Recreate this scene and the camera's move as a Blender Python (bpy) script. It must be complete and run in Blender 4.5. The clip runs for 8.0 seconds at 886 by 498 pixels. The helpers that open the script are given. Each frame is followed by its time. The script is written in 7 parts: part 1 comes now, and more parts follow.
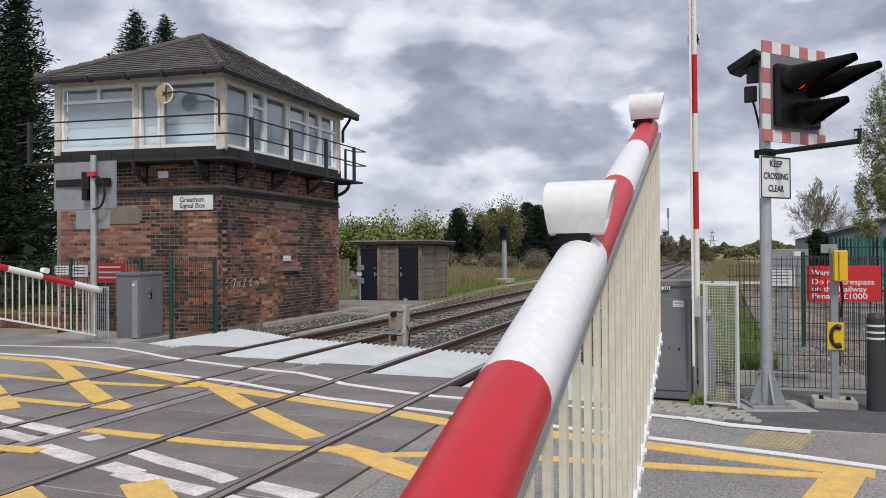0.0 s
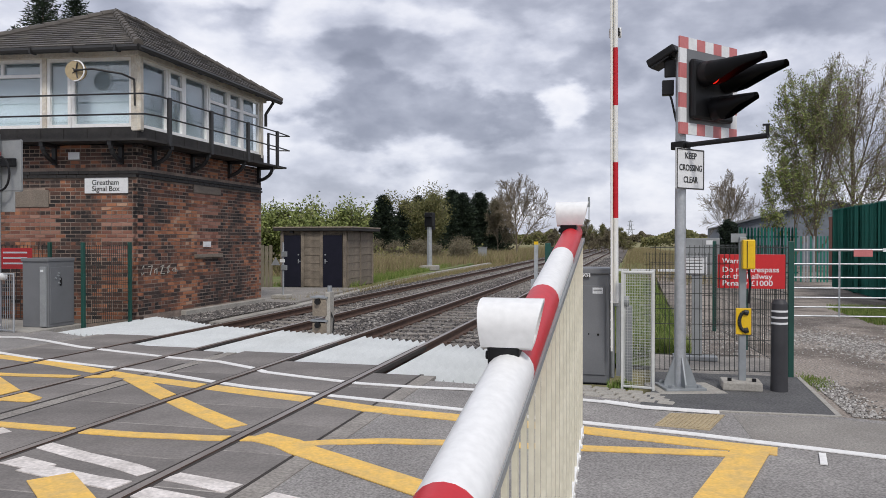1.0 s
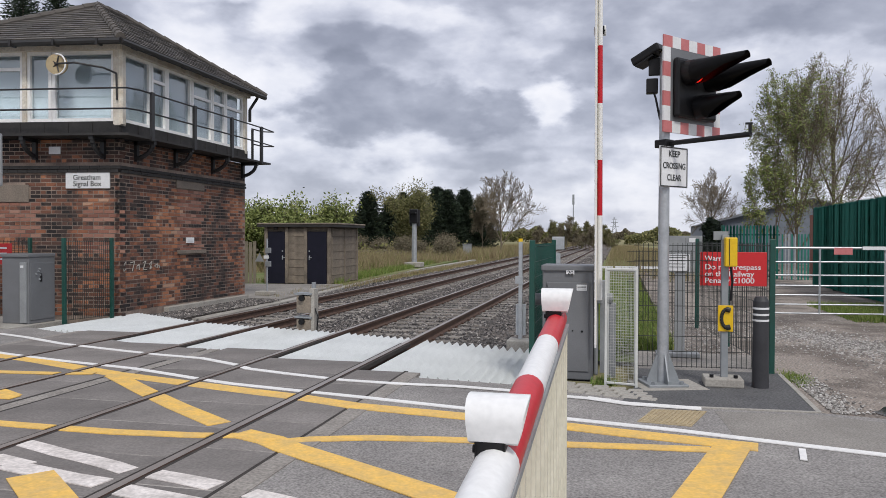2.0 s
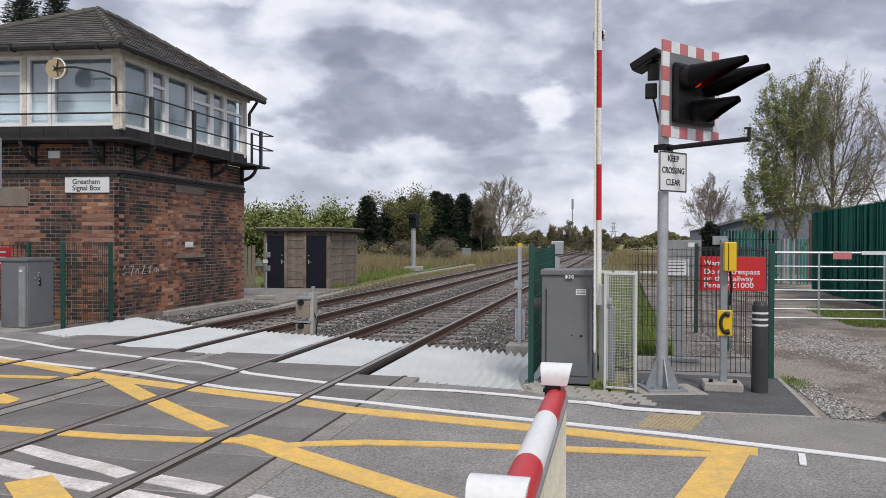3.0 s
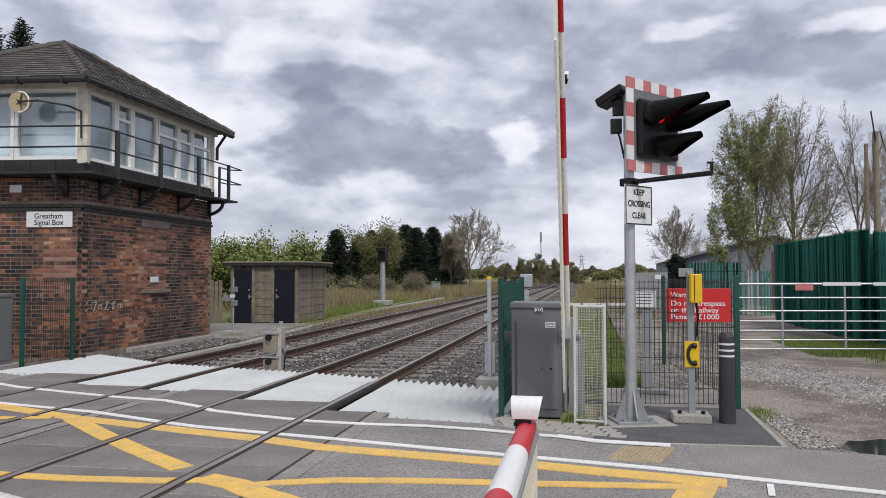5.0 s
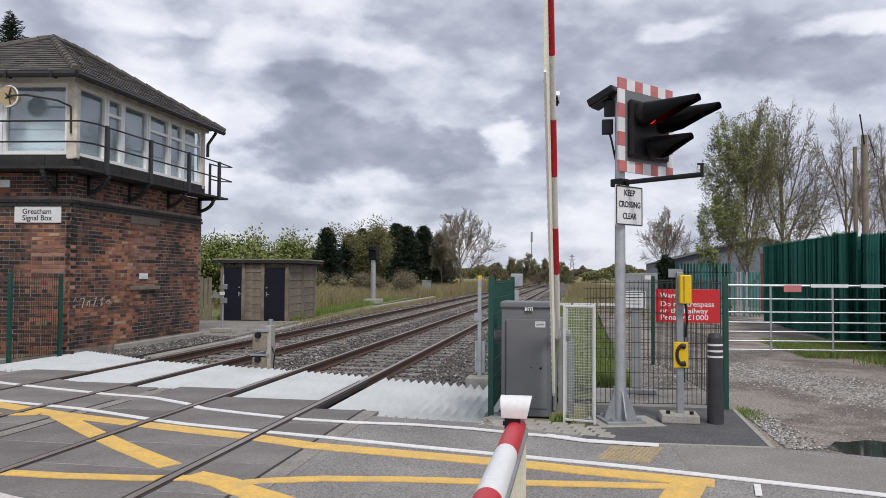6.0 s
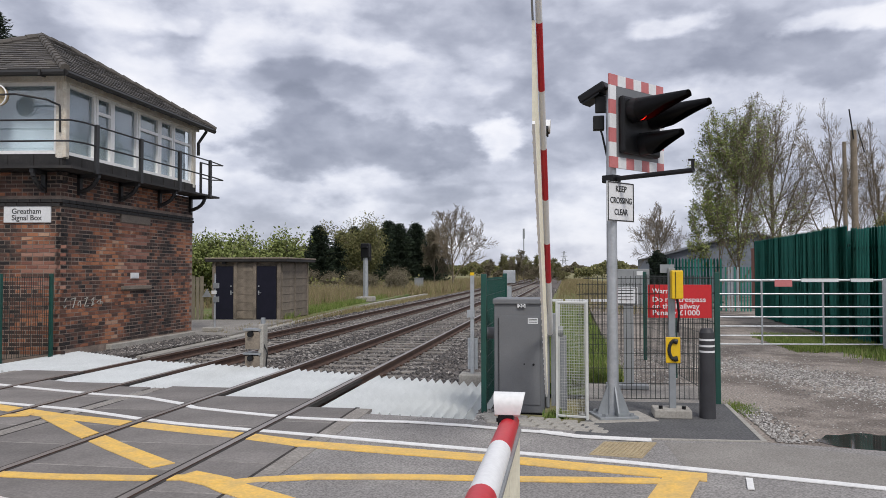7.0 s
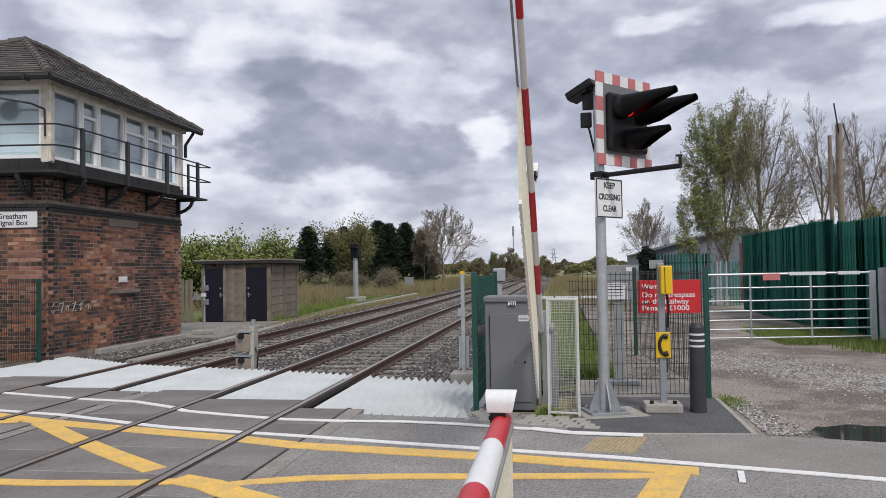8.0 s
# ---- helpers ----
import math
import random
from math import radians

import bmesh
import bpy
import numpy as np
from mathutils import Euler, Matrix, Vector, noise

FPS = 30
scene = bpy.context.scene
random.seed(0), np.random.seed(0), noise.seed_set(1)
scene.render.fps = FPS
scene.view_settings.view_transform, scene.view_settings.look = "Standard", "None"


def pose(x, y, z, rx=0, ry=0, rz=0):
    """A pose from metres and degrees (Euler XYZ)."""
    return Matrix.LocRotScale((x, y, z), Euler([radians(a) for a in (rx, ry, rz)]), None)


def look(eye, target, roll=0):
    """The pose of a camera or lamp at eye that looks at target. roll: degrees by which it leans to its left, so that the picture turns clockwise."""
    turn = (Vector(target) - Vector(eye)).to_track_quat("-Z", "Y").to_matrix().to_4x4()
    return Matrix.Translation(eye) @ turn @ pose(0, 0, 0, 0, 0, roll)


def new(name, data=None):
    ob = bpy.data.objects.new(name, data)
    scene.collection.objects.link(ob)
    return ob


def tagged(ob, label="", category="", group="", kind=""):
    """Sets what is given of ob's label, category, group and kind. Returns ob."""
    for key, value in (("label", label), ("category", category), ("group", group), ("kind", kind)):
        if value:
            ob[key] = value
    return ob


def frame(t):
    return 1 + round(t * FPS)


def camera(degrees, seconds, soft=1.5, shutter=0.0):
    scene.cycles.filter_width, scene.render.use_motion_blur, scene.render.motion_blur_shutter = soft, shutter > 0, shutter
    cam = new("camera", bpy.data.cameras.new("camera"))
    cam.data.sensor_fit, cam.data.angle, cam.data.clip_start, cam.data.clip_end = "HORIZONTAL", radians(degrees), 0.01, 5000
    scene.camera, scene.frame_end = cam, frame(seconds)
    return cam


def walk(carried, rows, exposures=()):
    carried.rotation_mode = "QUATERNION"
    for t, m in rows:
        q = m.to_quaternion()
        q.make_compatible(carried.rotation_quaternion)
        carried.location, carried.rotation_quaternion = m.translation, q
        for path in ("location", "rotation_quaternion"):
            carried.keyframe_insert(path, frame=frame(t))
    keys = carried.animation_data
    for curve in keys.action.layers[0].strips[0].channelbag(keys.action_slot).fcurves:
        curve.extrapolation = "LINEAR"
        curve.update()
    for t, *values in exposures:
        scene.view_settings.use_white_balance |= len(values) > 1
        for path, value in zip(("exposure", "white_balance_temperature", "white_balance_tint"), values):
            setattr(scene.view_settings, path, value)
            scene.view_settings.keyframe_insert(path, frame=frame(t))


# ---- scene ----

# camera: stands still at the roadside and pans to the right
cam = camera(61.83, 8.0, 0.45)
EYE_Z = 1.69
walk(cam, [(t, pose(0, 0, EYE_Z, a, b, c)) for t, a, b, c in (
    (0.0, 90.378, 0.374, 20.152), (0.5, 89.817, 0.162, 16.674), (1.0, 89.354, 0.024, 14.365), (1.5, 89.097, -0.130, 13.279),
    (3.0, 89.447, -0.208, 13.125), (3.5, 90.006, -0.033, 12.887), (4.0, 90.767, 0.140, 12.312), (4.5, 91.559, 0.193, 11.467),
    (5.0, 92.041, 0.109, 10.759), (6.5, 91.884, -0.290, 9.788), (7.0, 91.745, 0.075, 9.445), (7.5, 91.643, 0.528, 9.525),
    (8.0, 91.652, 0.968, 8.678))])

# ---- sky and sun: broken overcast ----
world = bpy.data.worlds.new("sky")
scene.world = world
world.use_nodes = True
wn, wl = world.node_tree.nodes, world.node_tree.links
wn.clear()


def wnode(kind, **values):
    n = wn.new(kind)
    for k, v in values.items():
        n.inputs[k.replace("_", " ")].default_value = v
    return n


def wmath(op, a, b):
    n = wn.new("ShaderNodeMath")
    n.operation = op
    for i, v in enumerate((a, b)):
        if isinstance(v, (int, float)):
            n.inputs[i].default_value = v
        else:
            wl.new(v, n.inputs[i])
    return n.outputs[0]


def edge_of(v):
    n = wn.new("ShaderNodeMapRange")
    n.interpolation_type = "SMOOTHSTEP"
    n.inputs[2].default_value = 0.5
    wl.new(v, n.inputs[0])
    return n.outputs[0]


BLOBS = (((-0.58, 1.99), 17, 0.40, 0.27, 0.15), ((-0.62, 1.70), 17, 0.38, 0.14, 0.05), ((-0.60, 1.50), 18, 0.36, 0.10, -0.07), ((-0.19, 2.05), 6, 0.12, 0.16, -0.15),
         ((-0.11, 1.87), 3, 0.14, 0.12, 0.09), ((-0.20, 1.54), 8, 0.26, 0.17, 0.05), ((0.50, 1.68), -16, 0.28, 0.15, 0.09), ((0.24, 1.55), -9, 0.12, 0.06, -0.13), ((0.57, 1.52), -20, 0.14, 0.06, -0.12),
         ((-0.98, 2.25), 23, 0.32, 0.22, -0.05), ((-0.05, 2.75), 0, 0.7, 0.35, -0.03), ((-0.30, 2.42), 6, 0.7, 0.10, 0.05), ((-0.84, 1.45), 30, 0.13, 0.10, 0.07), ((-0.88, 1.27), 34, 0.2, 0.10, -0.07),
         ((0.12, 2.12), 0, 0.26, 0.20, 0.05), ((-1.3, 1.6), 38, 0.3, 0.3, -0.05))
SUN_EL, SUN_AZ = radians(48), radians(150)
sky = wn.new("ShaderNodeTexSky")
sky.sky_type, sky.sun_disc, sky.sun_elevation, sky.sun_rotation = "NISHITA", False, SUN_EL, SUN_AZ
coord = wn.new("ShaderNodeTexCoord")
sep = wn.new("ShaderNodeSeparateXYZ")
wl.new(coord.outputs["Generated"], sep.inputs[0])
lift = wmath("ADD", wmath("MAXIMUM", sep.outputs[2], 0.0), 0.30)
flat = wn.new("ShaderNodeCombineXYZ")
wl.new(wmath("DIVIDE", sep.outputs[0], lift), flat.inputs[0])
wl.new(wmath("DIVIDE", sep.outputs[1], lift), flat.inputs[1])
billow = wn.new("ShaderNodeVectorMath")
billow.operation = "MULTIPLY"
billow.inputs[1].default_value = (1.0, 1.0, 1.9)
wl.new(coord.outputs["Generated"], billow.inputs[0])
big = wnode("ShaderNodeTexNoise", Scale=4.2, Detail=8.0, Roughness=0.5, Distortion=0.2)
wl.new(billow.outputs[0], big.inputs["Vector"])
fine = wnode("ShaderNodeTexNoise", Scale=11.0, Detail=8.0, Roughness=0.52, Distortion=0.1)
wl.new(billow.outputs[0], fine.inputs["Vector"])
thick = wmath("ADD", wmath("MULTIPLY", big.outputs["Fac"], 0.55), wmath("ADD", wmath("MULTIPLY", fine.outputs["Fac"], 0.37), 0.045))
# the large cloud masses: place, turn and size on the cloud plane, and how much darker or brighter
warp = wnode("ShaderNodeTexNoise", Scale=9.0, Detail=6.0, Roughness=0.5)
wl.new(billow.outputs[0], warp.inputs["Vector"])
for (cx, cy), turn, sx, sy, much in BLOBS:
    place = wn.new("ShaderNodeMapping")
    place.vector_type = "TEXTURE"
    place.inputs["Location"].default_value, place.inputs["Rotation"].default_value, place.inputs["Scale"].default_value = (cx, cy, 0), (0, 0, radians(turn)), (sx, sy, 1)
    wl.new(flat.outputs[0], place.inputs[0])
    shift = wn.new("ShaderNodeVectorMath")
    shift.operation = "MULTIPLY_ADD"
    wl.new(warp.outputs["Color"], shift.inputs[0])
    shift.inputs[1].default_value = (2.6, 2.6, 0)
    wl.new(place.outputs[0], shift.inputs[2])
    back = wn.new("ShaderNodeVectorMath")
    back.operation = "SUBTRACT"
    wl.new(shift.outputs[0], back.inputs[0])
    back.inputs[1].default_value = (1.3, 1.3, 0)
    ball = wn.new("ShaderNodeTexGradient")
    ball.gradient_type = "SPHERICAL"
    wl.new(back.outputs[0], ball.inputs[0])
    thick = wmath("ADD", thick, wmath("MULTIPLY", edge_of(ball.outputs["Fac"]), much))
ramp = wn.new("ShaderNodeValToRGB")
wl.new(thick, ramp.inputs[0])
CLOUD = ((0.36, (1.0, 1.0, 1.06)), (0.43, (0.87, 0.885, 0.975)), (0.50, (0.66, 0.685, 0.80)), (0.57, (0.475, 0.50, 0.605)), (0.66, (0.335, 0.357, 0.45)), (0.76, (0.27, 0.29, 0.37)))
while len(ramp.color_ramp.elements) < len(CLOUD):
    ramp.color_ramp.elements.new(0.5)
for e, (at, c) in zip(ramp.color_ramp.elements, CLOUD):
    e.position, e.color = at, (*c, 1)
blue = wn.new("ShaderNodeBackground")
wl.new(sky.outputs[0], blue.inputs[0])
blue.inputs[1].default_value = 0.08
cloud = wn.new("ShaderNodeBackground")
wl.new(ramp.outputs[0], cloud.inputs[0])
cloud.inputs[1].default_value = 1.0
both = wn.new("ShaderNodeMixShader")
both.inputs[0].default_value = 0.9
wl.new(blue.outputs[0], both.inputs[1])
wl.new(cloud.outputs[0], both.inputs[2])
wout = wn.new("ShaderNodeOutputWorld")
wl.new(both.outputs[0], wout.inputs[0])

sun = new("sun", bpy.data.lights.new("sun", "SUN"))
sun.data.energy, sun.data.angle, sun.data.color = 1.9, radians(12), (1.0, 0.96, 0.9)
# sun_rotation runs clockwise from +y, seen from above
sun.matrix_world = look((0, 0, 30), (-30 * math.sin(SUN_AZ) * math.cos(SUN_EL), -30 * math.cos(SUN_AZ) * math.cos(SUN_EL), 30 - 30 * math.sin(SUN_EL)))
scene.view_settings.exposure = 0.0


# ---- materials ----
def mat(name, col, col2=None, rough=0.75, metal=0.0, scale=3.0, fine=60.0, bump=0.15, per="", spread=0.0, emit=0.0, mid=0.5, soft=0.18, spec=0.5, stretch=(1, 1, 1), grain=0.18):
    """A procedural surface: two tones in patches, fine grain, relief; per 'object' or 'island' shifts the tone piece by piece."""
    m = bpy.data.materials.new(name)
    m.use_nodes = True
    n, l = m.node_tree.nodes, m.node_tree.links
    b = n["Principled BSDF"]
    col2 = col2 or tuple(c * 0.72 for c in col)
    tc = n.new("ShaderNodeTexCoord")
    mp = n.new("ShaderNodeMapping")
    mp.inputs["Scale"].default_value = stretch
    geo = n.new("ShaderNodeNewGeometry")
    l.new(geo.outputs["Position"] if per == "world" else tc.outputs["Object"], mp.inputs[0])
    a = n.new("ShaderNodeTexNoise")
    a.inputs["Scale"].default_value, a.inputs["Detail"].default_value, a.inputs["Roughness"].default_value = scale, 5, 0.62
    g = n.new("ShaderNodeTexNoise")
    g.inputs["Scale"].default_value, g.inputs["Detail"].default_value = fine, 3
    for t in (a, g):
        l.new(mp.outputs[0], t.inputs["Vector"])
    mr = n.new("ShaderNodeMapRange")
    mr.inputs[1].default_value, mr.inputs[2].default_value = mid - soft, mid + soft
    l.new(a.outputs["Fac"], mr.inputs[0])
    mix = n.new("ShaderNodeMix")
    mix.data_type = "RGBA"
    mix.inputs[6].default_value, mix.inputs[7].default_value = (*col, 1), (*col2, 1)
    l.new(mr.outputs[0], mix.inputs[0])
    hsv = n.new("ShaderNodeHueSaturation")
    l.new(mix.outputs[2], hsv.inputs["Color"])
    val = n.new("ShaderNodeMapRange")
    val.inputs[1].default_value, val.inputs[2].default_value = 0.3, 0.7
    val.inputs[3].default_value, val.inputs[4].default_value = 1 - grain, 1 + grain
    l.new(g.outputs["Fac"], val.inputs[0])
    v = val.outputs[0]
    if spread:
        r = n.new("ShaderNodeMapRange")
        r.inputs[3].default_value, r.inputs[4].default_value = 1 - spread, 1 + spread
        if per == "island":
            l.new(geo.outputs["Random Per Island"], r.inputs[0])
        else:
            oi = n.new("ShaderNodeObjectInfo")
            l.new(oi.outputs["Random"], r.inputs[0])
        mu = n.new("ShaderNodeMath")
        mu.operation = "MULTIPLY"
        l.new(v, mu.inputs[0])
        l.new(r.outputs[0], mu.inputs[1])
        v = mu.outputs[0]
    l.new(v, hsv.inputs["Value"])
    l.new(hsv.outputs[0], b.inputs["Base Color"])
    b.inputs["Roughness"].default_value, b.inputs["Metallic"].default_value = rough, metal
    b.inputs["Specular IOR Level"].default_value = spec
    if bump:
        bp = n.new("ShaderNodeBump")
        bp.inputs["Strength"].default_value, bp.inputs["Distance"].default_value = bump, 0.02
        l.new(g.outputs["Fac"], bp.inputs["Height"])
        l.new(bp.outputs[0], b.inputs["Normal"])
    if emit:
        b.inputs["Emission Color"].default_value, b.inputs["Emission Strength"].default_value = (*col, 1), emit
    return m


def many(name, tones, per="island", rough=0.85, fine=40.0, bump=0.3, patch=0.0, patch_scale=0.8):
    """A surface of pieces, each with its own tone out of a row; patch lets large areas lean to one end of the row."""
    m = mat(name, (0.5, 0.5, 0.5), (0.42, 0.42, 0.42), rough=rough, fine=fine, bump=bump, scale=5)
    n, l = m.node_tree.nodes, m.node_tree.links
    geo = n["Geometry"]
    if per == "island":
        src = geo.outputs["Random Per Island"]
    else:
        src = n.new("ShaderNodeObjectInfo").outputs["Random"]
    if patch:
        area = n.new("ShaderNodeTexNoise")
        area.inputs["Scale"].default_value, area.inputs["Detail"].default_value = patch_scale, 2
        l.new(geo.outputs["Position"], area.inputs["Vector"])
        lean = n.new("ShaderNodeMapRange")
        lean.inputs[1].default_value, lean.inputs[2].default_value = 0.38, 0.62
        l.new(area.outputs["Fac"], lean.inputs[0])
        mx = n.new("ShaderNodeMix")
        mx.inputs[0].default_value = patch
        l.new(src, mx.inputs[2])
        l.new(lean.outputs[0], mx.inputs[3])
        src = mx.outputs[0]
    ramp = n.new("ShaderNodeValToRGB")
    ramp.color_ramp.interpolation = "CONSTANT" if len(tones) > 4 else "LINEAR"
    while len(ramp.color_ramp.elements) < len(tones):
        ramp.color_ramp.elements.new(0.5)
    for e, (at, c) in zip(ramp.color_ramp.elements, tones):
        e.position, e.color = at, (*c, 1)
    l.new(src, ramp.inputs[0])
    mul = n.new("ShaderNodeMix")
    mul.data_type, mul.blend_type = "RGBA", "MULTIPLY"
    mul.inputs[0].default_value = 1.0
    l.new(ramp.outputs[0], mul.inputs[6])
    hsv = n["Hue/Saturation/Value"]
    gain = n.new("ShaderNodeMix")
    gain.data_type, gain.blend_type = "RGBA", "ADD"
    gain.inputs[0].default_value = 1.0
    gain.inputs[7].default_value = (0.5, 0.5, 0.5, 1)
    l.new(hsv.outputs[0], gain.inputs[6])
    l.new(gain.outputs[2], mul.inputs[7])
    l.new(mul.outputs[2], n["Principled BSDF"].inputs["Base Color"])
    return m


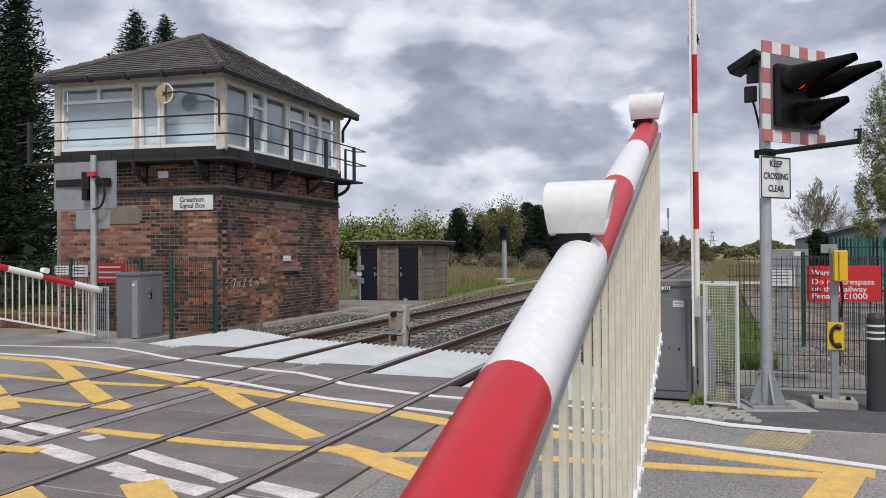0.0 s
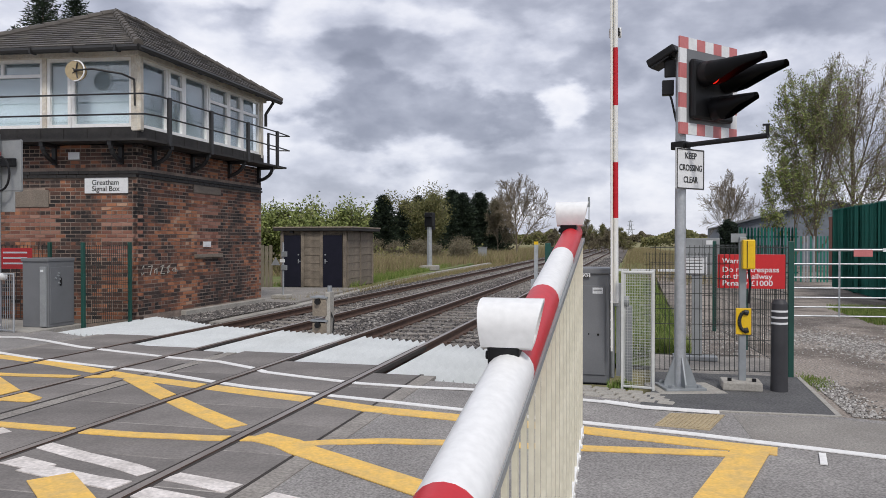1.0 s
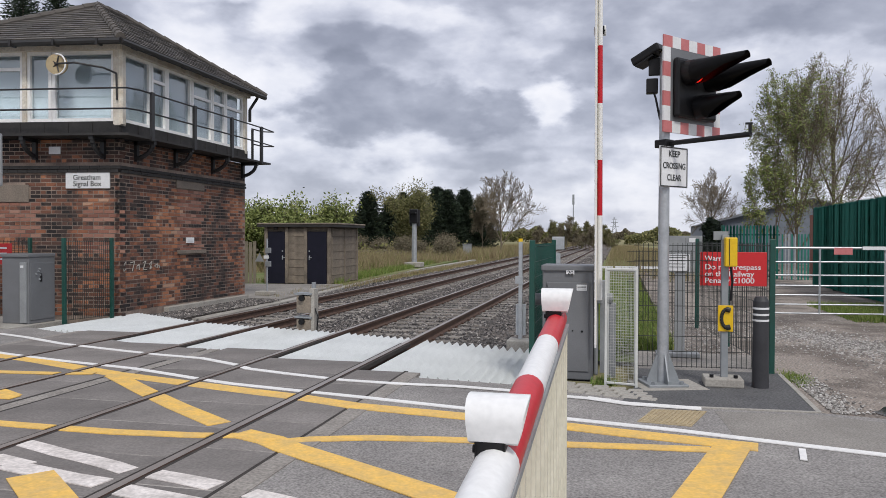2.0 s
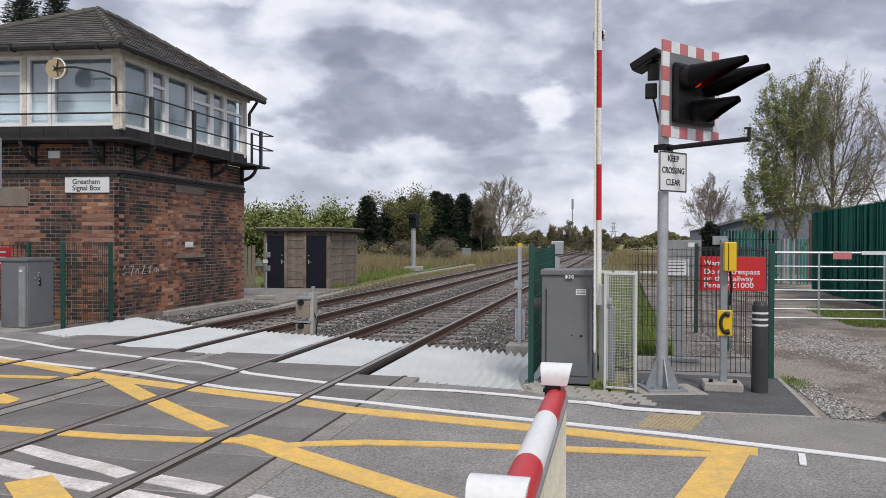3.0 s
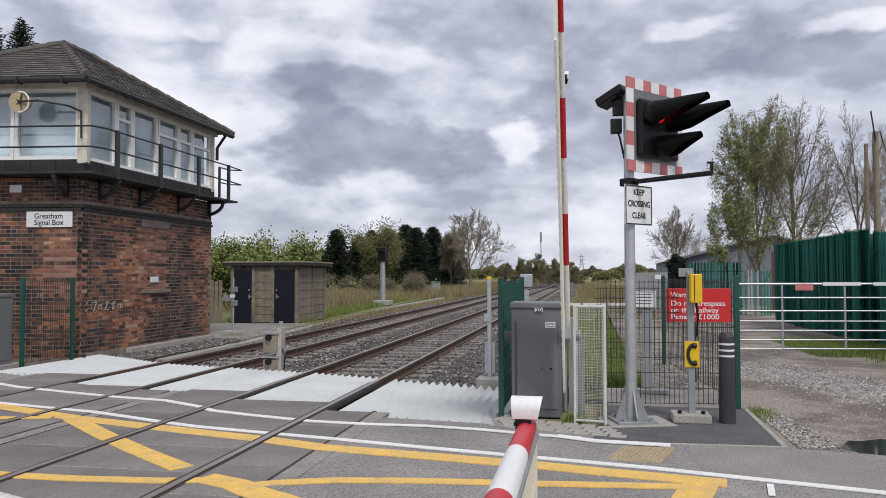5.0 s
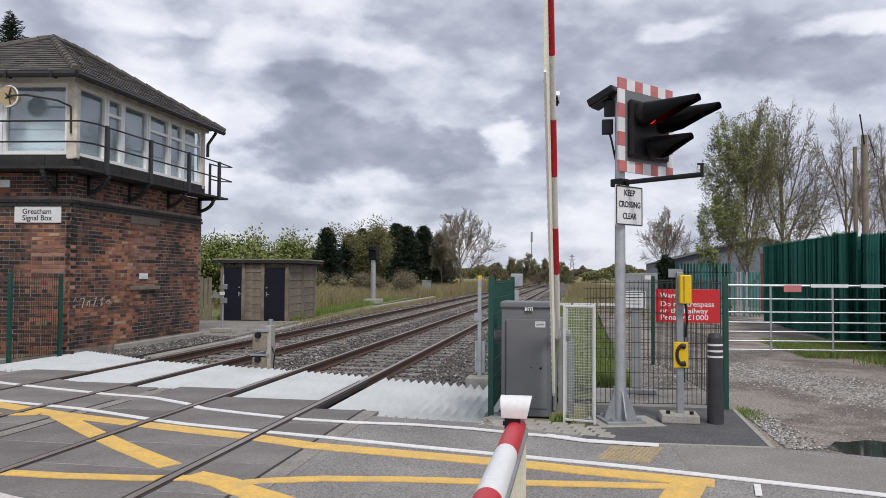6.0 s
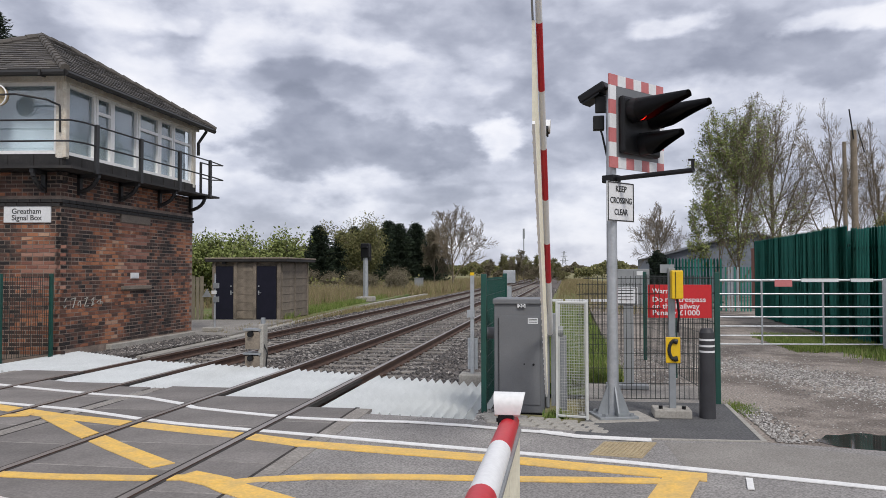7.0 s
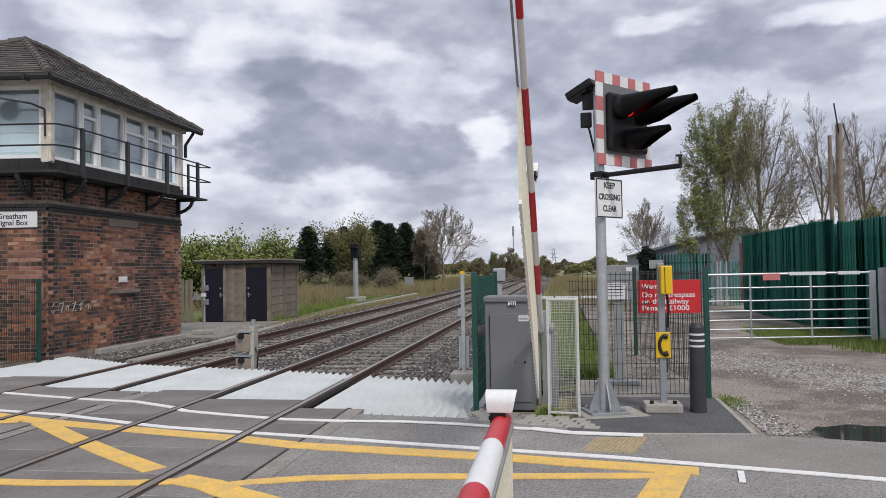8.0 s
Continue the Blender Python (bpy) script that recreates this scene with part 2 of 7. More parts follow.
M = dict(
    asphalt=mat("asphalt", (0.205, 0.193, 0.185), (0.315, 0.298, 0.282), rough=0.9, scale=0.9, fine=55, bump=0.45, grain=0.42),
    old_asphalt=mat("worn_asphalt", (0.30, 0.28, 0.255), (0.22, 0.205, 0.185), rough=0.92, scale=0.9, fine=60, bump=0.6, grain=0.3),
    new_asphalt=mat("new_asphalt", (0.085, 0.085, 0.088), (0.12, 0.12, 0.12), rough=0.9, scale=2, fine=40, bump=0.5, grain=0.4),
    panel=mat("rubber_panel", (0.150, 0.137, 0.128), (0.232, 0.212, 0.198), rough=0.85, scale=1.1, fine=45, bump=0.2, spread=0.12),
    yellow=mat("yellow_road_paint", (0.85, 0.53, 0.12), (0.60, 0.41, 0.17), rough=0.7, mid=0.56, scale=4.5, fine=34, bump=0.12, grain=0.10),
    white_paint=mat("white_road_paint", (0.86, 0.85, 0.83), (0.74, 0.73, 0.71), rough=0.7, scale=3, fine=30, bump=0.2, grain=0.08),
    worn_white=mat("worn_white_paint", (0.88, 0.82, 0.78), (0.50, 0.46, 0.43), rough=0.8, scale=3.4, fine=30, bump=0.2),
    grp=mat("white_glassfibre", (0.71, 0.73, 0.72), (0.60, 0.62, 0.61), rough=0.35, scale=1.5, fine=30, bump=0.05, grain=0.05),
    ground=mat("rough_grass", (0.16, 0.17, 0.055), (0.30, 0.24, 0.13), rough=0.95, scale=0.11, fine=7, bump=1.0, soft=0.12),
    verge=mat("green_grass_ground", (0.10, 0.17, 0.035), (0.20, 0.17, 0.08), rough=0.95, scale=0.7, fine=14, bump=0.8),
    yard=mat("gravel_yard", (0.29, 0.25, 0.215), (0.15, 0.125, 0.106), rough=0.95, scale=0.7, fine=34, bump=0.5, soft=0.06, grain=0.5),
    ballast=mat("ballast_bed", (0.085, 0.077, 0.072), (0.15, 0.125, 0.108), rough=0.95, scale=0.8, fine=11, bump=1.0),
    stone=many("ballast_stone", ((0.0, (0.045, 0.043, 0.044)), (0.45, (0.115, 0.106, 0.102)), (0.85, (0.22, 0.20, 0.185)), (1.0, (0.46, 0.43, 0.40)))),
    gravel=many("gravel_stone", ((0.0, (0.15, 0.14, 0.13)), (0.5, (0.32, 0.30, 0.28)), (1.0, (0.6, 0.58, 0.55)))),
    sleeper=mat("weathered_sleeper", (0.25, 0.23, 0.205), (0.15, 0.13, 0.11), rough=0.9, scale=5, fine=40, spread=0.2),
    rail_side=mat("rusty_rail", (0.065, 0.037, 0.028), (0.11, 0.064, 0.045), rough=0.8, scale=6, fine=60),
    rail_top=mat("worn_rail_head", (0.36, 0.32, 0.295), (0.22, 0.19, 0.175), rough=0.38, metal=0.3, scale=2, fine=40, bump=0.03, stretch=(1, 0.1, 1), grain=0.05),
    groove=mat("dirty_flangeway", (0.03, 0.027, 0.025), (0.05, 0.04, 0.035), rough=0.95),
    mortar=mat("mortar", (0.36, 0.28, 0.23), (0.13, 0.105, 0.09), rough=0.95, scale=1.5, fine=60),
    stone_block=mat("weathered_stone", (0.24, 0.20, 0.165), (0.17, 0.145, 0.12), rough=0.9, scale=3, fine=40, bump=0.4),
    concrete=mat("concrete", (0.42, 0.40, 0.36), (0.31, 0.29, 0.26), rough=0.9, scale=2, fine=35, bump=0.3),
    concrete_worn=mat("worn_concrete", (0.33, 0.305, 0.275), (0.22, 0.20, 0.18), rough=0.92, scale=2.5, fine=35, bump=0.4, grain=0.3),
    shed_concrete=mat("shed_concrete", (0.27, 0.225, 0.175), (0.13, 0.11, 0.088), rough=0.9, scale=1.8, fine=30, bump=0.3, spread=0.1),
    slate=many("roof_slate", ((0.0, (0.062, 0.056, 0.052)), (0.5, (0.092, 0.083, 0.075)), (1.0, (0.135, 0.12, 0.103))), rough=0.7, bump=0.35),
    ridge=mat("ridge_tile", (0.115, 0.102, 0.09), (0.075, 0.068, 0.062), rough=0.8),
    upvc=mat("white_upvc", (0.92, 0.92, 0.91), (0.87, 0.87, 0.86), rough=0.4, fine=20, bump=0.03, grain=0.05),
    cream=mat("peeling_cream_paint", (0.76, 0.73, 0.65), (0.58, 0.51, 0.42), rough=0.7, scale=5, fine=40),
    black=mat("black_paint", (0.018, 0.018, 0.02), (0.03, 0.03, 0.032), rough=0.5, fine=30, bump=0.08, grain=0.05),
    black_board=mat("blackened_timber", (0.018, 0.017, 0.017), (0.036, 0.033, 0.032), rough=0.7, fine=25),
    gutter=mat("black_gutter", (0.025, 0.024, 0.024), rough=0.5, fine=20, bump=0.05, grain=0.05),
    galv=mat("galvanised_steel", (0.52, 0.54, 0.56), (0.40, 0.42, 0.44), rough=0.45, metal=0.6, scale=7, fine=40, bump=0.05, grain=0.05),
    dull_galv=mat("dull_galvanised_steel", (0.33, 0.35, 0.37), (0.26, 0.28, 0.29), rough=0.55, metal=0.4, scale=5, fine=40, bump=0.05, grain=0.05),
    grey=mat("grey_cabinet_paint", (0.168, 0.174, 0.184), (0.142, 0.147, 0.155), rough=0.45, scale=2, fine=60, bump=0.04, grain=0.05),
    light_grey=mat("light_grey_paint", (0.30, 0.315, 0.32), (0.24, 0.25, 0.26), rough=0.5, scale=3, fine=40, bump=0.04, grain=0.05),
    green=mat("green_fence_paint", (0.008, 0.075, 0.058), (0.012, 0.055, 0.043), rough=0.45, scale=4, fine=40, bump=0.04, grain=0.05),
    pale_green=mat("green_palisade_paint", (0.016, 0.19, 0.145), (0.013, 0.15, 0.115), rough=0.5, scale=3, fine=40, bump=0.05, spread=0.1, grain=0.05),
    wire=mat("dark_mesh_wire", (0.025, 0.03, 0.028), rough=0.5, fine=30, bump=0.03),
    red=mat("red_reflective_band", (0.58, 0.016, 0.028), (0.52, 0.014, 0.024), rough=0.4, scale=6, fine=50, bump=0.03, grain=0.05),
    boom_white=mat("white_boom_paint", (0.84, 0.84, 0.83), (0.81, 0.81, 0.80), rough=0.4, scale=1.5, fine=50, bump=0.03, grain=0.05),
    skirt=mat("cream_skirt_bar", (0.76, 0.72, 0.58), (0.66, 0.62, 0.49), rough=0.5, scale=6, fine=40, bump=0.04, grain=0.05),
    sign_red=mat("red_sign_face", (0.60, 0.022, 0.026), (0.55, 0.02, 0.024), rough=0.4, scale=2, fine=40, bump=0.02, grain=0.05),
    sign_white=mat("white_sign_face", (0.78, 0.79, 0.80), (0.70, 0.71, 0.72), rough=0.45, scale=3, fine=40, bump=0.02, grain=0.05),
    pink=mat("faded_red_band", (0.56, 0.19, 0.19), (0.50, 0.15, 0.15), rough=0.5, scale=6, fine=40, bump=0.03, grain=0.05),
    phone_yellow=mat("yellow_phone_box", (0.80, 0.52, 0.01), (0.72, 0.45, 0.01), rough=0.4, scale=4, fine=40, bump=0.02, grain=0.05),
    black_plastic=mat("black_plastic", (0.006, 0.006, 0.007), (0.011, 0.011, 0.012), rough=0.42, fine=40, bump=0.05, spec=0.3, grain=0.05),
    bollard=mat("grey_black_plastic", (0.03, 0.03, 0.034), (0.045, 0.045, 0.05), rough=0.6, fine=50, bump=0.1, grain=0.05),
    ink=mat("black_lettering", (0.02, 0.02, 0.02), rough=0.5, bump=0.0),
    navy=mat("dark_blue_door", (0.006, 0.007, 0.016), (0.010, 0.010, 0.022), rough=0.6, spec=0.3, scale=4, fine=30, bump=0.06, grain=0.05),
    lens_red=mat("red_lamp_glow", (0.9, 0.02, 0.01), emit=0.8, bump=0.0),
    timber=mat("weathered_fence_board", (0.24, 0.21, 0.155), (0.16, 0.14, 0.10), rough=0.9, scale=4, fine=30, spread=0.2, stretch=(1, 1, 0.15)),
    bark=mat("bark", (0.27, 0.22, 0.165), (0.19, 0.155, 0.115), rough=0.95, scale=6, fine=40, bump=0.4),
    twig=mat("bare_twig", (0.26, 0.215, 0.155), (0.19, 0.155, 0.11), rough=0.95, bump=0.0),
    water=mat("puddle_water", (0.055, 0.05, 0.045), rough=0.04, bump=0.0, spec=0.6),
    straw=many("dry_grass_blade", ((0.0, (0.20, 0.15, 0.085)), (0.5, (0.33, 0.26, 0.15)), (1.0, (0.17, 0.19, 0.055)))),
    blade=many("green_grass_blade", ((0.0, (0.09, 0.15, 0.025)), (0.6, (0.18, 0.26, 0.05)), (1.0, (0.32, 0.31, 0.12)))),
    maroon=mat("faded_maroon_paint", (0.12, 0.03, 0.03), (0.16, 0.06, 0.055), rough=0.7),
    cladding=mat("blue_grey_cladding", (0.22, 0.25, 0.30), (0.17, 0.20, 0.24), rough=0.6, grain=0.05),
    tactile=mat("buff_tactile_paving", (0.45, 0.36, 0.22), (0.36, 0.29, 0.18), rough=0.85, scale=6, fine=40),
)
BRICKS = ((0.0, (0.022, 0.018, 0.018)), (0.20, (0.050, 0.034, 0.030)), (0.38, (0.098, 0.052, 0.040)), (0.53, (0.175, 0.077, 0.050)), (0.66, (0.28, 0.112, 0.062)), (0.80, (0.40, 0.168, 0.088)), (0.94, (0.46, 0.28, 0.19)))
M["brick"] = many("mixed_brick", BRICKS, patch=0.45, patch_scale=0.9)
M["brick_piece"] = many("mixed_brick_face", BRICKS, per="object", patch=0.45, patch_scale=0.9)
M["red_brick"] = many("red_infill_brick", ((0.0, (0.18, 0.075, 0.055)), (0.4, (0.27, 0.12, 0.085)), (0.8, (0.33, 0.17, 0.125)), (1.0, (0.36, 0.2, 0.15))), per="object")


def glass_mat(name, tint, rough, clear):
    m = bpy.data.materials.new(name)
    m.use_nodes = True
    b = m.node_tree.nodes["Principled BSDF"]
    b.inputs["Base Color"].default_value = (*tint, 1)
    b.inputs["Roughness"].default_value = rough
    b.inputs["Transmission Weight"].default_value = clear
    b.inputs["IOR"].default_value = 1.75
    b.inputs["Specular IOR Level"].default_value = 1.0
    return m


M["pale_mesh"] = mat("pale_mesh_wire", (0.62, 0.63, 0.61), (0.52, 0.53, 0.51), rough=0.5, fine=30, bump=0.0, grain=0.05)
M["dust"] = mat("dusty_joint", (0.40, 0.37, 0.34), (0.20, 0.18, 0.165), rough=0.95, scale=1.3, fine=40, soft=0.08)
M["glass"] = glass_mat("window_glass", (0.80, 0.88, 0.92), 0.01, 0.9)
# blind colour brightened and blued to stand in for sky reflected in the panes
M["blind"] = mat("blind_with_sky_reflection", (0.66, 0.74, 0.79), (0.61, 0.69, 0.74), rough=0.7, scale=0.6, fine=20, bump=0.0, grain=0.03)
M["conifer"] = many("dark_conifer_needles", ((0.0, (0.008, 0.016, 0.009)), (0.6, (0.018, 0.034, 0.016)), (1.0, (0.038, 0.06, 0.026))))
M["spring"] = many("spring_leaves", ((0.0, (0.08, 0.11, 0.026)), (0.6, (0.18, 0.215, 0.055)), (1.0, (0.29, 0.32, 0.11))))
M["olive"] = many("olive_leaves", ((0.0, (0.075, 0.08, 0.026)), (0.6, (0.145, 0.145, 0.05)), (1.0, (0.22, 0.20, 0.08))))
M["brownbush"] = many("budding_twigs", ((0.0, (0.10, 0.085, 0.055)), (0.6, (0.15, 0.125, 0.08)), (1.0, (0.19, 0.17, 0.10))))


# ---- mesh tools ----
def box(bm, c, s, rz=0.0, m=None, bev=0.0):
    geom = bmesh.ops.create_cube(bm, size=1.0)["verts"]
    t = Matrix.Translation(c) @ Matrix.Rotation(rz, 4, "Z") @ Matrix.Diagonal((*s, 1))
    bmesh.ops.transform(bm, matrix=(m @ t) if m else t, verts=geom)
    if bev:
        edges = list({e for v in geom for e in v.link_edges})
        bmesh.ops.bevel(bm, geom=edges, offset=bev, segments=2, profile=0.5, affect="EDGES")
    return bm


def tube(bm, p, q, r, r2=None, n=10):
    p, q = Vector(p), Vector(q)
    d = q - p
    geom = bmesh.ops.create_cone(bm, cap_ends=True, segments=n, radius1=r, radius2=r if r2 is None else r2, depth=d.length)["verts"]
    bmesh.ops.transform(bm, matrix=Matrix.Translation((p + q) / 2) @ d.to_track_quat("Z", "Y").to_matrix().to_4x4(), verts=geom)
    return bm


def slab(bm, pts, z0, z1):
    """An upright prism over a plan polygon."""
    lo = [bm.verts.new((x, y, z0)) for x, y in pts]
    hi = [bm.verts.new((x, y, z1)) for x, y in pts]
    bm.faces.new(hi)
    bm.faces.new(lo[::-1])
    for i in range(len(pts)):
        j = (i + 1) % len(pts)
        bm.faces.new((lo[i], lo[j], hi[j], hi[i]))
    return bm


def strip(bm, pts, w, z, depth=0.006):
    """A band of width w along a plan polyline, lying on the ground."""
    for (x0, y0), (x1, y1) in zip(pts, pts[1:]):
        d = Vector((x1 - x0, y1 - y0, 0)).normalized()
        n = Vector((-d.y, d.x, 0)) * w / 2
        slab(bm, [(x0 - n.x, y0 - n.y), (x1 - n.x, y1 - n.y), (x1 + n.x, y1 + n.y), (x0 + n.x, y0 + n.y)], z - depth, z)
    return bm


def finish(bm, name, material, smooth=False):
    bmesh.ops.recalc_face_normals(bm, faces=bm.faces)
    me = bpy.data.meshes.new(name)
    bm.to_mesh(me)
    bm.free()
    me.materials.append(material)
    if smooth:
        me.polygons.foreach_set("use_smooth", [True] * len(me.polygons))
        me.set_sharp_from_angle(angle=radians(40))
    return me


def part(name, bm, material, parent=None, label="", smooth=False):
    ob = new(name, finish(bm, name, material, smooth))
    ob.parent = parent
    return tagged(ob, label)


def piece(name, mesh, m, parent):
    ob = new(name, mesh)
    ob.parent = parent
    ob.matrix_basis = m
    return ob


def thing(name, at, label, category, group="", rz=0.0):
    ob = new(name)
    ob.empty_display_size = 0.2
    ob.matrix_basis = Matrix.Translation(at) @ Matrix.Rotation(rz, 4, "Z")
    return tagged(ob, label, category, group)


def raw(name, verts, faces, material, parent=None, label="", kind=""):
    me = bpy.data.meshes.new(name)
    me.from_pydata(verts, [], faces)
    me.materials.append(material)
    me.update()
    ob = new(name, me)
    ob.parent = parent
    return tagged(ob, label, kind=kind)


def lettering(name, text, size, m, material, parent, spacing=1.0, width=0.0):
    """Words as a flat mesh from the built-in font."""
    cu = bpy.data.curves.new(name, "FONT")
    cu.body, cu.size, cu.extrude, cu.align_x, cu.align_y = text, size, 0.001, "LEFT", "TOP"
    cu.space_line, cu.offset = spacing, size * 0.012
    tmp = new("lettering", cu)
    dg = bpy.context.evaluated_depsgraph_get()
    me = bpy.data.meshes.new_from_object(tmp.evaluated_get(dg))
    bpy.data.objects.remove(tmp)
    if width:
        xs = [v.co.x for v in me.vertices]
        me.transform(Matrix.Diagonal((width / (max(xs) - min(xs)), 1, 1, 1)))
    me.materials.clear()
    me.materials.append(material)
    return piece(name, me, m, parent)


# ---- the setting ----
RAILS = (-3.28, -4.785, -6.615, -8.12)
LANES = []  # stretches of x between the rails, where paint lies
edges = [60.0] + [v for r in RAILS for v in (r + 0.075, r - 0.075)] + [-60.0]
for hi, lo in zip(edges[::2], edges[1::2]):
    LANES.append((lo, hi))


def clip_x(poly, lo, hi):
    for side, lim in ((1, lo), (-1, hi)):
        out = []
        for (x0, y0), (x1, y1) in zip(poly, poly[1:] + poly[:1]):
            a, b = side * (x0 - lim), side * (x1 - lim)
            if a >= 0:
                out.append((x0, y0))
            if a * b < 0:
                k = a / (a - b)
                out.append((x0 + k * (x1 - x0), y0 + k * (y1 - y0)))
        poly = out
        if len(poly) < 3:
            return []
    return poly


def paint(name, polys, material, z=0.0005):
    bm = bmesh.new()
    for k, poly in enumerate(polys):
        z += 0.0002
        for lo, hi in LANES:
            c = clip_x(poly, lo, hi)
            if c:
                slab(bm, c, z - 0.008, z)
    return tagged(part(name, bm, material), kind="structure")


def band(pts, w):
    """Quads of width w along a polyline, mitred at the bends."""
    P = [Vector(p) for p in pts]
    off = []
    for i, p in enumerate(P):
        a = (P[i] - P[i - 1]).normalized() if i else (P[1] - P[0]).normalized()
        b = (P[i + 1] - P[i]).normalized() if i + 1 < len(P) else a
        d = (a + b).normalized()
        off.append(Vector((-d.y, d.x)) * w / 2 / max(0.5, d.dot(a)))
    out = []
    for i in range(len(P) - 1):
        q = (P[i] - off[i], P[i + 1] - off[i + 1], P[i + 1] + off[i + 1], P[i] + off[i])
        out.append([(v.x, v.y) for v in q])
    return out


def sheet(name, pts, z, material, label="", depth=0.25):
    return tagged(part(name, slab(bmesh.new(), pts, z - depth, z), material), label, kind="structure")


# one ground sheet to the horizon
ground_bm = bmesh.new()
bmesh.ops.create_grid(ground_bm, x_segments=120, y_segments=120, size=1.0)
for v in ground_bm.verts:
    x, y = math.copysign(abs(v.co.x) ** 2.6, v.co.x) * 2500, math.copysign(abs(v.co.y) ** 2.6, v.co.y) * 2500
    d = math.hypot(x, y)
    z = -0.34
    if d > 30 and not -14 < x < 3:
        z += 0.35 * (noise.noise((x / 14, y / 14, 0)) + 0.4) * min(1, (d - 30) / 30)
    v.co = (x, y, z)
tagged(part("ground", ground_bm, M["ground"], smooth=True), "rough dry and green grass beyond the railway", kind="structure")

sheet("road", [(-60, 21.5), (-14, 12.3), (-10.6, 11.6), (-8.2, 10.6), (-6.6, 10.0), (-4.7, 9.3), (-2.4, 8.62), (-0.95, 8.45), (0.1, 8.1), (2.0, 7.8), (4.2, 7.35), (60, -4), (60, -40), (-60, -30)], -0.005, M["asphalt"], "grey asphalt road over the level crossing")
sheet("yard", [(1.95, 7.85), (4.3, 7.4), (40, 1), (40, 60), (1.3, 60), (0.87, 11.65), (2.0, 11.6)], -0.03, M["yard"], "brown gravel yard behind the footway", 0.3)
sheet("pavement", [(1.0, 6.72), (2.2, 6.36), (9, 4.5), (9, 6.2), (4.2, 7.2), (2.9, 7.35), (1.95, 7.7), (0.95, 7.64)], -0.0025, M["old_asphalt"], "worn dusty footway at the yard entrance", 0.05)
sheet("footway_pad", [(0.04, 7.72), (1.92, 7.84), (1.98, 9.95), (0.25, 9.9), (0.2, 8.55)], 0.0015, M["new_asphalt"], "fresh black asphalt round the equipment", 0.1)
kerb_bm = bmesh.new()
strip(kerb_bm, [(0.1, 7.72), (1.9, 7.81)], 0.05, 0.006, 0.1)
strip(kerb_bm, [(1.93, 7.80), (1.99, 9.9)], 0.05, 0.006, 0.1)
tagged(part("edging_kerb", kerb_bm, M["concrete"]), "thin pale concrete edging", kind="structure")
sheet("slab_base", [(0.3, 9.95), (1.95, 10.0), (2.0, 11.58), (0.3, 11.6)], -0.025, M["concrete_worn"], "pale gravelled slab behind the mesh fence", 0.2)
sheet("verge", [(-0.75, 12.0), (0.75, 11.9), (0.95, 60), (-0.9, 60)], -0.06, M["verge"], "green grass strip beside the track", 0.2)
sheet("ballast_bed", [(-10.7, 11.0), (-0.95, 8.2), (-0.9, 300), (-9.6, 300), (-9.6, 30), (-10.5, 19.5)], -0.19, M["ballast"], "grey stone ballast under the tracks", 0.3)
sheet("cess_ballast", [(-10.38, 14.3), (-9.25, 14.2), (-9.42, 19.55), (-10.38, 19.5)], -0.10, M["ballast"], "ballast shoulder along the signal box", 0.2)
sheet("cess_path", [(-13.6, 19.6), (-9.35, 19.55), (-10.0, 26.2), (-13.8, 25.6)], -0.08, M["old_asphalt"], "worn path between signal box and hut", 0.3)
sheet("left_verge", [(-40, 21), (-13.8, 26), (-10.0, 26.3), (-11.3, 43), (-14, 80), (-60, 80)], -0.12, M["verge"], "grassy bank beside the line", 0.3)
trough = bmesh.new()
strip(trough, [(-9.05, 14.8), (-9.25, 19.8), (-9.85, 26), (-11.0, 37), (-11.4, 60)], 0.32, -0.13, 0.12)
tagged(part("cable_trough", trough, M["concrete"]), "pale concrete cable trough along the track", kind="structure")
edge_left = bmesh.new()
slab(edge_left, [(-13.5, 11.75), (-10.75, 11.3), (-10.7, 12.7), (-13.5, 13.1)], -0.2, 0.01)
tagged(part("cabinet_base", edge_left, M["concrete"]), "concrete base beside the signal box", kind="structure")

W2 = [(-30, 13.2), (-12, 9.48), (-10.4, 9.44), (-9.42, 9.21), (-8.5, 8.89), (-7.32, 8.58), (-6.0, 8.30), (-5.35, 8.07), (-4.86, 7.89), (-4.31, 7.71), (-3.55, 7.56), (-2.56, 7.38), (-1.55, 7.17), (-0.43, 6.96), (0.56, 6.77), (1.01, 6.65), (2.08, 6.38), (6.0, 5.3)]
W1 = [(-13, 10.3), (-11.5, 10.52), (-10.38, 10.70), (-9.6, 10.43), (-8.5, 9.95), (-7.4, 9.63), (-6.4, 9.36), (-5.6, 9.22), (-4.9, 8.87), (-4.58, 8.63), (-3.95, 8.43), (-3.12, 8.21), (-2.42, 8.16), (-1.77, 8.18), (-1.11, 8.09), (-0.49, 7.93), (-0.05, 7.86)]
paint("white_line", band(W2, 0.10) + band(W1, 0.10) + band([(1.46, 6.40), (1.40, 6.08)], 0.05) + band([(-0.3, 7.92), (0.12, 7.74), (0.83, 7.68)], 0.13), M["white_paint"], 0.0028)
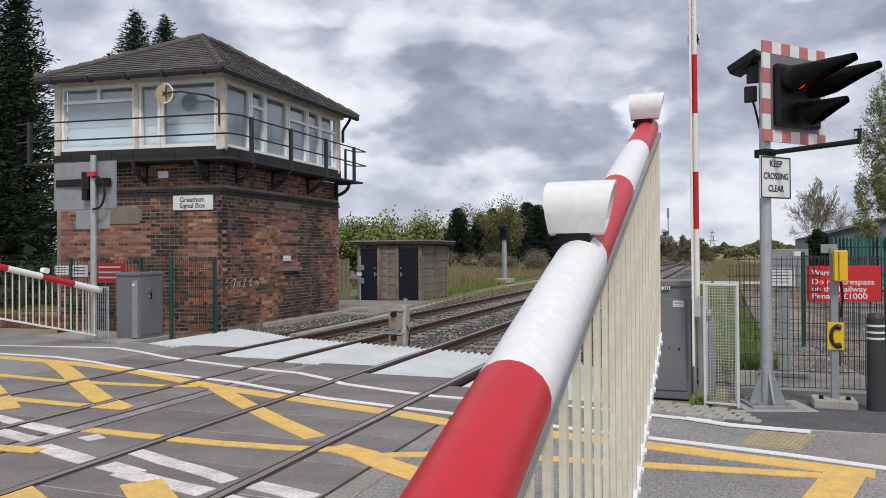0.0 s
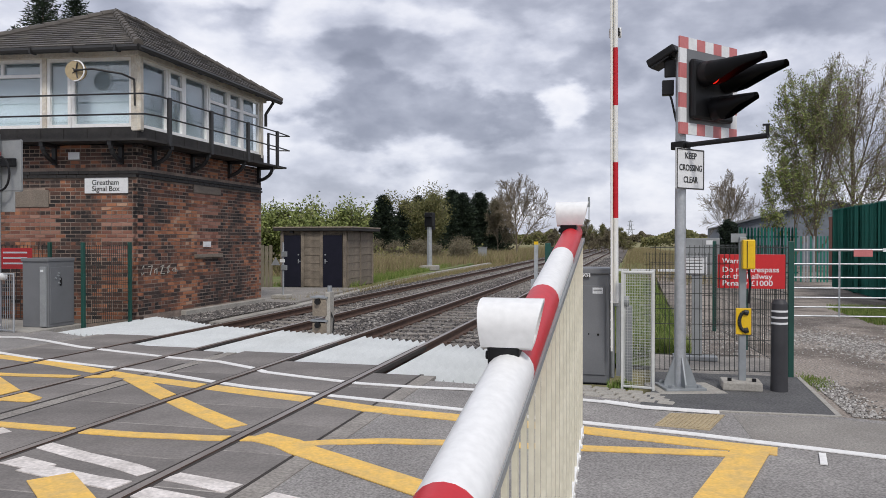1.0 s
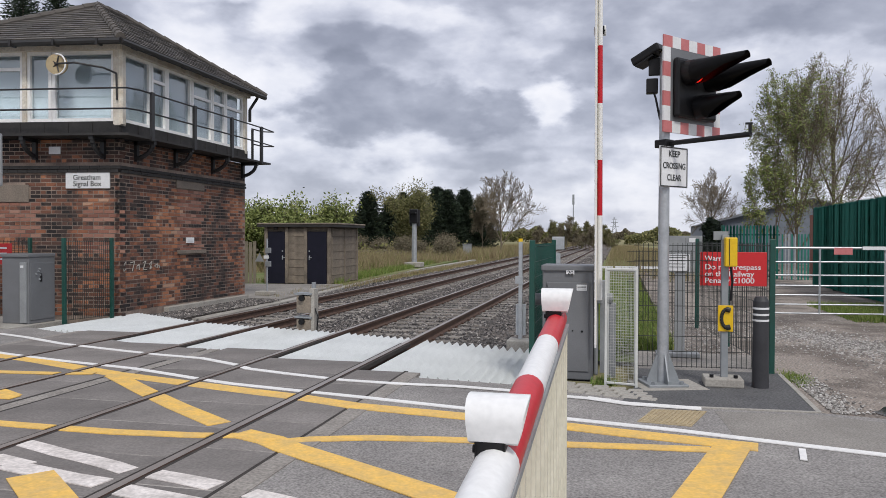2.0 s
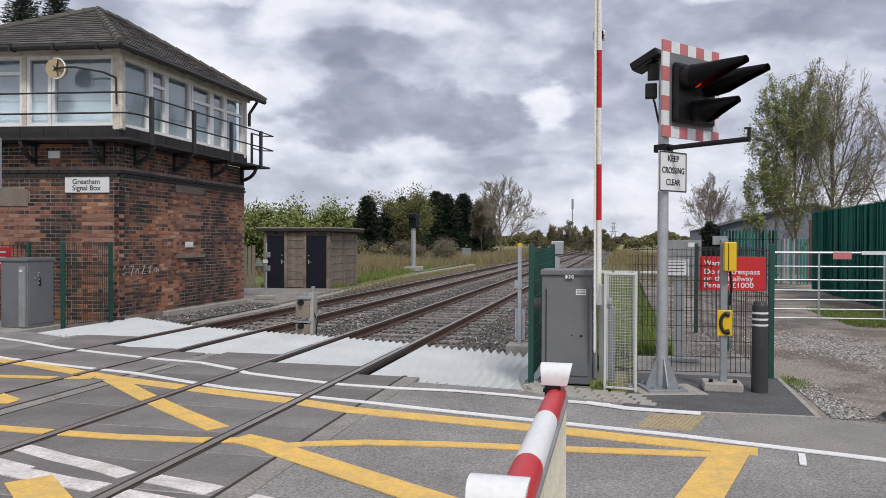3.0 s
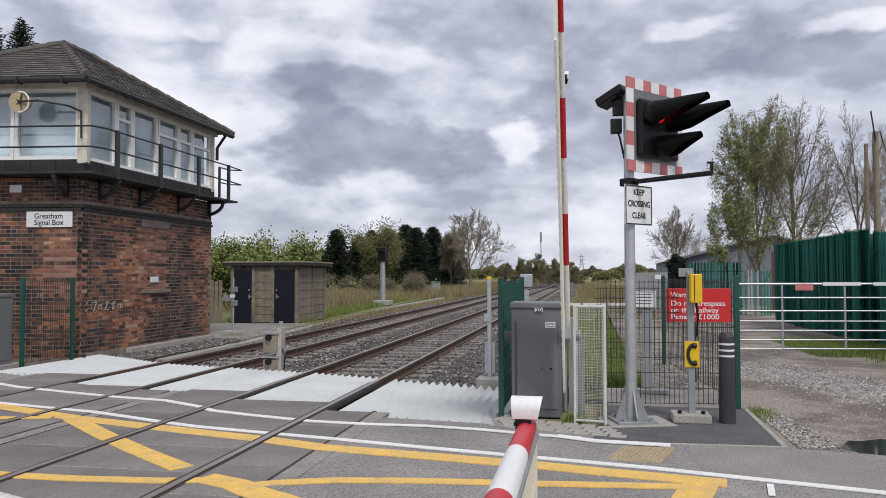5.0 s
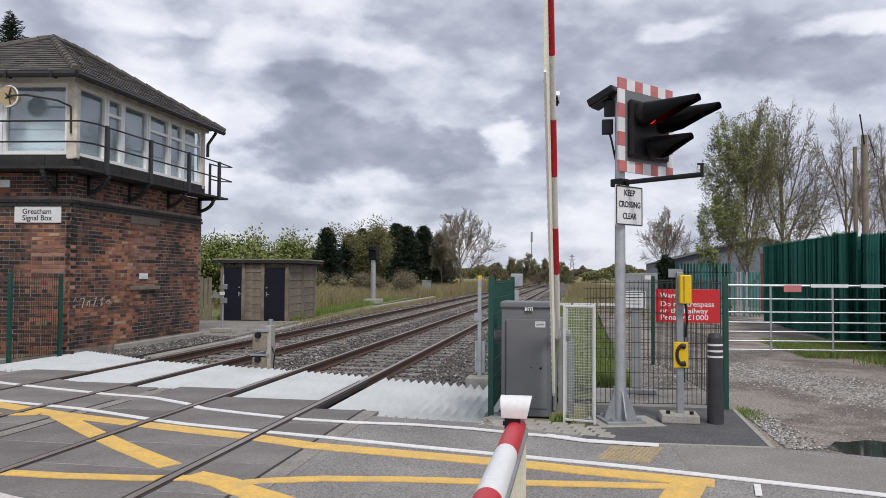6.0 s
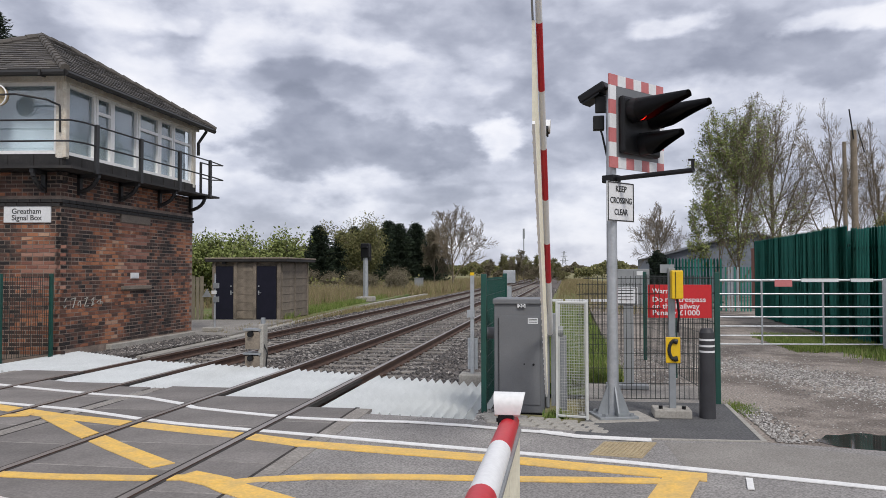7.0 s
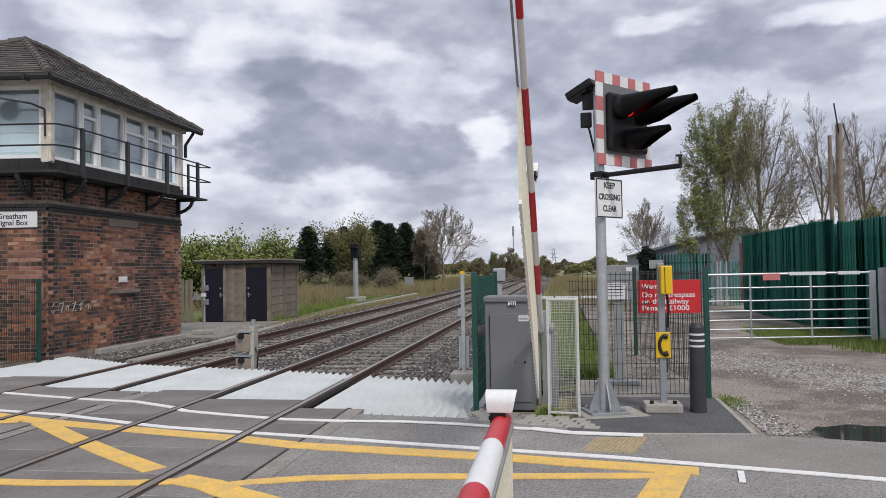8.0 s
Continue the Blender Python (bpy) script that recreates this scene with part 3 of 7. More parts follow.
paint("yellow_box_marking",
      band([(-12, 9.15), (-11.3, 9.15), (-10.4, 9.06), (-9.5, 8.97), (-8.5, 8.75), (-7.68, 8.52), (-6.93, 8.25), (-5.97, 7.91), (-5.19, 7.71), (-3.85, 7.37), (-3.27, 7.24), (-2.55, 7.0), (-1.48, 6.85), (-0.41, 6.69), (0.08, 6.58), (1.13, 6.39)], 0.24)
      + band([(-2.72, 5.60), (-2.49, 5.74), (-2.05, 5.90), (-1.37, 6.01), (-0.37, 6.10), (0.21, 6.17), (0.75, 6.22)], 0.15)
      + band([(-5.95, 7.84), (-5.04, 7.13), (-4.24, 6.54), (-3.48, 6.02)], 0.22)
      + band([(-3.15, 5.78), (-2.79, 5.64), (-2.57, 5.48), (-2.08, 5.21), (-1.35, 4.80), (-0.2, 4.15), (1.0, 3.4)], 0.26)
      + band([(-5.75, 5.57), (-4.85, 5.55), (-4.2, 5.55), (-3.46, 5.62), (-3.0, 5.72), (-2.75, 5.62)], 0.15)
      + band([(0.94, 6.40), (0.60, 5.29), (0.2, 4.0)], 0.28)
      + band([(-9.95, 8.97), (-8.91, 8.29), (-7.66, 7.39), (-6.78, 6.79), (-6.2, 6.5)], 0.26) + band([(-12, 7.85), (-9.56, 7.72), (-8.4, 7.64), (-7.5, 7.66), (-6.7, 7.75), (-6.25, 7.88)], 0.15)
      + band([(-9.8, 6.55), (-8.03, 6.48), (-6.86, 6.45), (-6.1, 6.48)], 0.16) + band([(-9.8, 7.6), (-7.35, 6.03)], 0.26)
      + band([(-4.02, 4.40), (-3.4, 3.92)], 0.30) + band([(-4.8, 3.95), (-4.3, 3.7)], 0.28) + band([(-6.3, 4.75), (-5.5, 4.82)], 0.16), M["yellow"], 0.0005)


def chipped(runs, w, seed):
    """Worn paint bars: each run broken into uneven flakes with ragged ends."""
    rng = random.Random(seed)
    out = []
    for (x0, y0), (x1, y1) in runs:
        d = Vector((x1 - x0, y1 - y0))
        n = max(2, int(d.length / 0.28))
        t = Vector((-d.y, d.x)).normalized() * w / 2
        rows = [(Vector((x0, y0)) + d * (i + rng.uniform(-0.2, 0.2)) / n, rng.uniform(0.85, 1.15), rng.uniform(0.85, 1.15)) for i in range(n + 1)]
        for (p, a, b), (q, e, g) in zip(rows, rows[1:]):
            if rng.random() < 0.03:
                continue
            out.append([tuple(v) for v in (p - t * a, q - t * e, q + t * g, p + t * b)])
    return out


paint("worn_stop_line", chipped((((-8.4, 6.0), (-6.85, 5.64)), ((-6.81, 5.63), (-5.85, 5.42)), ((-5.57, 5.40), (-5.1, 5.21)), ((-4.74, 5.10), (-3.40, 4.66)), ((-3.26, 4.66), (-2.58, 4.50)), ((-2.4, 4.45), (-1.5, 4.2))), 0.17, 5)
      + chipped((((-8.0, 5.6), (-6.5, 5.24)), ((-6.45, 5.22), (-5.85, 5.10)), ((-5.62, 4.95), (-4.80, 4.70)), ((-4.6, 4.68), (-4.2, 4.58)), ((-4.4, 4.55), (-3.40, 4.36)), ((-3.2, 4.30), (-1.6, 3.95))), 0.18, 6), M["worn_white"], 0.0002)
tact = bmesh.new()
slab(tact, [(0.2, 7.02), (0.36, 7.56), (0.87, 7.60), (0.67, 6.96)], -0.02, 0.002)
for i in range(12):
    k = i / 11
    strip(tact, [(0.22 + 0.44 * k, 7.05 - 0.05 * k), (0.38 + 0.47 * k, 7.54 + 0.04 * k)], 0.018, 0.008)
tagged(part("tactile_paving", tact, M["tactile"]), "buff ribbed tactile paving", kind="structure")

# crossing panels between the rails
for lo, hi, far in ((-4.71, -3.355, 9.52), (-6.54, -6.03, 10.08), (-5.76, -4.86, 10.22), (-8.045, -6.69, 10.36), (-9.25, -8.195, 11.5), (-3.205, -2.60, 8.93)):
    lane = tagged(new("crossing_deck"), "dark rubber crossing panels between the rails", "crossing deck", kind="structure")
    part("joint_bed", slab(bmesh.new(), [(lo + 0.01, -3), (hi - 0.01, -3), (hi - 0.01, far - 0.02), (lo + 0.01, far - 0.02)], -0.11, -0.0030), M["dust"], lane)
    me = finish(box(bmesh.new(), (0, 0, 0), (hi - lo, 0.886, 0.12), bev=0.006), "panel", M["panel"])
    for i in range(14):
        piece("panel", me, Matrix.Translation(((lo + hi) / 2, far - 0.45 - 0.9 * i, -0.061)), lane)
edge_beam = bmesh.new()
slab(edge_beam, [(-2.56, 2.0), (-2.37, 2.0), (-2.37, 8.90), (-2.56, 8.90)], -0.1, 0.001)
slab(edge_beam, [(-5.985, 2.0), (-5.815, 2.0), (-5.795, 10.05), (-5.965, 10.05)], -0.1, -0.004)
slab(edge_beam, [(-9.38, 4.0), (-9.255, 4.0), (-9.255, 11.4), (-9.38, 11.4)], -0.1, -0.002)
tagged(part("edge_beam", edge_beam, M["concrete_worn"]), "pale concrete edge beams of the crossing", kind="structure")
groove = bmesh.new()
for r in RAILS:
    slab(groove, [(r - 0.077, -6), (r + 0.077, -6), (r + 0.077, 11.4), (r - 0.077, 11.4)], -0.06, -0.0042)
for x in (-6.007, -5.785, -2.58):
    slab(groove, [(x - 0.024, -3), (x + 0.024, -3), (x + 0.024, 9.0), (x - 0.024, 9.0)], -0.06, -0.0046)
tagged(part("flangeway", groove, M["groove"]), "dark flangeway beside the rails", kind="structure")

# white ridged guards that keep walkers off the track
def guard(x0, x1, n0, n1, f0, f1):
    root = thing("trespass_guard", (0, 0, 0), "white ridged anti-trespass panels beside the crossing", "trespass guard", "trespass guards")
    teeth = max(2, round((x1 - x0) / 0.135))
    xs = [x0 + (x1 - x0) * i / (2 * teeth) for i in range(2 * teeth + 1)]
    first = 0
    while first < teeth:
        last = min(teeth, first + 5)
        verts, faces = [], []
        for i in range(2 * first, 2 * last + 1):
            x = xs[i] + (0.004 if i == 2 * first else 0.0)
            k = (x - x0) / (x1 - x0)
            z = (-0.105 if i % 2 == 0 else -0.015) + 0.003 * math.sin(first * 7)
            near, far = n0 + (n1 - n0) * k, f0 + (f1 - f0) * k + 0.03 * math.sin(first * 3)
            verts += [(x, near, z), (x, far, z), (x, near, -0.2), (x, far, -0.2)]
        for i in range(2 * (last - first)):
            a, b = 4 * i, 4 * i + 4
            faces += [(a, b, b + 1, a + 1), (a + 1, b + 1, b + 3, a + 3), (b, a, a + 2, b + 2)]
        raw("ridged_panel", verts, faces, M["grp"], root)
        first = last
    return root


for g in ((-3.12, -0.98, 8.98, 8.55, 11.95, 11.35), (-4.70, -3.37, 9.54, 9.54, 12.5, 12.1), (-6.53, -4.87, 10.22, 10.22, 12.95, 12.55), (-8.03, -6.70, 10.38, 10.38, 13.3, 12.95), (-10.45, -8.21, 11.55, 11.52, 14.6, 13.4)):
    guard(*g)


def track(xc):
    t = tagged(new("railway_track"), "rusty steel rails on concrete sleepers in ballast", "railway track", "railway tracks", "structure")
    for side in (-1, 1):
        x = xc + side * 0.7525
        prof = [(-0.035, 0.006), (0.035, 0.006), (0.036, -0.035), (0.010, -0.05), (0.010, -0.12), (0.07, -0.14), (0.07, -0.152), (-0.07, -0.152), (-0.07, -0.14), (-0.010, -0.12), (-0.010, -0.05), (-0.036, -0.035)]
        ys = [-8, 10, 30, 80, 200, 420, 700]
        verts = [(x + px, y, pz) for y in ys for px, pz in prof]
        n = len(prof)
        faces = [(j * n + i, j * n + (i + 1) % n, (j + 1) * n + (i + 1) % n, (j + 1) * n + i) for j in range(len(ys) - 1) for i in range(n)]
        ob = raw("rail", verts, faces, M["rail_side"], t)
        ob.data.materials.append(M["rail_top"])
        for f in ob.data.polygons:
            if f.index % n == 0:
                f.material_index = 1
    me = finish(box(bmesh.new(), (0, 0, 0), (2.5, 0.25, 0.2), bev=0.02), "sleeper", M["sleeper"])
    clip = bmesh.new()
    for i in range(140):
        y = 11.6 + 0.65 * i
        piece("sleeper", me, Matrix.Translation((xc + random.uniform(-0.02, 0.02), y, -0.262 + random.uniform(-0.006, 0.006))), t)
        if i < 60:
            for side in (-1, 1):
                for s in (-0.09, 0.09):
                    box(clip, (xc + side * 0.7525 + s, y, -0.145), (0.05, 0.09, 0.035))
    part("rail_clips", clip, M["rail_side"], t)


track((RAILS[0] + RAILS[1]) / 2)
track((RAILS[2] + RAILS[3]) / 2)


# ---- signal box ----
BOX_LABEL = "old brick signal box with slate roof and glazed upper floor"
signal_box = thing("signal_box", (-10.42, 13.93, 0), BOX_LABEL, "signal box")
FRONT_RZ = math.atan2(13.35 - 13.93, -14.68 + 10.42)  # the front runs this way from the corner
LF, LS = 4.30, 5.54
# local frames: u along the wall from the corner, v out of the wall, z up
FRONT = Matrix.Rotation(FRONT_RZ, 4, "Z")
SIDE = Matrix.Rotation(radians(90), 4, "Z") @ Matrix.Diagonal((1, -1, 1, 1))
TOP = 3.78


def on(wall, u, v, z):
    return wall @ Vector((u, v, z))


def wall_part(name, wall, length):
    bm = bmesh.new()
    box(bm, (length / 2, -0.157, (TOP - 0.2) / 2), (length, 0.30, TOP + 0.2), m=wall)
    return part(name, bm, M["mortar"], signal_box)


wall_front = wall_part("wall_front", FRONT, LF)
wall_side = wall_part("wall_side", SIDE, LS)
rest = bmesh.new()
slab(rest, [(-4.2, -0.2), (-0.35, 0.33), (-0.35, 5.2), (-0.02, 5.54), (-4.4, 5.3)], -0.2, TOP)
part("core_wall", rest, M["mortar"], signal_box)

BRICK_MESH = finish(box(bmesh.new(), (0, 0, 0), (0.222, 0.02, 0.066), bev=0.0), "brick", M["brick_piece"])
HALF_MESH = finish(box(bmesh.new(), (0, 0, 0), (0.106, 0.02, 0.071), bev=0.0), "brick", M["brick_piece"])
RED_MESH = finish(box(bmesh.new(), (0, 0, 0), (0.222, 0.02, 0.066), bev=0.0), "brick", M["red_brick"])


def lay(wall, length, parent, holes, reds, take):
    """Courses of brick; take(u, z) tells which ones are single objects."""
    verts, faces = [], []
    count = 0
    for c in range(int(3.85 / 0.085)):
        z = -0.02 + 0.085 * c + 0.03
        header = c % 4 == 3
        w = 0.12 if header else 0.24
        u = 0.055 if header else (0.115 if c % 2 else -0.004)
        while u < length - 0.04:
            uu, ww = u, w
            u += w
            if any(a < uu < b and p < z < q for a, b, p, q in holes):
                continue
            red = any(a < uu < b and p < z < q for a, b, p, q in reds)
            out = random.uniform(-0.004, 0.005)
            if uu + ww / 2 > length - 0.01:
                continue
            if (red or take(uu, z)) and count < 300:
                count += 1
                piece("brick", RED_MESH if red and not header else (HALF_MESH if header else BRICK_MESH), wall @ Matrix.Translation((uu, out - 0.012, z)), parent)
                continue
            hw, hz, d0, d1 = ww / 2 - 0.009, 0.0325, -0.03, out - 0.002
            k = len(verts)
            for a, b, e in ((-hw, d1, -hz), (hw, d1, -hz), (hw, d1, hz), (-hw, d1, hz), (-hw, d0, -hz), (hw, d0, -hz), (hw, d0, hz), (-hw, d0, hz)):
                verts.append(tuple(wall @ Vector((uu + a, b, z + e))))
            faces += [(k, k + 1, k + 2, k + 3), (k, k + 4, k + 5, k + 1), (k + 1, k + 5, k + 6, k + 2), (k + 2, k + 6, k + 7, k + 3), (k + 3, k + 7, k + 4, k)]
    raw("brickwork", verts, faces, M["brick"], parent, kind="stuff")


lay(FRONT, LF, wall_front, ((2.05, 3.05, 2.42, 2.82), (-1, 9, 3.02, 3.25)), ((1.9, 3.1, 1.55, 2.42), (-0.1, 0.8, 1.3, 2.3), (3.15, 4.4, 0.9, 2.5)), lambda u, z: 1.2 < u < 2.6 and 1.4 < z < 2.4)
lay(SIDE, LS, wall_side, ((2.1, 3.35, 3.0, 3.22), (2.1, 3.35, 1.27, 1.36), (-1, 9, 3.05, 3.25), (-1, 9, -1, 0.02)), ((2.22, 3.25, 1.36, 3.0),), lambda u, z: u < 2.2 and 0.7 < z < 1.6)
course_me = finish(box(bmesh.new(), (0, 0, 0), (0.22, 0.08, 0.066)), "course_brick", M["black_board"])
for wall, n, wp in ((FRONT, LF, wall_front), (SIDE, LS, wall_side)):
    for i in range(int(n / 0.23)):
        piece("course_brick", course_me, wall @ Matrix.Translation((0.115 + 0.23 * i, 0.010, 3.10)), wp)
        piece("course_brick", course_me, wall @ Matrix.Translation((0.06 + 0.23 * i, 0.024, 3.18)), wp)
stones = bmesh.new()
box(stones, (2.55, -0.004, 2.62), (0.98, 0.05, 0.38), m=FRONT, bev=0.01)
part("stone_panel", stones, M["stone_block"], signal_box, "blank weathered stone panel")
lint = bmesh.new()
box(lint, (2.72, -0.002, 3.0), (1.24, 0.06, 0.26), m=SIDE, bev=0.008)
part("lintel", lint, M["stone_block"], signal_box)
sill = bmesh.new()
box(sill, (2.75, 0.02, 1.315), (1.2, 0.1, 0.09), m=SIDE, bev=0.008)
part("window_sill", sill, M["stone_block"], signal_box, "stone sill of a bricked-up window")
plinth = bmesh.new()
box(plinth, (3.55, 0.05, -0.07), (3.9, 0.16, 0.19), m=SIDE, bev=0.015)
part("plinth", plinth, M["concrete"], signal_box, "rough concrete plinth")
plate = bmesh.new()
box(plate, (2.69, 0.012, 1.6), (0.33, 0.03, 0.14), m=SIDE, bev=0.005)
box(plate, (2.69, 0.03, 1.6), (0.27, 0.006, 0.07), m=SIDE)
part("small_plate", plate, M["sign_white"], signal_box)
for i, (dx, segs) in enumerate(((0.0, ((0.12, 0.16, 0.03, 0.05), (0.03, 0.05, 0.05, -0.05), (0.05, -0.05, 0.12, 0.0), (0.12, 0.0, 0.04, 0.03))), (0.27, ((0.0, 0.13, 0.15, 0.15), (0.15, 0.15, 0.06, -0.06))), (0.5, ((0.0, 0.05, 0.08, 0.08), (0.08, 0.08, 0.08, -0.04), (0.0, 0.05, 0.0, -0.02))),
        (0.72, ((0.0, 0.12, 0.10, 0.15), (0.10, 0.15, 0.0, -0.04), (0.0, -0.04, 0.14, -0.04))), (0.95, ((0.1, 0.14, 0.0, 0.08), (0.0, 0.08, 0.1, 0.0), (0.1, 0.0, 0.02, -0.04), (0.02, -0.04, 0.1, 0.14))), (1.15, ((0.08, 0.07, 0.0, 0.03), (0.0, 0.03, 0.08, -0.02), (0.12, 0.1, 0.12, -0.02), (0.12, 0.04, 0.19, 0.04), (0.19, 0.04, 0.19, -0.02))))):
    chalk = bmesh.new()
    for a, b, c, d in segs:
        p, q = on(SIDE, 0.08 + dx + a, 0.006, 0.98 + b), on(SIDE, 0.08 + dx + c, 0.006, 0.98 + d)
        tube(chalk, p, q, 0.011, n=6)
    part("chalk_figure", chalk, M["concrete"], signal_box, "hand-drawn chalk figure on the brick")

# upper floor: boarding, windows, posts
board = bmesh.new()
for wall, n in ((FRONT, LF), (SIDE, LS)):
    box(board, (n / 2, -0.02, 4.005), (n + 0.08, 0.16, 0.31), m=wall)
    for i in range(int(n / 0.55) + 1):
        box(board, (0.02 + 0.55 * i, 0.068, 4.005), (0.016, 0.012, 0.30), m=wall)
part("fascia_board", board, M["black_board"], signal_box, "blackened timber boarding under the windows")
SILL_Z, HEAD_Z = 4.17, 5.68


def glazing(name, wall, a, b, bars=(), posts=()):
    """One window: frame, panes and a blind behind; bars: (z, from, to) and posts: (u, from, to)."""
    w = part(name, _frame(wall, a, b, bars, posts), M["upvc"], signal_box, "white plastic window frame")
    bm = bmesh.new()
    box(bm, ((a + b) / 2, -0.05, (SILL_Z + HEAD_Z) / 2), (b - a - 0.06, 0.006, HEAD_Z - SILL_Z - 0.06), m=wall)
    pane = part("pane", bm, M["glass"], w)
    pane.visible_shadow = False
    bm = bmesh.new()
    box(bm, ((a + b) / 2, -0.20, (SILL_Z + HEAD_Z) / 2), (b - a, 0.01, HEAD_Z - SILL_Z), m=wall)
    part("blind", bm, M["blind"], w, "blind behind the glass, coloured pale blue for the sky's reflection")


def _frame(wall, a, b, bars, posts):
    bm = bmesh.new()
    for u in (a + 0.03, b - 0.03):
        box(bm, (u, -0.03, (SILL_Z + HEAD_Z) / 2), (0.075, 0.09, HEAD_Z - SILL_Z), m=wall)
    for z in (SILL_Z + 0.035, HEAD_Z - 0.035):
        box(bm, ((a + b) / 2, -0.031, z), (b - a - 0.12, 0.088, 0.07), m=wall)
    for z, c, d in bars:
        box(bm, ((c + d) / 2, -0.032, z), (d - c - 0.06, 0.086, 0.07), m=wall)
    for u, c, d in posts:
        box(bm, (u, -0.033, (c + d) / 2), (0.07, 0.084, d - c - 0.06), m=wall)
    return bm


glazing("window", SIDE, 0.13, 1.10)
glazing("window", SIDE, 1.13, 1.72, ((5.28, 1.16, 1.69),))
glazing("window", SIDE, 1.74, 2.76)
glazing("window", SIDE, 2.80, 3.74, ((5.24, 2.83, 3.71),))
glazing("window", SIDE, 3.77, 4.42, ((5.24, 3.80, 4.39),))
glazing("window", SIDE, 4.45, 5.42, ((5.24, 4.48, 5.39),))
glazing("window", FRONT, 0.10, 1.50)
glazing("window", FRONT, 1.53, 2.08)
glazing("window", FRONT, 2.18, 4.14, ((5.32, 2.21, 4.11),), ((3.15, 5.32, 5.66),))
for wall, c, s in ((FRONT, (-0.01, 0.0, 4.9), (0.22, 0.14, 1.62)), (SIDE, (0.02, 0.004, 4.9), (0.20, 0.14, 1.66)), (SIDE, (5.48, 0.0, 4.9), (0.14, 0.14, 1.66)), (FRONT, (2.13, 0.0, 4.9), (0.1, 0.1, 1.6)), (FRONT, (4.22, 0.0, 4.9), (0.16, 0.14, 1.66))):
    part("window_post", box(bmesh.new(), c, s, m=wall, bev=0.008), M["cream"], signal_box, "peeling cream timber post")
part("eaves_board", box(bmesh.new(), (2.15, 0.03, 5.76), (4.5, 0.2, 0.16), m=FRONT), M["cream"], signal_box)
part("eaves_board", box(bmesh.new(), (2.77, 0.034, 5.755), (5.7, 0.2, 0.16), m=SIDE), M["cream"], signal_box)
inside = bmesh.new()
slab(inside, [(-3.9, -0.2), (-0.3, 0.3), (-0.3, 5.2), (-4.1, 5.2)], 3.9, 5.7)
part("interior_block", inside, M["blind"], signal_box)

# roof
EC, ER, EL, EB = Vector((0.42, -0.50, 5.80)), Vector((0.42, 5.95, 5.80)), Vector((-4.36, -1.08, 5.80)), Vector((-4.85, 5.8, 5.80))
A1, A2 = Vector((-2.1, 2.0, 7.38)), Vector((-2.1, 3.05, 7.38))
roof_bm = bmesh.new()
vs = [roof_bm.verts.new(v) for v in (EC, ER, EB, EL, A1, A2)]
for f in ((0, 1, 5, 4), (3, 0, 4), (1, 2, 5), (2, 3, 4, 5), (0, 3, 2, 1)):
    roof_bm.faces.new([vs[i] for i in f])
roof = part("roof", roof_bm, M["ridge"], signal_box, "slate hipped roof, patched and weathered")


def slates(a, b, c, d, parent):
    """Courses of slates over the roof face with eave a-b and top c-d."""
    verts, faces = [], []
    up = ((c + d) / 2 - (a + b) / 2)
    nrm = (b - a).cross(up).normalized()
    if nrm.z < 0:
        nrm = -nrm
    rows = int(up.length / 0.185)
    singles = 0
    for r in range(rows):
        k0, k1 = r / rows, min(1.0, (r + 1.25) / rows)
        p, q = a.lerp(c, k0), b.lerp(d, k0)
        p1, q1 = a.lerp(c, k1), b.lerp(d, k1)
        n = max(1, int((q - p).length / 0.30))
        shift = 0.5 if r % 2 else 0.0
        for i in range(n + 1):
            s, e = max(0.0, (i - shift) / n), min(1.0, (i + 1 - shift) / n)
            if e - s < 0.02:
                continue
            s, e = s + 0.008 / n, e - 0.008 / n
            lift = nrm * (0.022 + random.uniform(0, 0.012))
            low = nrm * 0.004
            base = len(verts)
            pts = [p.lerp(q, s) + lift, p.lerp(q, e) + lift, p1.lerp(q1, e) + low, p1.lerp(q1, s) + low, p.lerp(q, s) + low, p.lerp(q, e) + low]
            verts += [tuple(v) for v in pts]
            faces += [(base, base + 1, base + 2, base + 3), (base + 4, base + 5, base + 1, base)]
    raw("slating", verts, faces, M["slate"], parent, kind="stuff")


slates(EC, ER, A1, A2, roof)
slates(EL, EC, A1, A1, roof)
hips = bmesh.new()
for p, q in ((EC, A1), (EL, A1), (A1, A2), (A2, ER)):
    n = int((q - p).length / 0.32)
    for i in range(n):
        tube(hips, p.lerp(q, i / n) + Vector((0, 0, 0.02)), p.lerp(q, (i + 1.1) / n) + Vector((0, 0, 0.01)), 0.10, 0.085, 8)
part("hip_tiles", hips, M["ridge"], roof)
gut = bmesh.new()
for p, q in ((EC, ER), (EL, EC)):
    d = Vector((0, 0, -0.06))
    tube(gut, p + d, q + d, 0.07, n=8)
    n = int((q - p).length / 0.9)
    for i in range(n):
        box(gut, p.lerp(q, (i + 0.5) / n) + Vector((0, 0, -0.075)), (0.05, 0.18, 0.12))
tube(gut, (0.3, 5.72, 5.70), (0.12, 5.6, 5.35), 0.04)
tube(gut, (0.12, 5.6, 5.35), (0.12, 5.6, 5.0), 0.045)
part("gutter", gut, M["gutter"], signal_box, "black sagging gutter and downpipe")

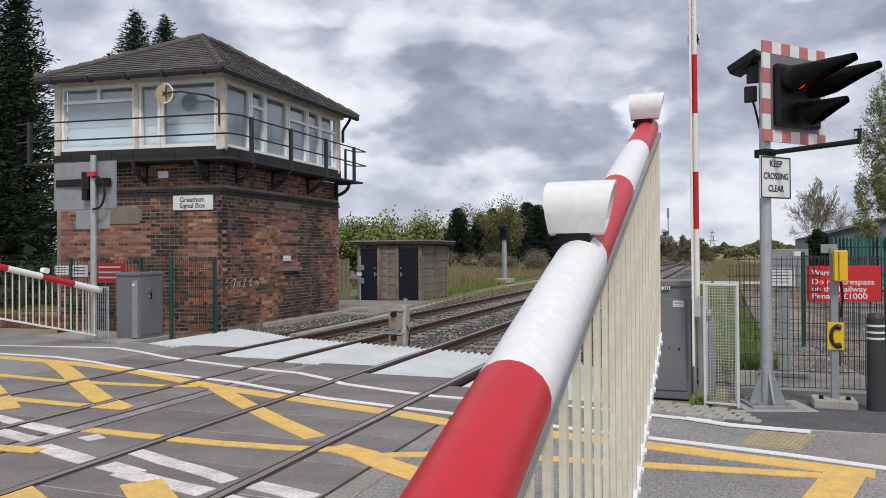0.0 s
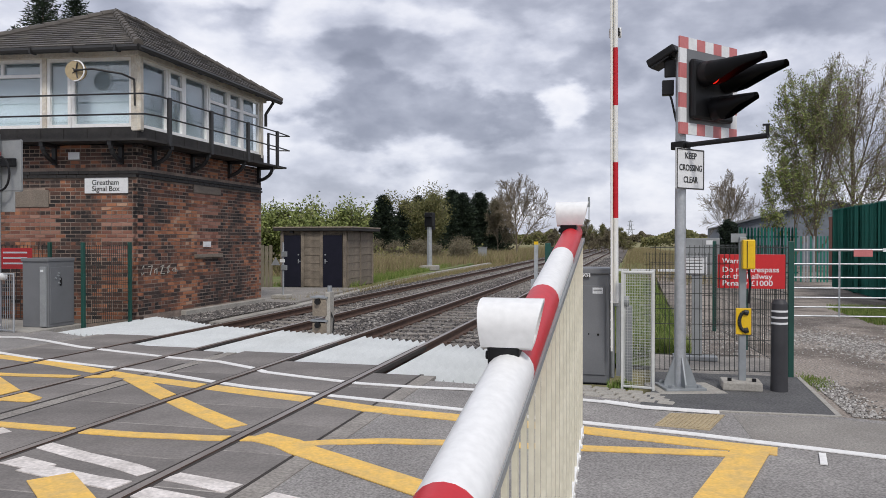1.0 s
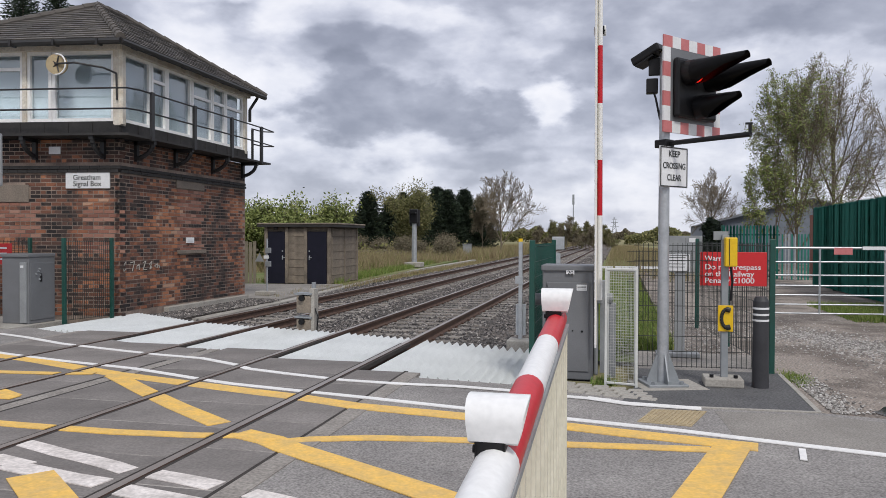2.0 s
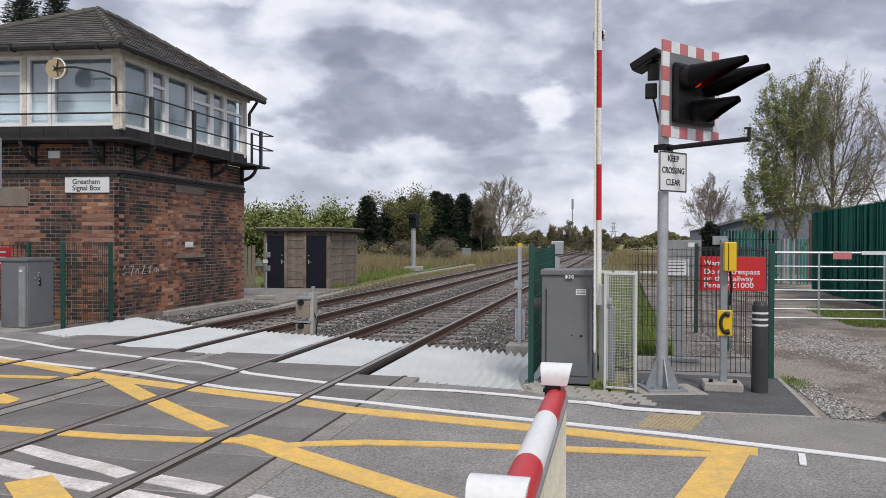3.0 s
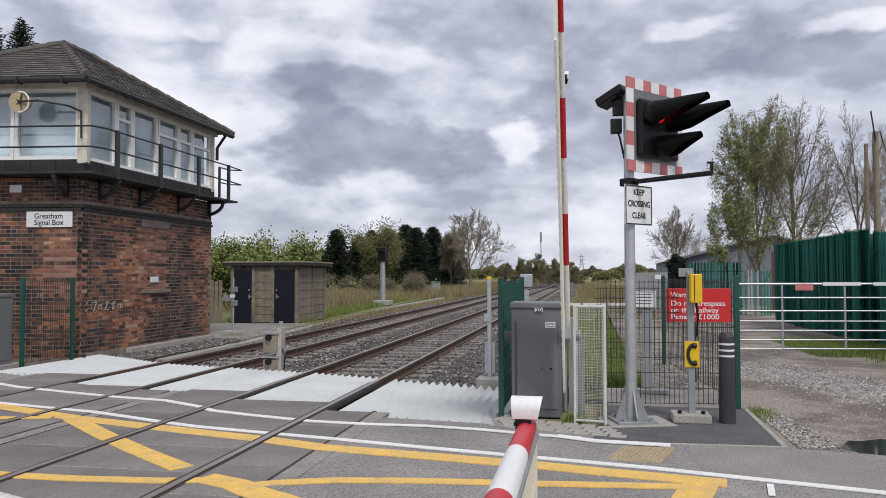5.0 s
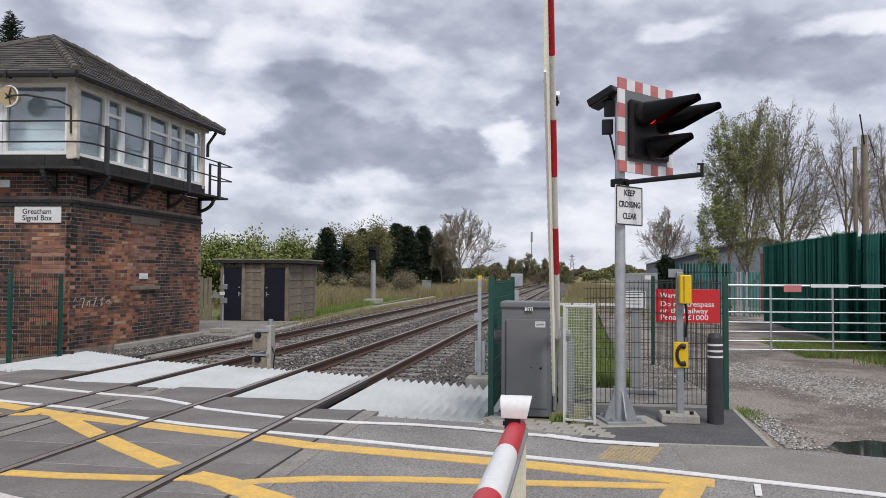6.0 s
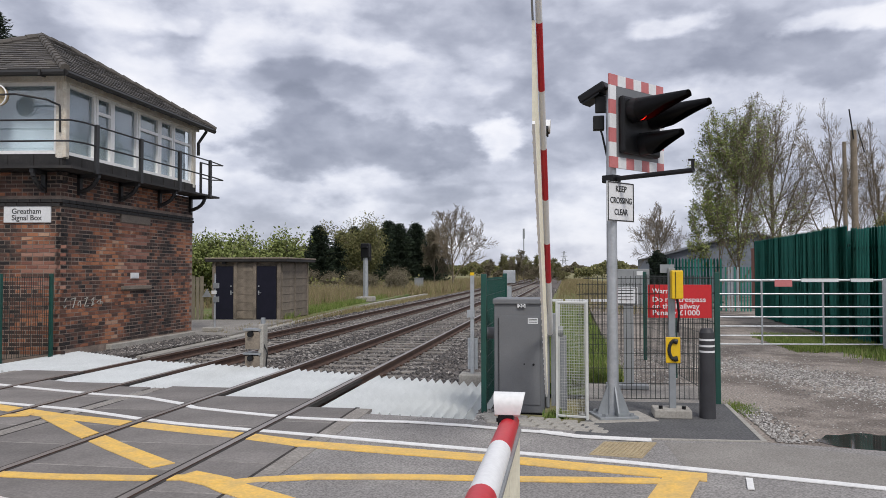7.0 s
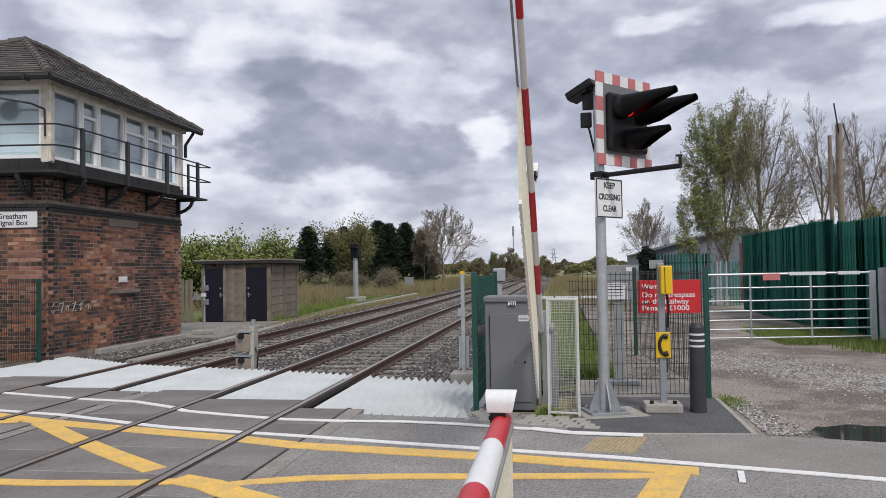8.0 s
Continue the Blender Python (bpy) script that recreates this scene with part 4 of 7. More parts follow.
# ledge, brackets and railing
ledge = bmesh.new()
slab(ledge, [(0.55, -0.42), (0.55, 6.05), (-0.05, 6.05), (-0.05, 0.03), (-4.3, -0.55), (-4.75, -0.62), (-4.62, -1.17), (0.3, -0.5)], 3.80, 3.85)
part("ledge", ledge, M["black_board"], signal_box, "dark walkway ledge round the upper floor")
for wall, us in ((SIDE, (0.55, 2.05, 3.75, 5.35)), (FRONT, (0.35, 1.9, 3.4))):
    for u in us:
        bm = bmesh.new()
        box(bm, (u, 0.03, 3.58), (0.09, 0.08, 0.46), m=wall)
        box(bm, (u, 0.25, 3.76), (0.09, 0.5, 0.08), m=wall)
        for i in range(5):
            a0, a1 = i / 5 * math.pi / 2, (i + 1) / 5 * math.pi / 2
            tube(bm, on(wall, u, 0.42 * math.sin(a0) ** 1.3 + 0.03, 3.42 + 0.33 * (1 - math.cos(a0))), on(wall, u, 0.42 * math.sin(a1) ** 1.3 + 0.03, 3.42 + 0.33 * (1 - math.cos(a1))), 0.05, n=8)
        part("bracket", bm, M["black"], signal_box)


def railing():
    ax = 0.57
    for y in (0.37, 2.04, 3.81, 5.47):
        part("rail_post", box(bmesh.new(), (ax - 0.02, y, 4.30), (0.07, 0.10, 1.06), bev=0.008), M["black"], signal_box)
    part("rail_post", box(bmesh.new(), (0.2, 5.6, 4.28), (0.06, 0.06, 1.0), bev=0.008), M["black"], signal_box)
    part("rail_post", box(bmesh.new(), (-4.62, -1.0, 4.30), (0.09, 0.09, 1.06), bev=0.008), M["black"], signal_box)
    for z in (4.37, 4.80):
        bm = bmesh.new()
        pts = [(-5.1, -0.95, z), (-4.65, -1.0, z), (0.15, -0.40, z), (0.45, -0.34, z), (0.55, -0.05, z), (0.56, 5.5, z), (0.5, 6.35, z), (0.2, 6.2, z), (0.18, 5.6, z)]
        for p, q in zip(pts, pts[1:]):
            tube(bm, p, q, 0.019, n=8)
        part("handrail", bm, M["black"], signal_box)


railing()
# round reflector lamp on a bent arm beside the corner window
lamp = bmesh.new()
c = on(FRONT, 1.12, 0.42, 5.30)
tube(lamp, c, c + Vector((0.02, -0.05, 0)), 0.215, 0.215, 20)
part("round_disc", lamp, M["tactile"], signal_box, "round buff disc on a bent black arm", smooth=True)
arm = bmesh.new()
pts = [on(FRONT, -0.02, 0.12, 4.6), on(FRONT, -0.02, 0.14, 5.16), on(FRONT, 0.15, 0.35, 5.24), on(FRONT, 0.7, 0.5, 5.32), c + Vector((0, -0.08, 0))]
for p, q in zip(pts, pts[1:]):
    tube(arm, p, q, 0.022, n=8)
for k in range(5):
    a = k * 1.2566
    d = Vector((math.cos(a) * 0.17, 0, math.sin(a) * 0.17))
    tube(arm, c + Vector((0.03, -0.06, 0)), c + d + Vector((0.03, -0.07, 0)), 0.014, n=6)
rim = bmesh.new()
for k in range(20):
    a, b = k * math.pi / 10, (k + 1) * math.pi / 10
    tube(rim, c + Vector((0.02 + 0.215 * math.cos(a), -0.05, 0.215 * math.sin(a))), c + Vector((0.02 + 0.215 * math.cos(b), -0.05, 0.215 * math.sin(b))), 0.016, n=6)
part("disc_rim", rim, M["upvc"], signal_box, "white rim of the disc")
part("lamp_arm", arm, M["black"], signal_box)
nameb = thing("name_board", (0, 0, 0), "white name board with black lettering on the brick", "name board")
nameb.matrix_basis = signal_box.matrix_basis @ FRONT
part("board", box(bmesh.new(), (0.70, 0.02, 2.90), (1.0, 0.03, 0.35), bev=0.004), M["sign_white"], nameb)
TEXT_FRONT = Matrix.Rotation(radians(180), 4, "Z") @ Matrix.Rotation(radians(90), 4, "X")
lettering("lettering", "Greatham\nSignal Box", 0.155, Matrix.Translation((1.03, 0.037, 3.035)) @ TEXT_FRONT, M["ink"], nameb, 0.88)
small = bmesh.new()
box(small, (1.45, 0.02, 3.55), (0.26, 0.03, 0.16), m=FRONT)
part("small_notice", small, M["sign_white"], signal_box)


# ---- barriers ----
def barrier(name, at, heading, length, first_red, lamps, skirt_from, label, pitch=0.638, bar=0.012, slim=1.0, skirt_to=99.0):
    """A boom on its pivot: local y along the boom, z up. Returns the keyed pieces."""
    root = thing(name, at, label, "crossing barrier", "crossing barriers")
    root.matrix_basis = Matrix.Translation(at) @ Matrix.Rotation(heading, 4, "Z")

    def radius(l):
        return (0.064 - 0.021 * l / length) * slim

    k = first_red
    cuts = [0.0]
    while k < length - 0.1:
        if k > 0.1:
            cuts.append(k)
        k += pitch
    cuts.append(length)
    for a, b in zip(cuts, cuts[1:]):
        red = round((a - first_red) / pitch) % 2 == 0 if a > 0 else False
        bm = bmesh.new()
        tube(bm, (0, a, 0), (0, b, 0), radius(a), radius(b), 20)
        part("boom_band", bm, M["red"] if red else M["boom_white"], root, "red reflective band" if red else "white band", smooth=True)
    edge = bmesh.new()
    box(edge, (0.046, length / 2 + 0.2, -0.028), (0.016, length - 0.45, 0.018))
    part("skirt_channel", edge, M["light_grey"], root, "grey channel that carries the skirt")
    for l in lamps:
        bm = bmesh.new()
        r = radius(l)
        box(bm, (-0.01, l - 0.02, r - 0.002), (0.07, 0.09, 0.04), bev=0.006)
        box(bm, (-0.04, l - 0.04, r - 0.004), (0.012, 0.04, 0.06))
        tube(bm, (-0.055, l - 0.03, r - 0.015), (-0.04, l - 0.03, r - 0.015), 0.010, n=8)
        part("lamp_bracket", bm, M["black_plastic"], root)
        hood = bmesh.new()
        # a hood of moulded sheet, closed at one end and open across the boom
        prof = [(-0.046, 0.0), (-0.057, 0.04), (-0.055, 0.062), (-0.045, 0.082), (-0.028, 0.093), (0.0, 0.097), (0.028, 0.093), (0.045, 0.082), (0.055, 0.062), (0.057, 0.04), (0.046, 0.0), (0.03, -0.01), (-0.03, -0.01)]
        z0 = r + 0.016
        left = [hood.verts.new((-0.066 + 0.006 * (1 - pz / 0.097), l - 0.02 + py, z0 + pz)) for py, pz in prof]
        right = [hood.verts.new((0.076 - 0.022 * (1 - pz / 0.097), l - 0.02 + py, z0 + pz)) for py, pz in prof]
        n = len(prof)
        for i in range(n):
            hood.faces.new((left[i], left[(i + 1) % n], right[(i + 1) % n], right[i]))
        hood.faces.new(left)
        bmesh.ops.recalc_face_normals(hood, faces=hood.faces)
        bmesh.ops.solidify(hood, geom=hood.faces[:], thickness=0.006)
        part("lamp_hood", hood, M["boom_white"], root, "white lamp hood", smooth=True)
        eye = bmesh.new()
        tube(eye, (-0.02, l - 0.02, z0 + 0.045), (0.02, l - 0.02, z0 + 0.045), 0.042, n=14)
        part("lamp_lens", eye, M["pink"], root)
    bars, bar_me = [], finish(box(bmesh.new(), (0, 0, -0.44), (bar, 0.020, 0.86)), "skirt_bar", M["skirt"])
    l = skirt_from
    skirt_end = min(length, skirt_to)
    while l < skirt_end - 0.02:
        ob = new("skirt_bar", bar_me)
        ob.parent = root
        bars.append((ob, l))
        l += 0.125
    rail = bmesh.new()
    box(rail, (0, (skirt_end + skirt_from) / 2 - 0.02, 0), (0.02, skirt_end - skirt_from + 0.02, 0.035))
    for i in range(int((skirt_end - skirt_from) / 0.105)):
        tube(rail, (0.008, skirt_from + 0.105 * i + 0.02, 0), (0.016, skirt_from + 0.105 * i + 0.02, 0), 0.011, n=6)
    bottom = part("skirt_rail", rail, M["boom_white"], root)
    return root, Matrix.Translation(at) @ Matrix.Rotation(heading, 4, "Z"), bars, bottom


def drive(parts, rows):
    """Key a barrier: rows of seconds and the boom's rise in degrees; the skirt bars stay upright."""
    root, base, bars, bottom = parts
    walk(root, [(t, base @ pose(0, 0, 0, a)) for t, a in rows])
    for ob, l in bars:
        walk(ob, [(t, pose(0.04, l, -0.03, -a)) for t, a in rows])
    walk(bottom, [(t, Matrix.Translation(pose(0, 0, 0, -a) @ Vector((0, 0, -0.87)) + Vector((0.04, 0, -0.03)))) for t, a in rows])


NEAR = barrier("barrier", (-0.265, -0.613, 0.98), 0.0, 4.13, 1.07, (2.33, 4.06), 0.35, "red and white barrier boom with cream skirt, lowering over the road", 0.62)
FAR = barrier("barrier", (-0.19, 8.855, 0.965), math.pi, 5.45, 0.992, (3.1,), 0.35, "red and white barrier boom with folded skirt, starting to drop", bar=0.026, slim=0.54, skirt_to=4.35)
LEFT = barrier("barrier", (-11.35, 11.35, 1.02), radians(168.5), 5.4, 0.58, (1.2, 3.3), 0.1, "lowering red and white barrier boom beside the signal box")


def cabinet(name, at, size, rz, label, side_panel=False):
    root = thing(name, at, label, "equipment cabinet", "crossing cabinets", rz)
    w, d, h = size
    part("body", box(bmesh.new(), (0, 0, h / 2 - 0.03), (w, d, h - 0.06), bev=0.012), M["grey"], root)
    part("lid", box(bmesh.new(), (0, -0.01, h - 0.03), (w + 0.03, d + 0.04, 0.07), bev=0.015), M["grey"], root)
    part("plinth", box(bmesh.new(), (0, 0, 0.01), (w - 0.04, d - 0.04, 0.06)), M["black_plastic"], root)
    return root


c20 = cabinet("barrier_cabinet", (-0.56, 9.17, 0), (0.60, 0.5, 1.36), 0.0, "tall dark grey barrier machine cabinet beside the mesh fence")
door = part("door", box(bmesh.new(), (0.0, -0.258, 0.63), (0.50, 0.014, 1.06), bev=0.006), M["grey"], c20)
part("hinge_strip", box(bmesh.new(), (-0.243, -0.262, 0.63), (0.008, 0.016, 1.0)), M["black_plastic"], door)
lock = bmesh.new()
tube(lock, (0.17, -0.262, 0.58), (0.17, -0.275, 0.58), 0.014, n=12)
tube(lock, (0.06, -0.262, 0.585), (0.06, -0.272, 0.585), 0.009, n=10)
part("lock", lock, M["black_plastic"], door)
part("number_plate", box(bmesh.new(), (0.03, -0.275, 1.285), (0.095, 0.004, 0.055)), M["sign_white"], c20)
part("maker_label", box(bmesh.new(), (0.165, -0.268, 1.10), (0.12, 0.004, 0.07)), M["sign_white"], door)
lines = bmesh.new()
for i in range(3):
    box(lines, (0.165, -0.271, 1.118 - 0.017 * i), (0.10, 0.002, 0.005))
part("print_bars", lines, M["ink"], door)
side = bmesh.new()
box(side, (0.33, -0.05, 0.62), (0.05, 0.20, 1.15), bev=0.02)
part("side_rail", side, M["light_grey"], c20)
mach = bmesh.new()
box(mach, (0.40, 0.05, 0.62), (0.05, 0.3, 1.1))
tube(mach, (0.30, 0.0, 0.965), (0.52, 0.0, 0.965), 0.06, n=14)
box(mach, (0.37, -0.17, 0.965), (0.07, 0.30, 0.09), bev=0.01)
box(mach, (0.52, 0.05, 0.45), (0.08, 0.12, 0.9), bev=0.01)
part("machine_arm", mach, M["light_grey"], c20)
drum = bmesh.new()
tube(drum, (-0.42, 0.0, 0.93), (-0.30, 0.0, 0.93), 0.075, n=16)
part("side_drum", drum, M["grey"], c20, smooth=True)
lettering("lettering", "20", 0.062, Matrix.Translation((-0.005, -0.2785, 1.306)) @ Matrix.Rotation(radians(90), 4, "X"), M["ink"], c20, 1.0, 0.07)

cl = cabinet("barrier_cabinet", (-11.20, 12.25, 0.01), (0.64, 0.64, 1.34), radians(-3), "dark grey barrier cabinet in front of the signal box")
part("door", box(bmesh.new(), (0.325, 0.0, 0.62), (0.014, 0.57, 1.1), bev=0.006), M["grey"], cl)
part("corner_strip", box(bmesh.new(), (0.21, -0.335, 0.60), (0.14, 0.05, 1.16), bev=0.01), M["light_grey"], cl)
kn = bmesh.new()
for dx, dz in ((0.02, 1.05), (-0.06, 0.95), (0.02, 0.85), (0.0, 1.0), (0.05, 0.93)):
    tube(kn, (0.33, dx - 0.1, dz), (0.352, dx - 0.1, dz), 0.018, n=10)
part("lock", kn, M["galv"], cl)
part("handle", box(bmesh.new(), (0.34, -0.04, 0.88), (0.03, 0.03, 0.16), bev=0.008), M["black_plastic"], cl)
part("label_plate", box(bmesh.new(), (0.20, -0.363, 1.10), (0.07, 0.006, 0.045)), M["sign_white"], cl)


# ---- road signal on its post ----
BD = Vector((0.66, 0.75, 0)).normalized()   # along the backboard
BN = Vector((0.75, -0.66, 0)).normalized()  # the way the lamps face
sig = thing("road_traffic_signal", (0.53, 8.86, 0), "black wig-wag road signal with striped backboard on galvanised post", "traffic signal")
post = bmesh.new()
tube(post, (0, 0, 0.02), (0, 0, 3.85), 0.066, 0.056, 20)
tube(post, (0, 0, 0.62), (0, 0, 0.66), 0.068, n=20)
part("post", post, M["galv"], sig, smooth=True)
foot = bmesh.new()
box(foot, (0, 0, 0.02), (0.46, 0.42, 0.03), rz=0.3, bev=0.005)
for k in range(4):
    a = 0.3 + k * math.pi / 2
    m = Matrix.Rotation(a, 4, "Z")
    pts = [m @ Vector(p) for p in ((0.05, -0.008, 0.03), (0.185, -0.008, 0.03), (0.185, -0.008, 0.07), (0.07, -0.008, 0.36), (0.05, -0.008, 0.36))]
    pts2 = [m @ Vector(p) for p in ((0.05, 0.008, 0.03), (0.185, 0.008, 0.03), (0.185, 0.008, 0.07), (0.07, 0.008, 0.36), (0.05, 0.008, 0.36))]
    a_ = [foot.verts.new(p) for p in pts]
    b_ = [foot.verts.new(p) for p in pts2]
    foot.faces.new(a_)
    foot.faces.new(b_[::-1])
    for i in range(5):
        foot.faces.new((a_[i], a_[(i + 1) % 5], b_[(i + 1) % 5], b_[i]))
    for s in (-1, 1):
        q = m @ Vector((0.17, 0.15 * s, 0.03))
        tube(foot, q, q + Vector((0, 0, 0.035)), 0.022, n=6)
part("foot", foot, M["dull_galv"], sig)
pad = bmesh.new()
box(pad, (0.05, 0, -0.01), (0.75, 0.62, 0.035), rz=0.3, bev=0.01)
part("concrete_pad", pad, M["concrete"], sig)
BM_ = Matrix((( BD.x, -BN.x, 0, -0.15 * BD.x + 0.09 * BN.x), (BD.y, -BN.y, 0, -0.15 * BD.y + 0.09 * BN.y), (0, 0, 1, 0), (0, 0, 0, 1)))
# board frame: x along the board, -y out of its face
BW, BZ0, BZ1 = 1.06, 2.89, 3.98
bb = part("backboard", box(bmesh.new(), (BW / 2, 0, (BZ0 + BZ1) / 2), (BW - 0.24, 0.02, BZ1 - BZ0 - 0.26), m=BM_), M["grey"], sig, "dark grey backboard")


def stripe(a, b, z0, z1, red):
    part("border_stripe", box(bmesh.new(), ((a + b) / 2, -0.002, (z0 + z1) / 2), (b - a, 0.02, z1 - z0), m=BM_), M["pink"] if red else M["sign_white"], bb)


n = 7
for i in range(n):
    a, b = BW * i / n, BW * (i + 1) / n
    stripe(a, b, BZ1 - 0.13, BZ1, i % 2 == 0)
    stripe(a, b, BZ0, BZ0 + 0.13, i % 2 == 0)
for i in range(5):
    h = (BZ1 - BZ0 - 0.26) / 5
    z0 = BZ0 + 0.13 + h * i
    stripe(0, 0.12, z0, z0 + h, i % 2 == 1)
    stripe(BW - 0.12, BW, z0, z0 + h, i % 2 == 1)


def hooded_lamp(x, z, r, length, lit):
    head = bmesh.new()
    tube(head, (x, -0.02, z), (x, -0.20, z), r * 1.1, r * 1.08, 20)
    bmesh.ops.transform(head, matrix=BM_, verts=head.verts)
    lamp = part("lamp_housing", head, M["black_plastic"], sig, smooth=True)
    hood = bmesh.new()
    cols = 18
    rings = []
    for k, (far_, rad, up, cut) in enumerate(((0.0, 1.08, 0.0, 0.0), (0.2, 1.0, 0.0, 0.0), (0.62, 0.72, 0.03, 0.0), (1.0, 0.42, 0.06, 0.0))):
        ring = []
        for j in range(cols + 1):
            low = (0.46, 0.32, 0.14, 0.06)[k]
            a = math.pi * (-low + (1 + 2 * low) * j / cols)
            reach = length * (far_ - cut * (0.5 - 0.5 * math.sin(a)))
            ring.append(hood.verts.new(BM_ @ Vector((x + math.cos(a) * r * rad, -0.19 - reach, z + math.sin(a) * r * rad + up))))
        rings.append(ring)
    for p, q in zip(rings, rings[1:]):
        for j in range(cols):
            hood.faces.new((p[j], p[j + 1], q[j + 1], q[j]))
    bmesh.ops.solidify(hood, geom=hood.faces[:], thickness=0.006)
    part("hood", hood, M["black_plastic"], lamp, smooth=True)
    lens = bmesh.new()
    tube(lens, (x, -0.195, z), (x, -0.215, z), r * 0.98, r * 0.9, 20)
    bmesh.ops.transform(lens, matrix=BM_, verts=lens.verts)
    part("lens", lens, M["lens_red"] if lit else M["black_plastic"], lamp, "lit red lens" if lit else "dark lens")


hooded_lamp(0.33, 3.57, 0.13, 0.64, True)
hooded_lamp(0.74, 3.54, 0.13, 0.64, False)
hooded_lamp(0.53, 3.20, 0.125, 0.42, False)
shell = bmesh.new()
box(shell, (0.52, -0.05, 3.40), (0.74, 0.08, 0.68), m=BM_, bev=0.035)
part("lamp_case", shell, M["black_plastic"], sig)
flood = bmesh.new()
fm = Matrix.Translation((-0.18, 0.05, 3.80)) @ Matrix.Rotation(radians(-28), 4, "Z") @ Matrix.Rotation(radians(-24), 4, "Y")
box(flood, (0, 0, 0), (0.36, 0.22, 0.10), m=fm, bev=0.02)
box(flood, (-0.04, 0.0, -0.06), (0.24, 0.2, 0.02), m=fm)
part("floodlight", flood, M["black_plastic"], sig, "black floodlight behind the board")
brk = bmesh.new()
box(brk, (-0.10, 0.02, 3.66), (0.16, 0.04, 0.20), bev=0.01)
box(brk, (-0.14, 0.03, 3.44), (0.13, 0.10, 0.17), bev=0.01)
for p, q in (((-0.12, 0, 3.36), (-0.1, 0, 3.30)), ((-0.1, 0, 3.30), (-0.05, 0, 3.05))):
    tube(brk, p, q, 0.012, n=6)
part("junction_box", brk, M["black_plastic"], sig)
arm = bmesh.new()
p0, p1 = Vector((0, 0, 2.77)), Vector((0.82, -0.66, 2.77))
tube(arm, p0 + BN * 0.05, p1, 0.028, n=10)
box(arm, (0, 0, 2.77), (0.16, 0.16, 0.09), rz=-0.7, bev=0.01)
box(arm, p1 + Vector((-0.01, 0, 0.05)), (0.03, 0.03, 0.10))
box(arm, p1 + Vector((-0.02, 0, 0.11)), (0.07, 0.03, 0.02))
part("side_arm", arm, M["black_plastic"], sig, "black cantilever arm")
keep = thing("keep_clear_sign", (0.53, 8.86, 0), "white rectangular sign with black words on the signal post", "road sign")
part("plate", box(bmesh.new(), (0.20, 0, 2.50), (0.50, 0.012, 0.46), m=BM_, bev=0.003), M["sign_white"], keep)
rim = bmesh.new()
for c, s in (((0.20, -0.009, 2.72), (0.48, 0.006, 0.012)), ((0.20, -0.009, 2.28), (0.48, 0.006, 0.012)), ((-0.036, -0.009, 2.50), (0.012, 0.006, 0.43)), ((0.436, -0.009, 2.50), (0.012, 0.006, 0.43))):
    box(rim, c, s, m=BM_)
part("border", rim, M["ink"], keep)
UPR = Matrix.Rotation(radians(90), 4, "X")
for k, (w, x) in enumerate((("KEEP", 0.20), ("CROSSING", 0.40), ("CLEAR", 0.25))):
    lettering("lettering", w, 0.098, BM_ @ Matrix.Translation((0.20 - x / 2, -0.010, 2.695 - 0.135 * k)) @ UPR, M["ink"], keep, 1.0, x)

# ---- telephone post, signs, bollard ----
tel = thing("telephone_post", (1.2, 9.0, 0), "grey post with yellow telephone box and sign on concrete block", "telephone post")
part("block", box(bmesh.new(), (0, 0, 0.05), (0.42, 0.34, 0.10), bev=0.015), M["concrete"], tel)
part("post", box(bmesh.new(), (0.015, 0, 0.88), (0.075, 0.075, 1.70), bev=0.006), M["dull_galv"], tel)
bolt = bmesh.new()
for dx in (-0.13, 0.13):
    tube(bolt, (dx, -0.08, 0.10), (dx, -0.08, 0.135), 0.025, n=6)
part("bolts", bolt, M["black_plastic"], tel)
part("back_plate", box(bmesh.new(), (-0.03, 0.01, 1.72), (0.16, 0.02, 0.10)), M["dull_galv"], tel)
part("phone_box", box(bmesh.new(), (0.06, -0.11, 1.535), (0.13, 0.13, 0.33), bev=0.012), M["phone_yellow"], tel, "bright yellow telephone case")
part("case_seam", box(bmesh.new(), (0.04, -0.178, 1.535), (0.006, 0.006, 0.30)), M["black_plastic"], tel)
plate = part("phone_sign", box(bmesh.new(), (0.02, -0.05, 0.775), (0.165, 0.01, 0.30), bev=0.008), M["phone_yellow"], tel, "yellow sign with black telephone handset")
hs = bmesh.new()
pts = [Vector((0.05 - 0.075 * math.cos(a) ** 1, -0.058, 0.775 + 0.115 * math.sin(a))) for a in [math.pi / 2 * (-1 + 2 * i / 10) for i in range(11)]]
for p, q in zip(pts, pts[1:]):
    tube(hs, p, q, 0.020, n=8)
for s in (-1, 1):
    tube(hs, (0.03, -0.058, 0.775 + 0.105 * s), (0.07, -0.058, 0.775 + 0.095 * s), 0.030, n=10)
part("handset_symbol", hs, M["ink"], plate)
cable = bmesh.new()
for p, q in (((0.07, -0.06, 1.37), (0.09, -0.06, 1.2)), ((0.09, -0.06, 1.2), (0.07, -0.05, 0.98))):
    tube(cable, p, q, 0.014, n=6)
part("conduit", cable, M["black_plastic"], tel)

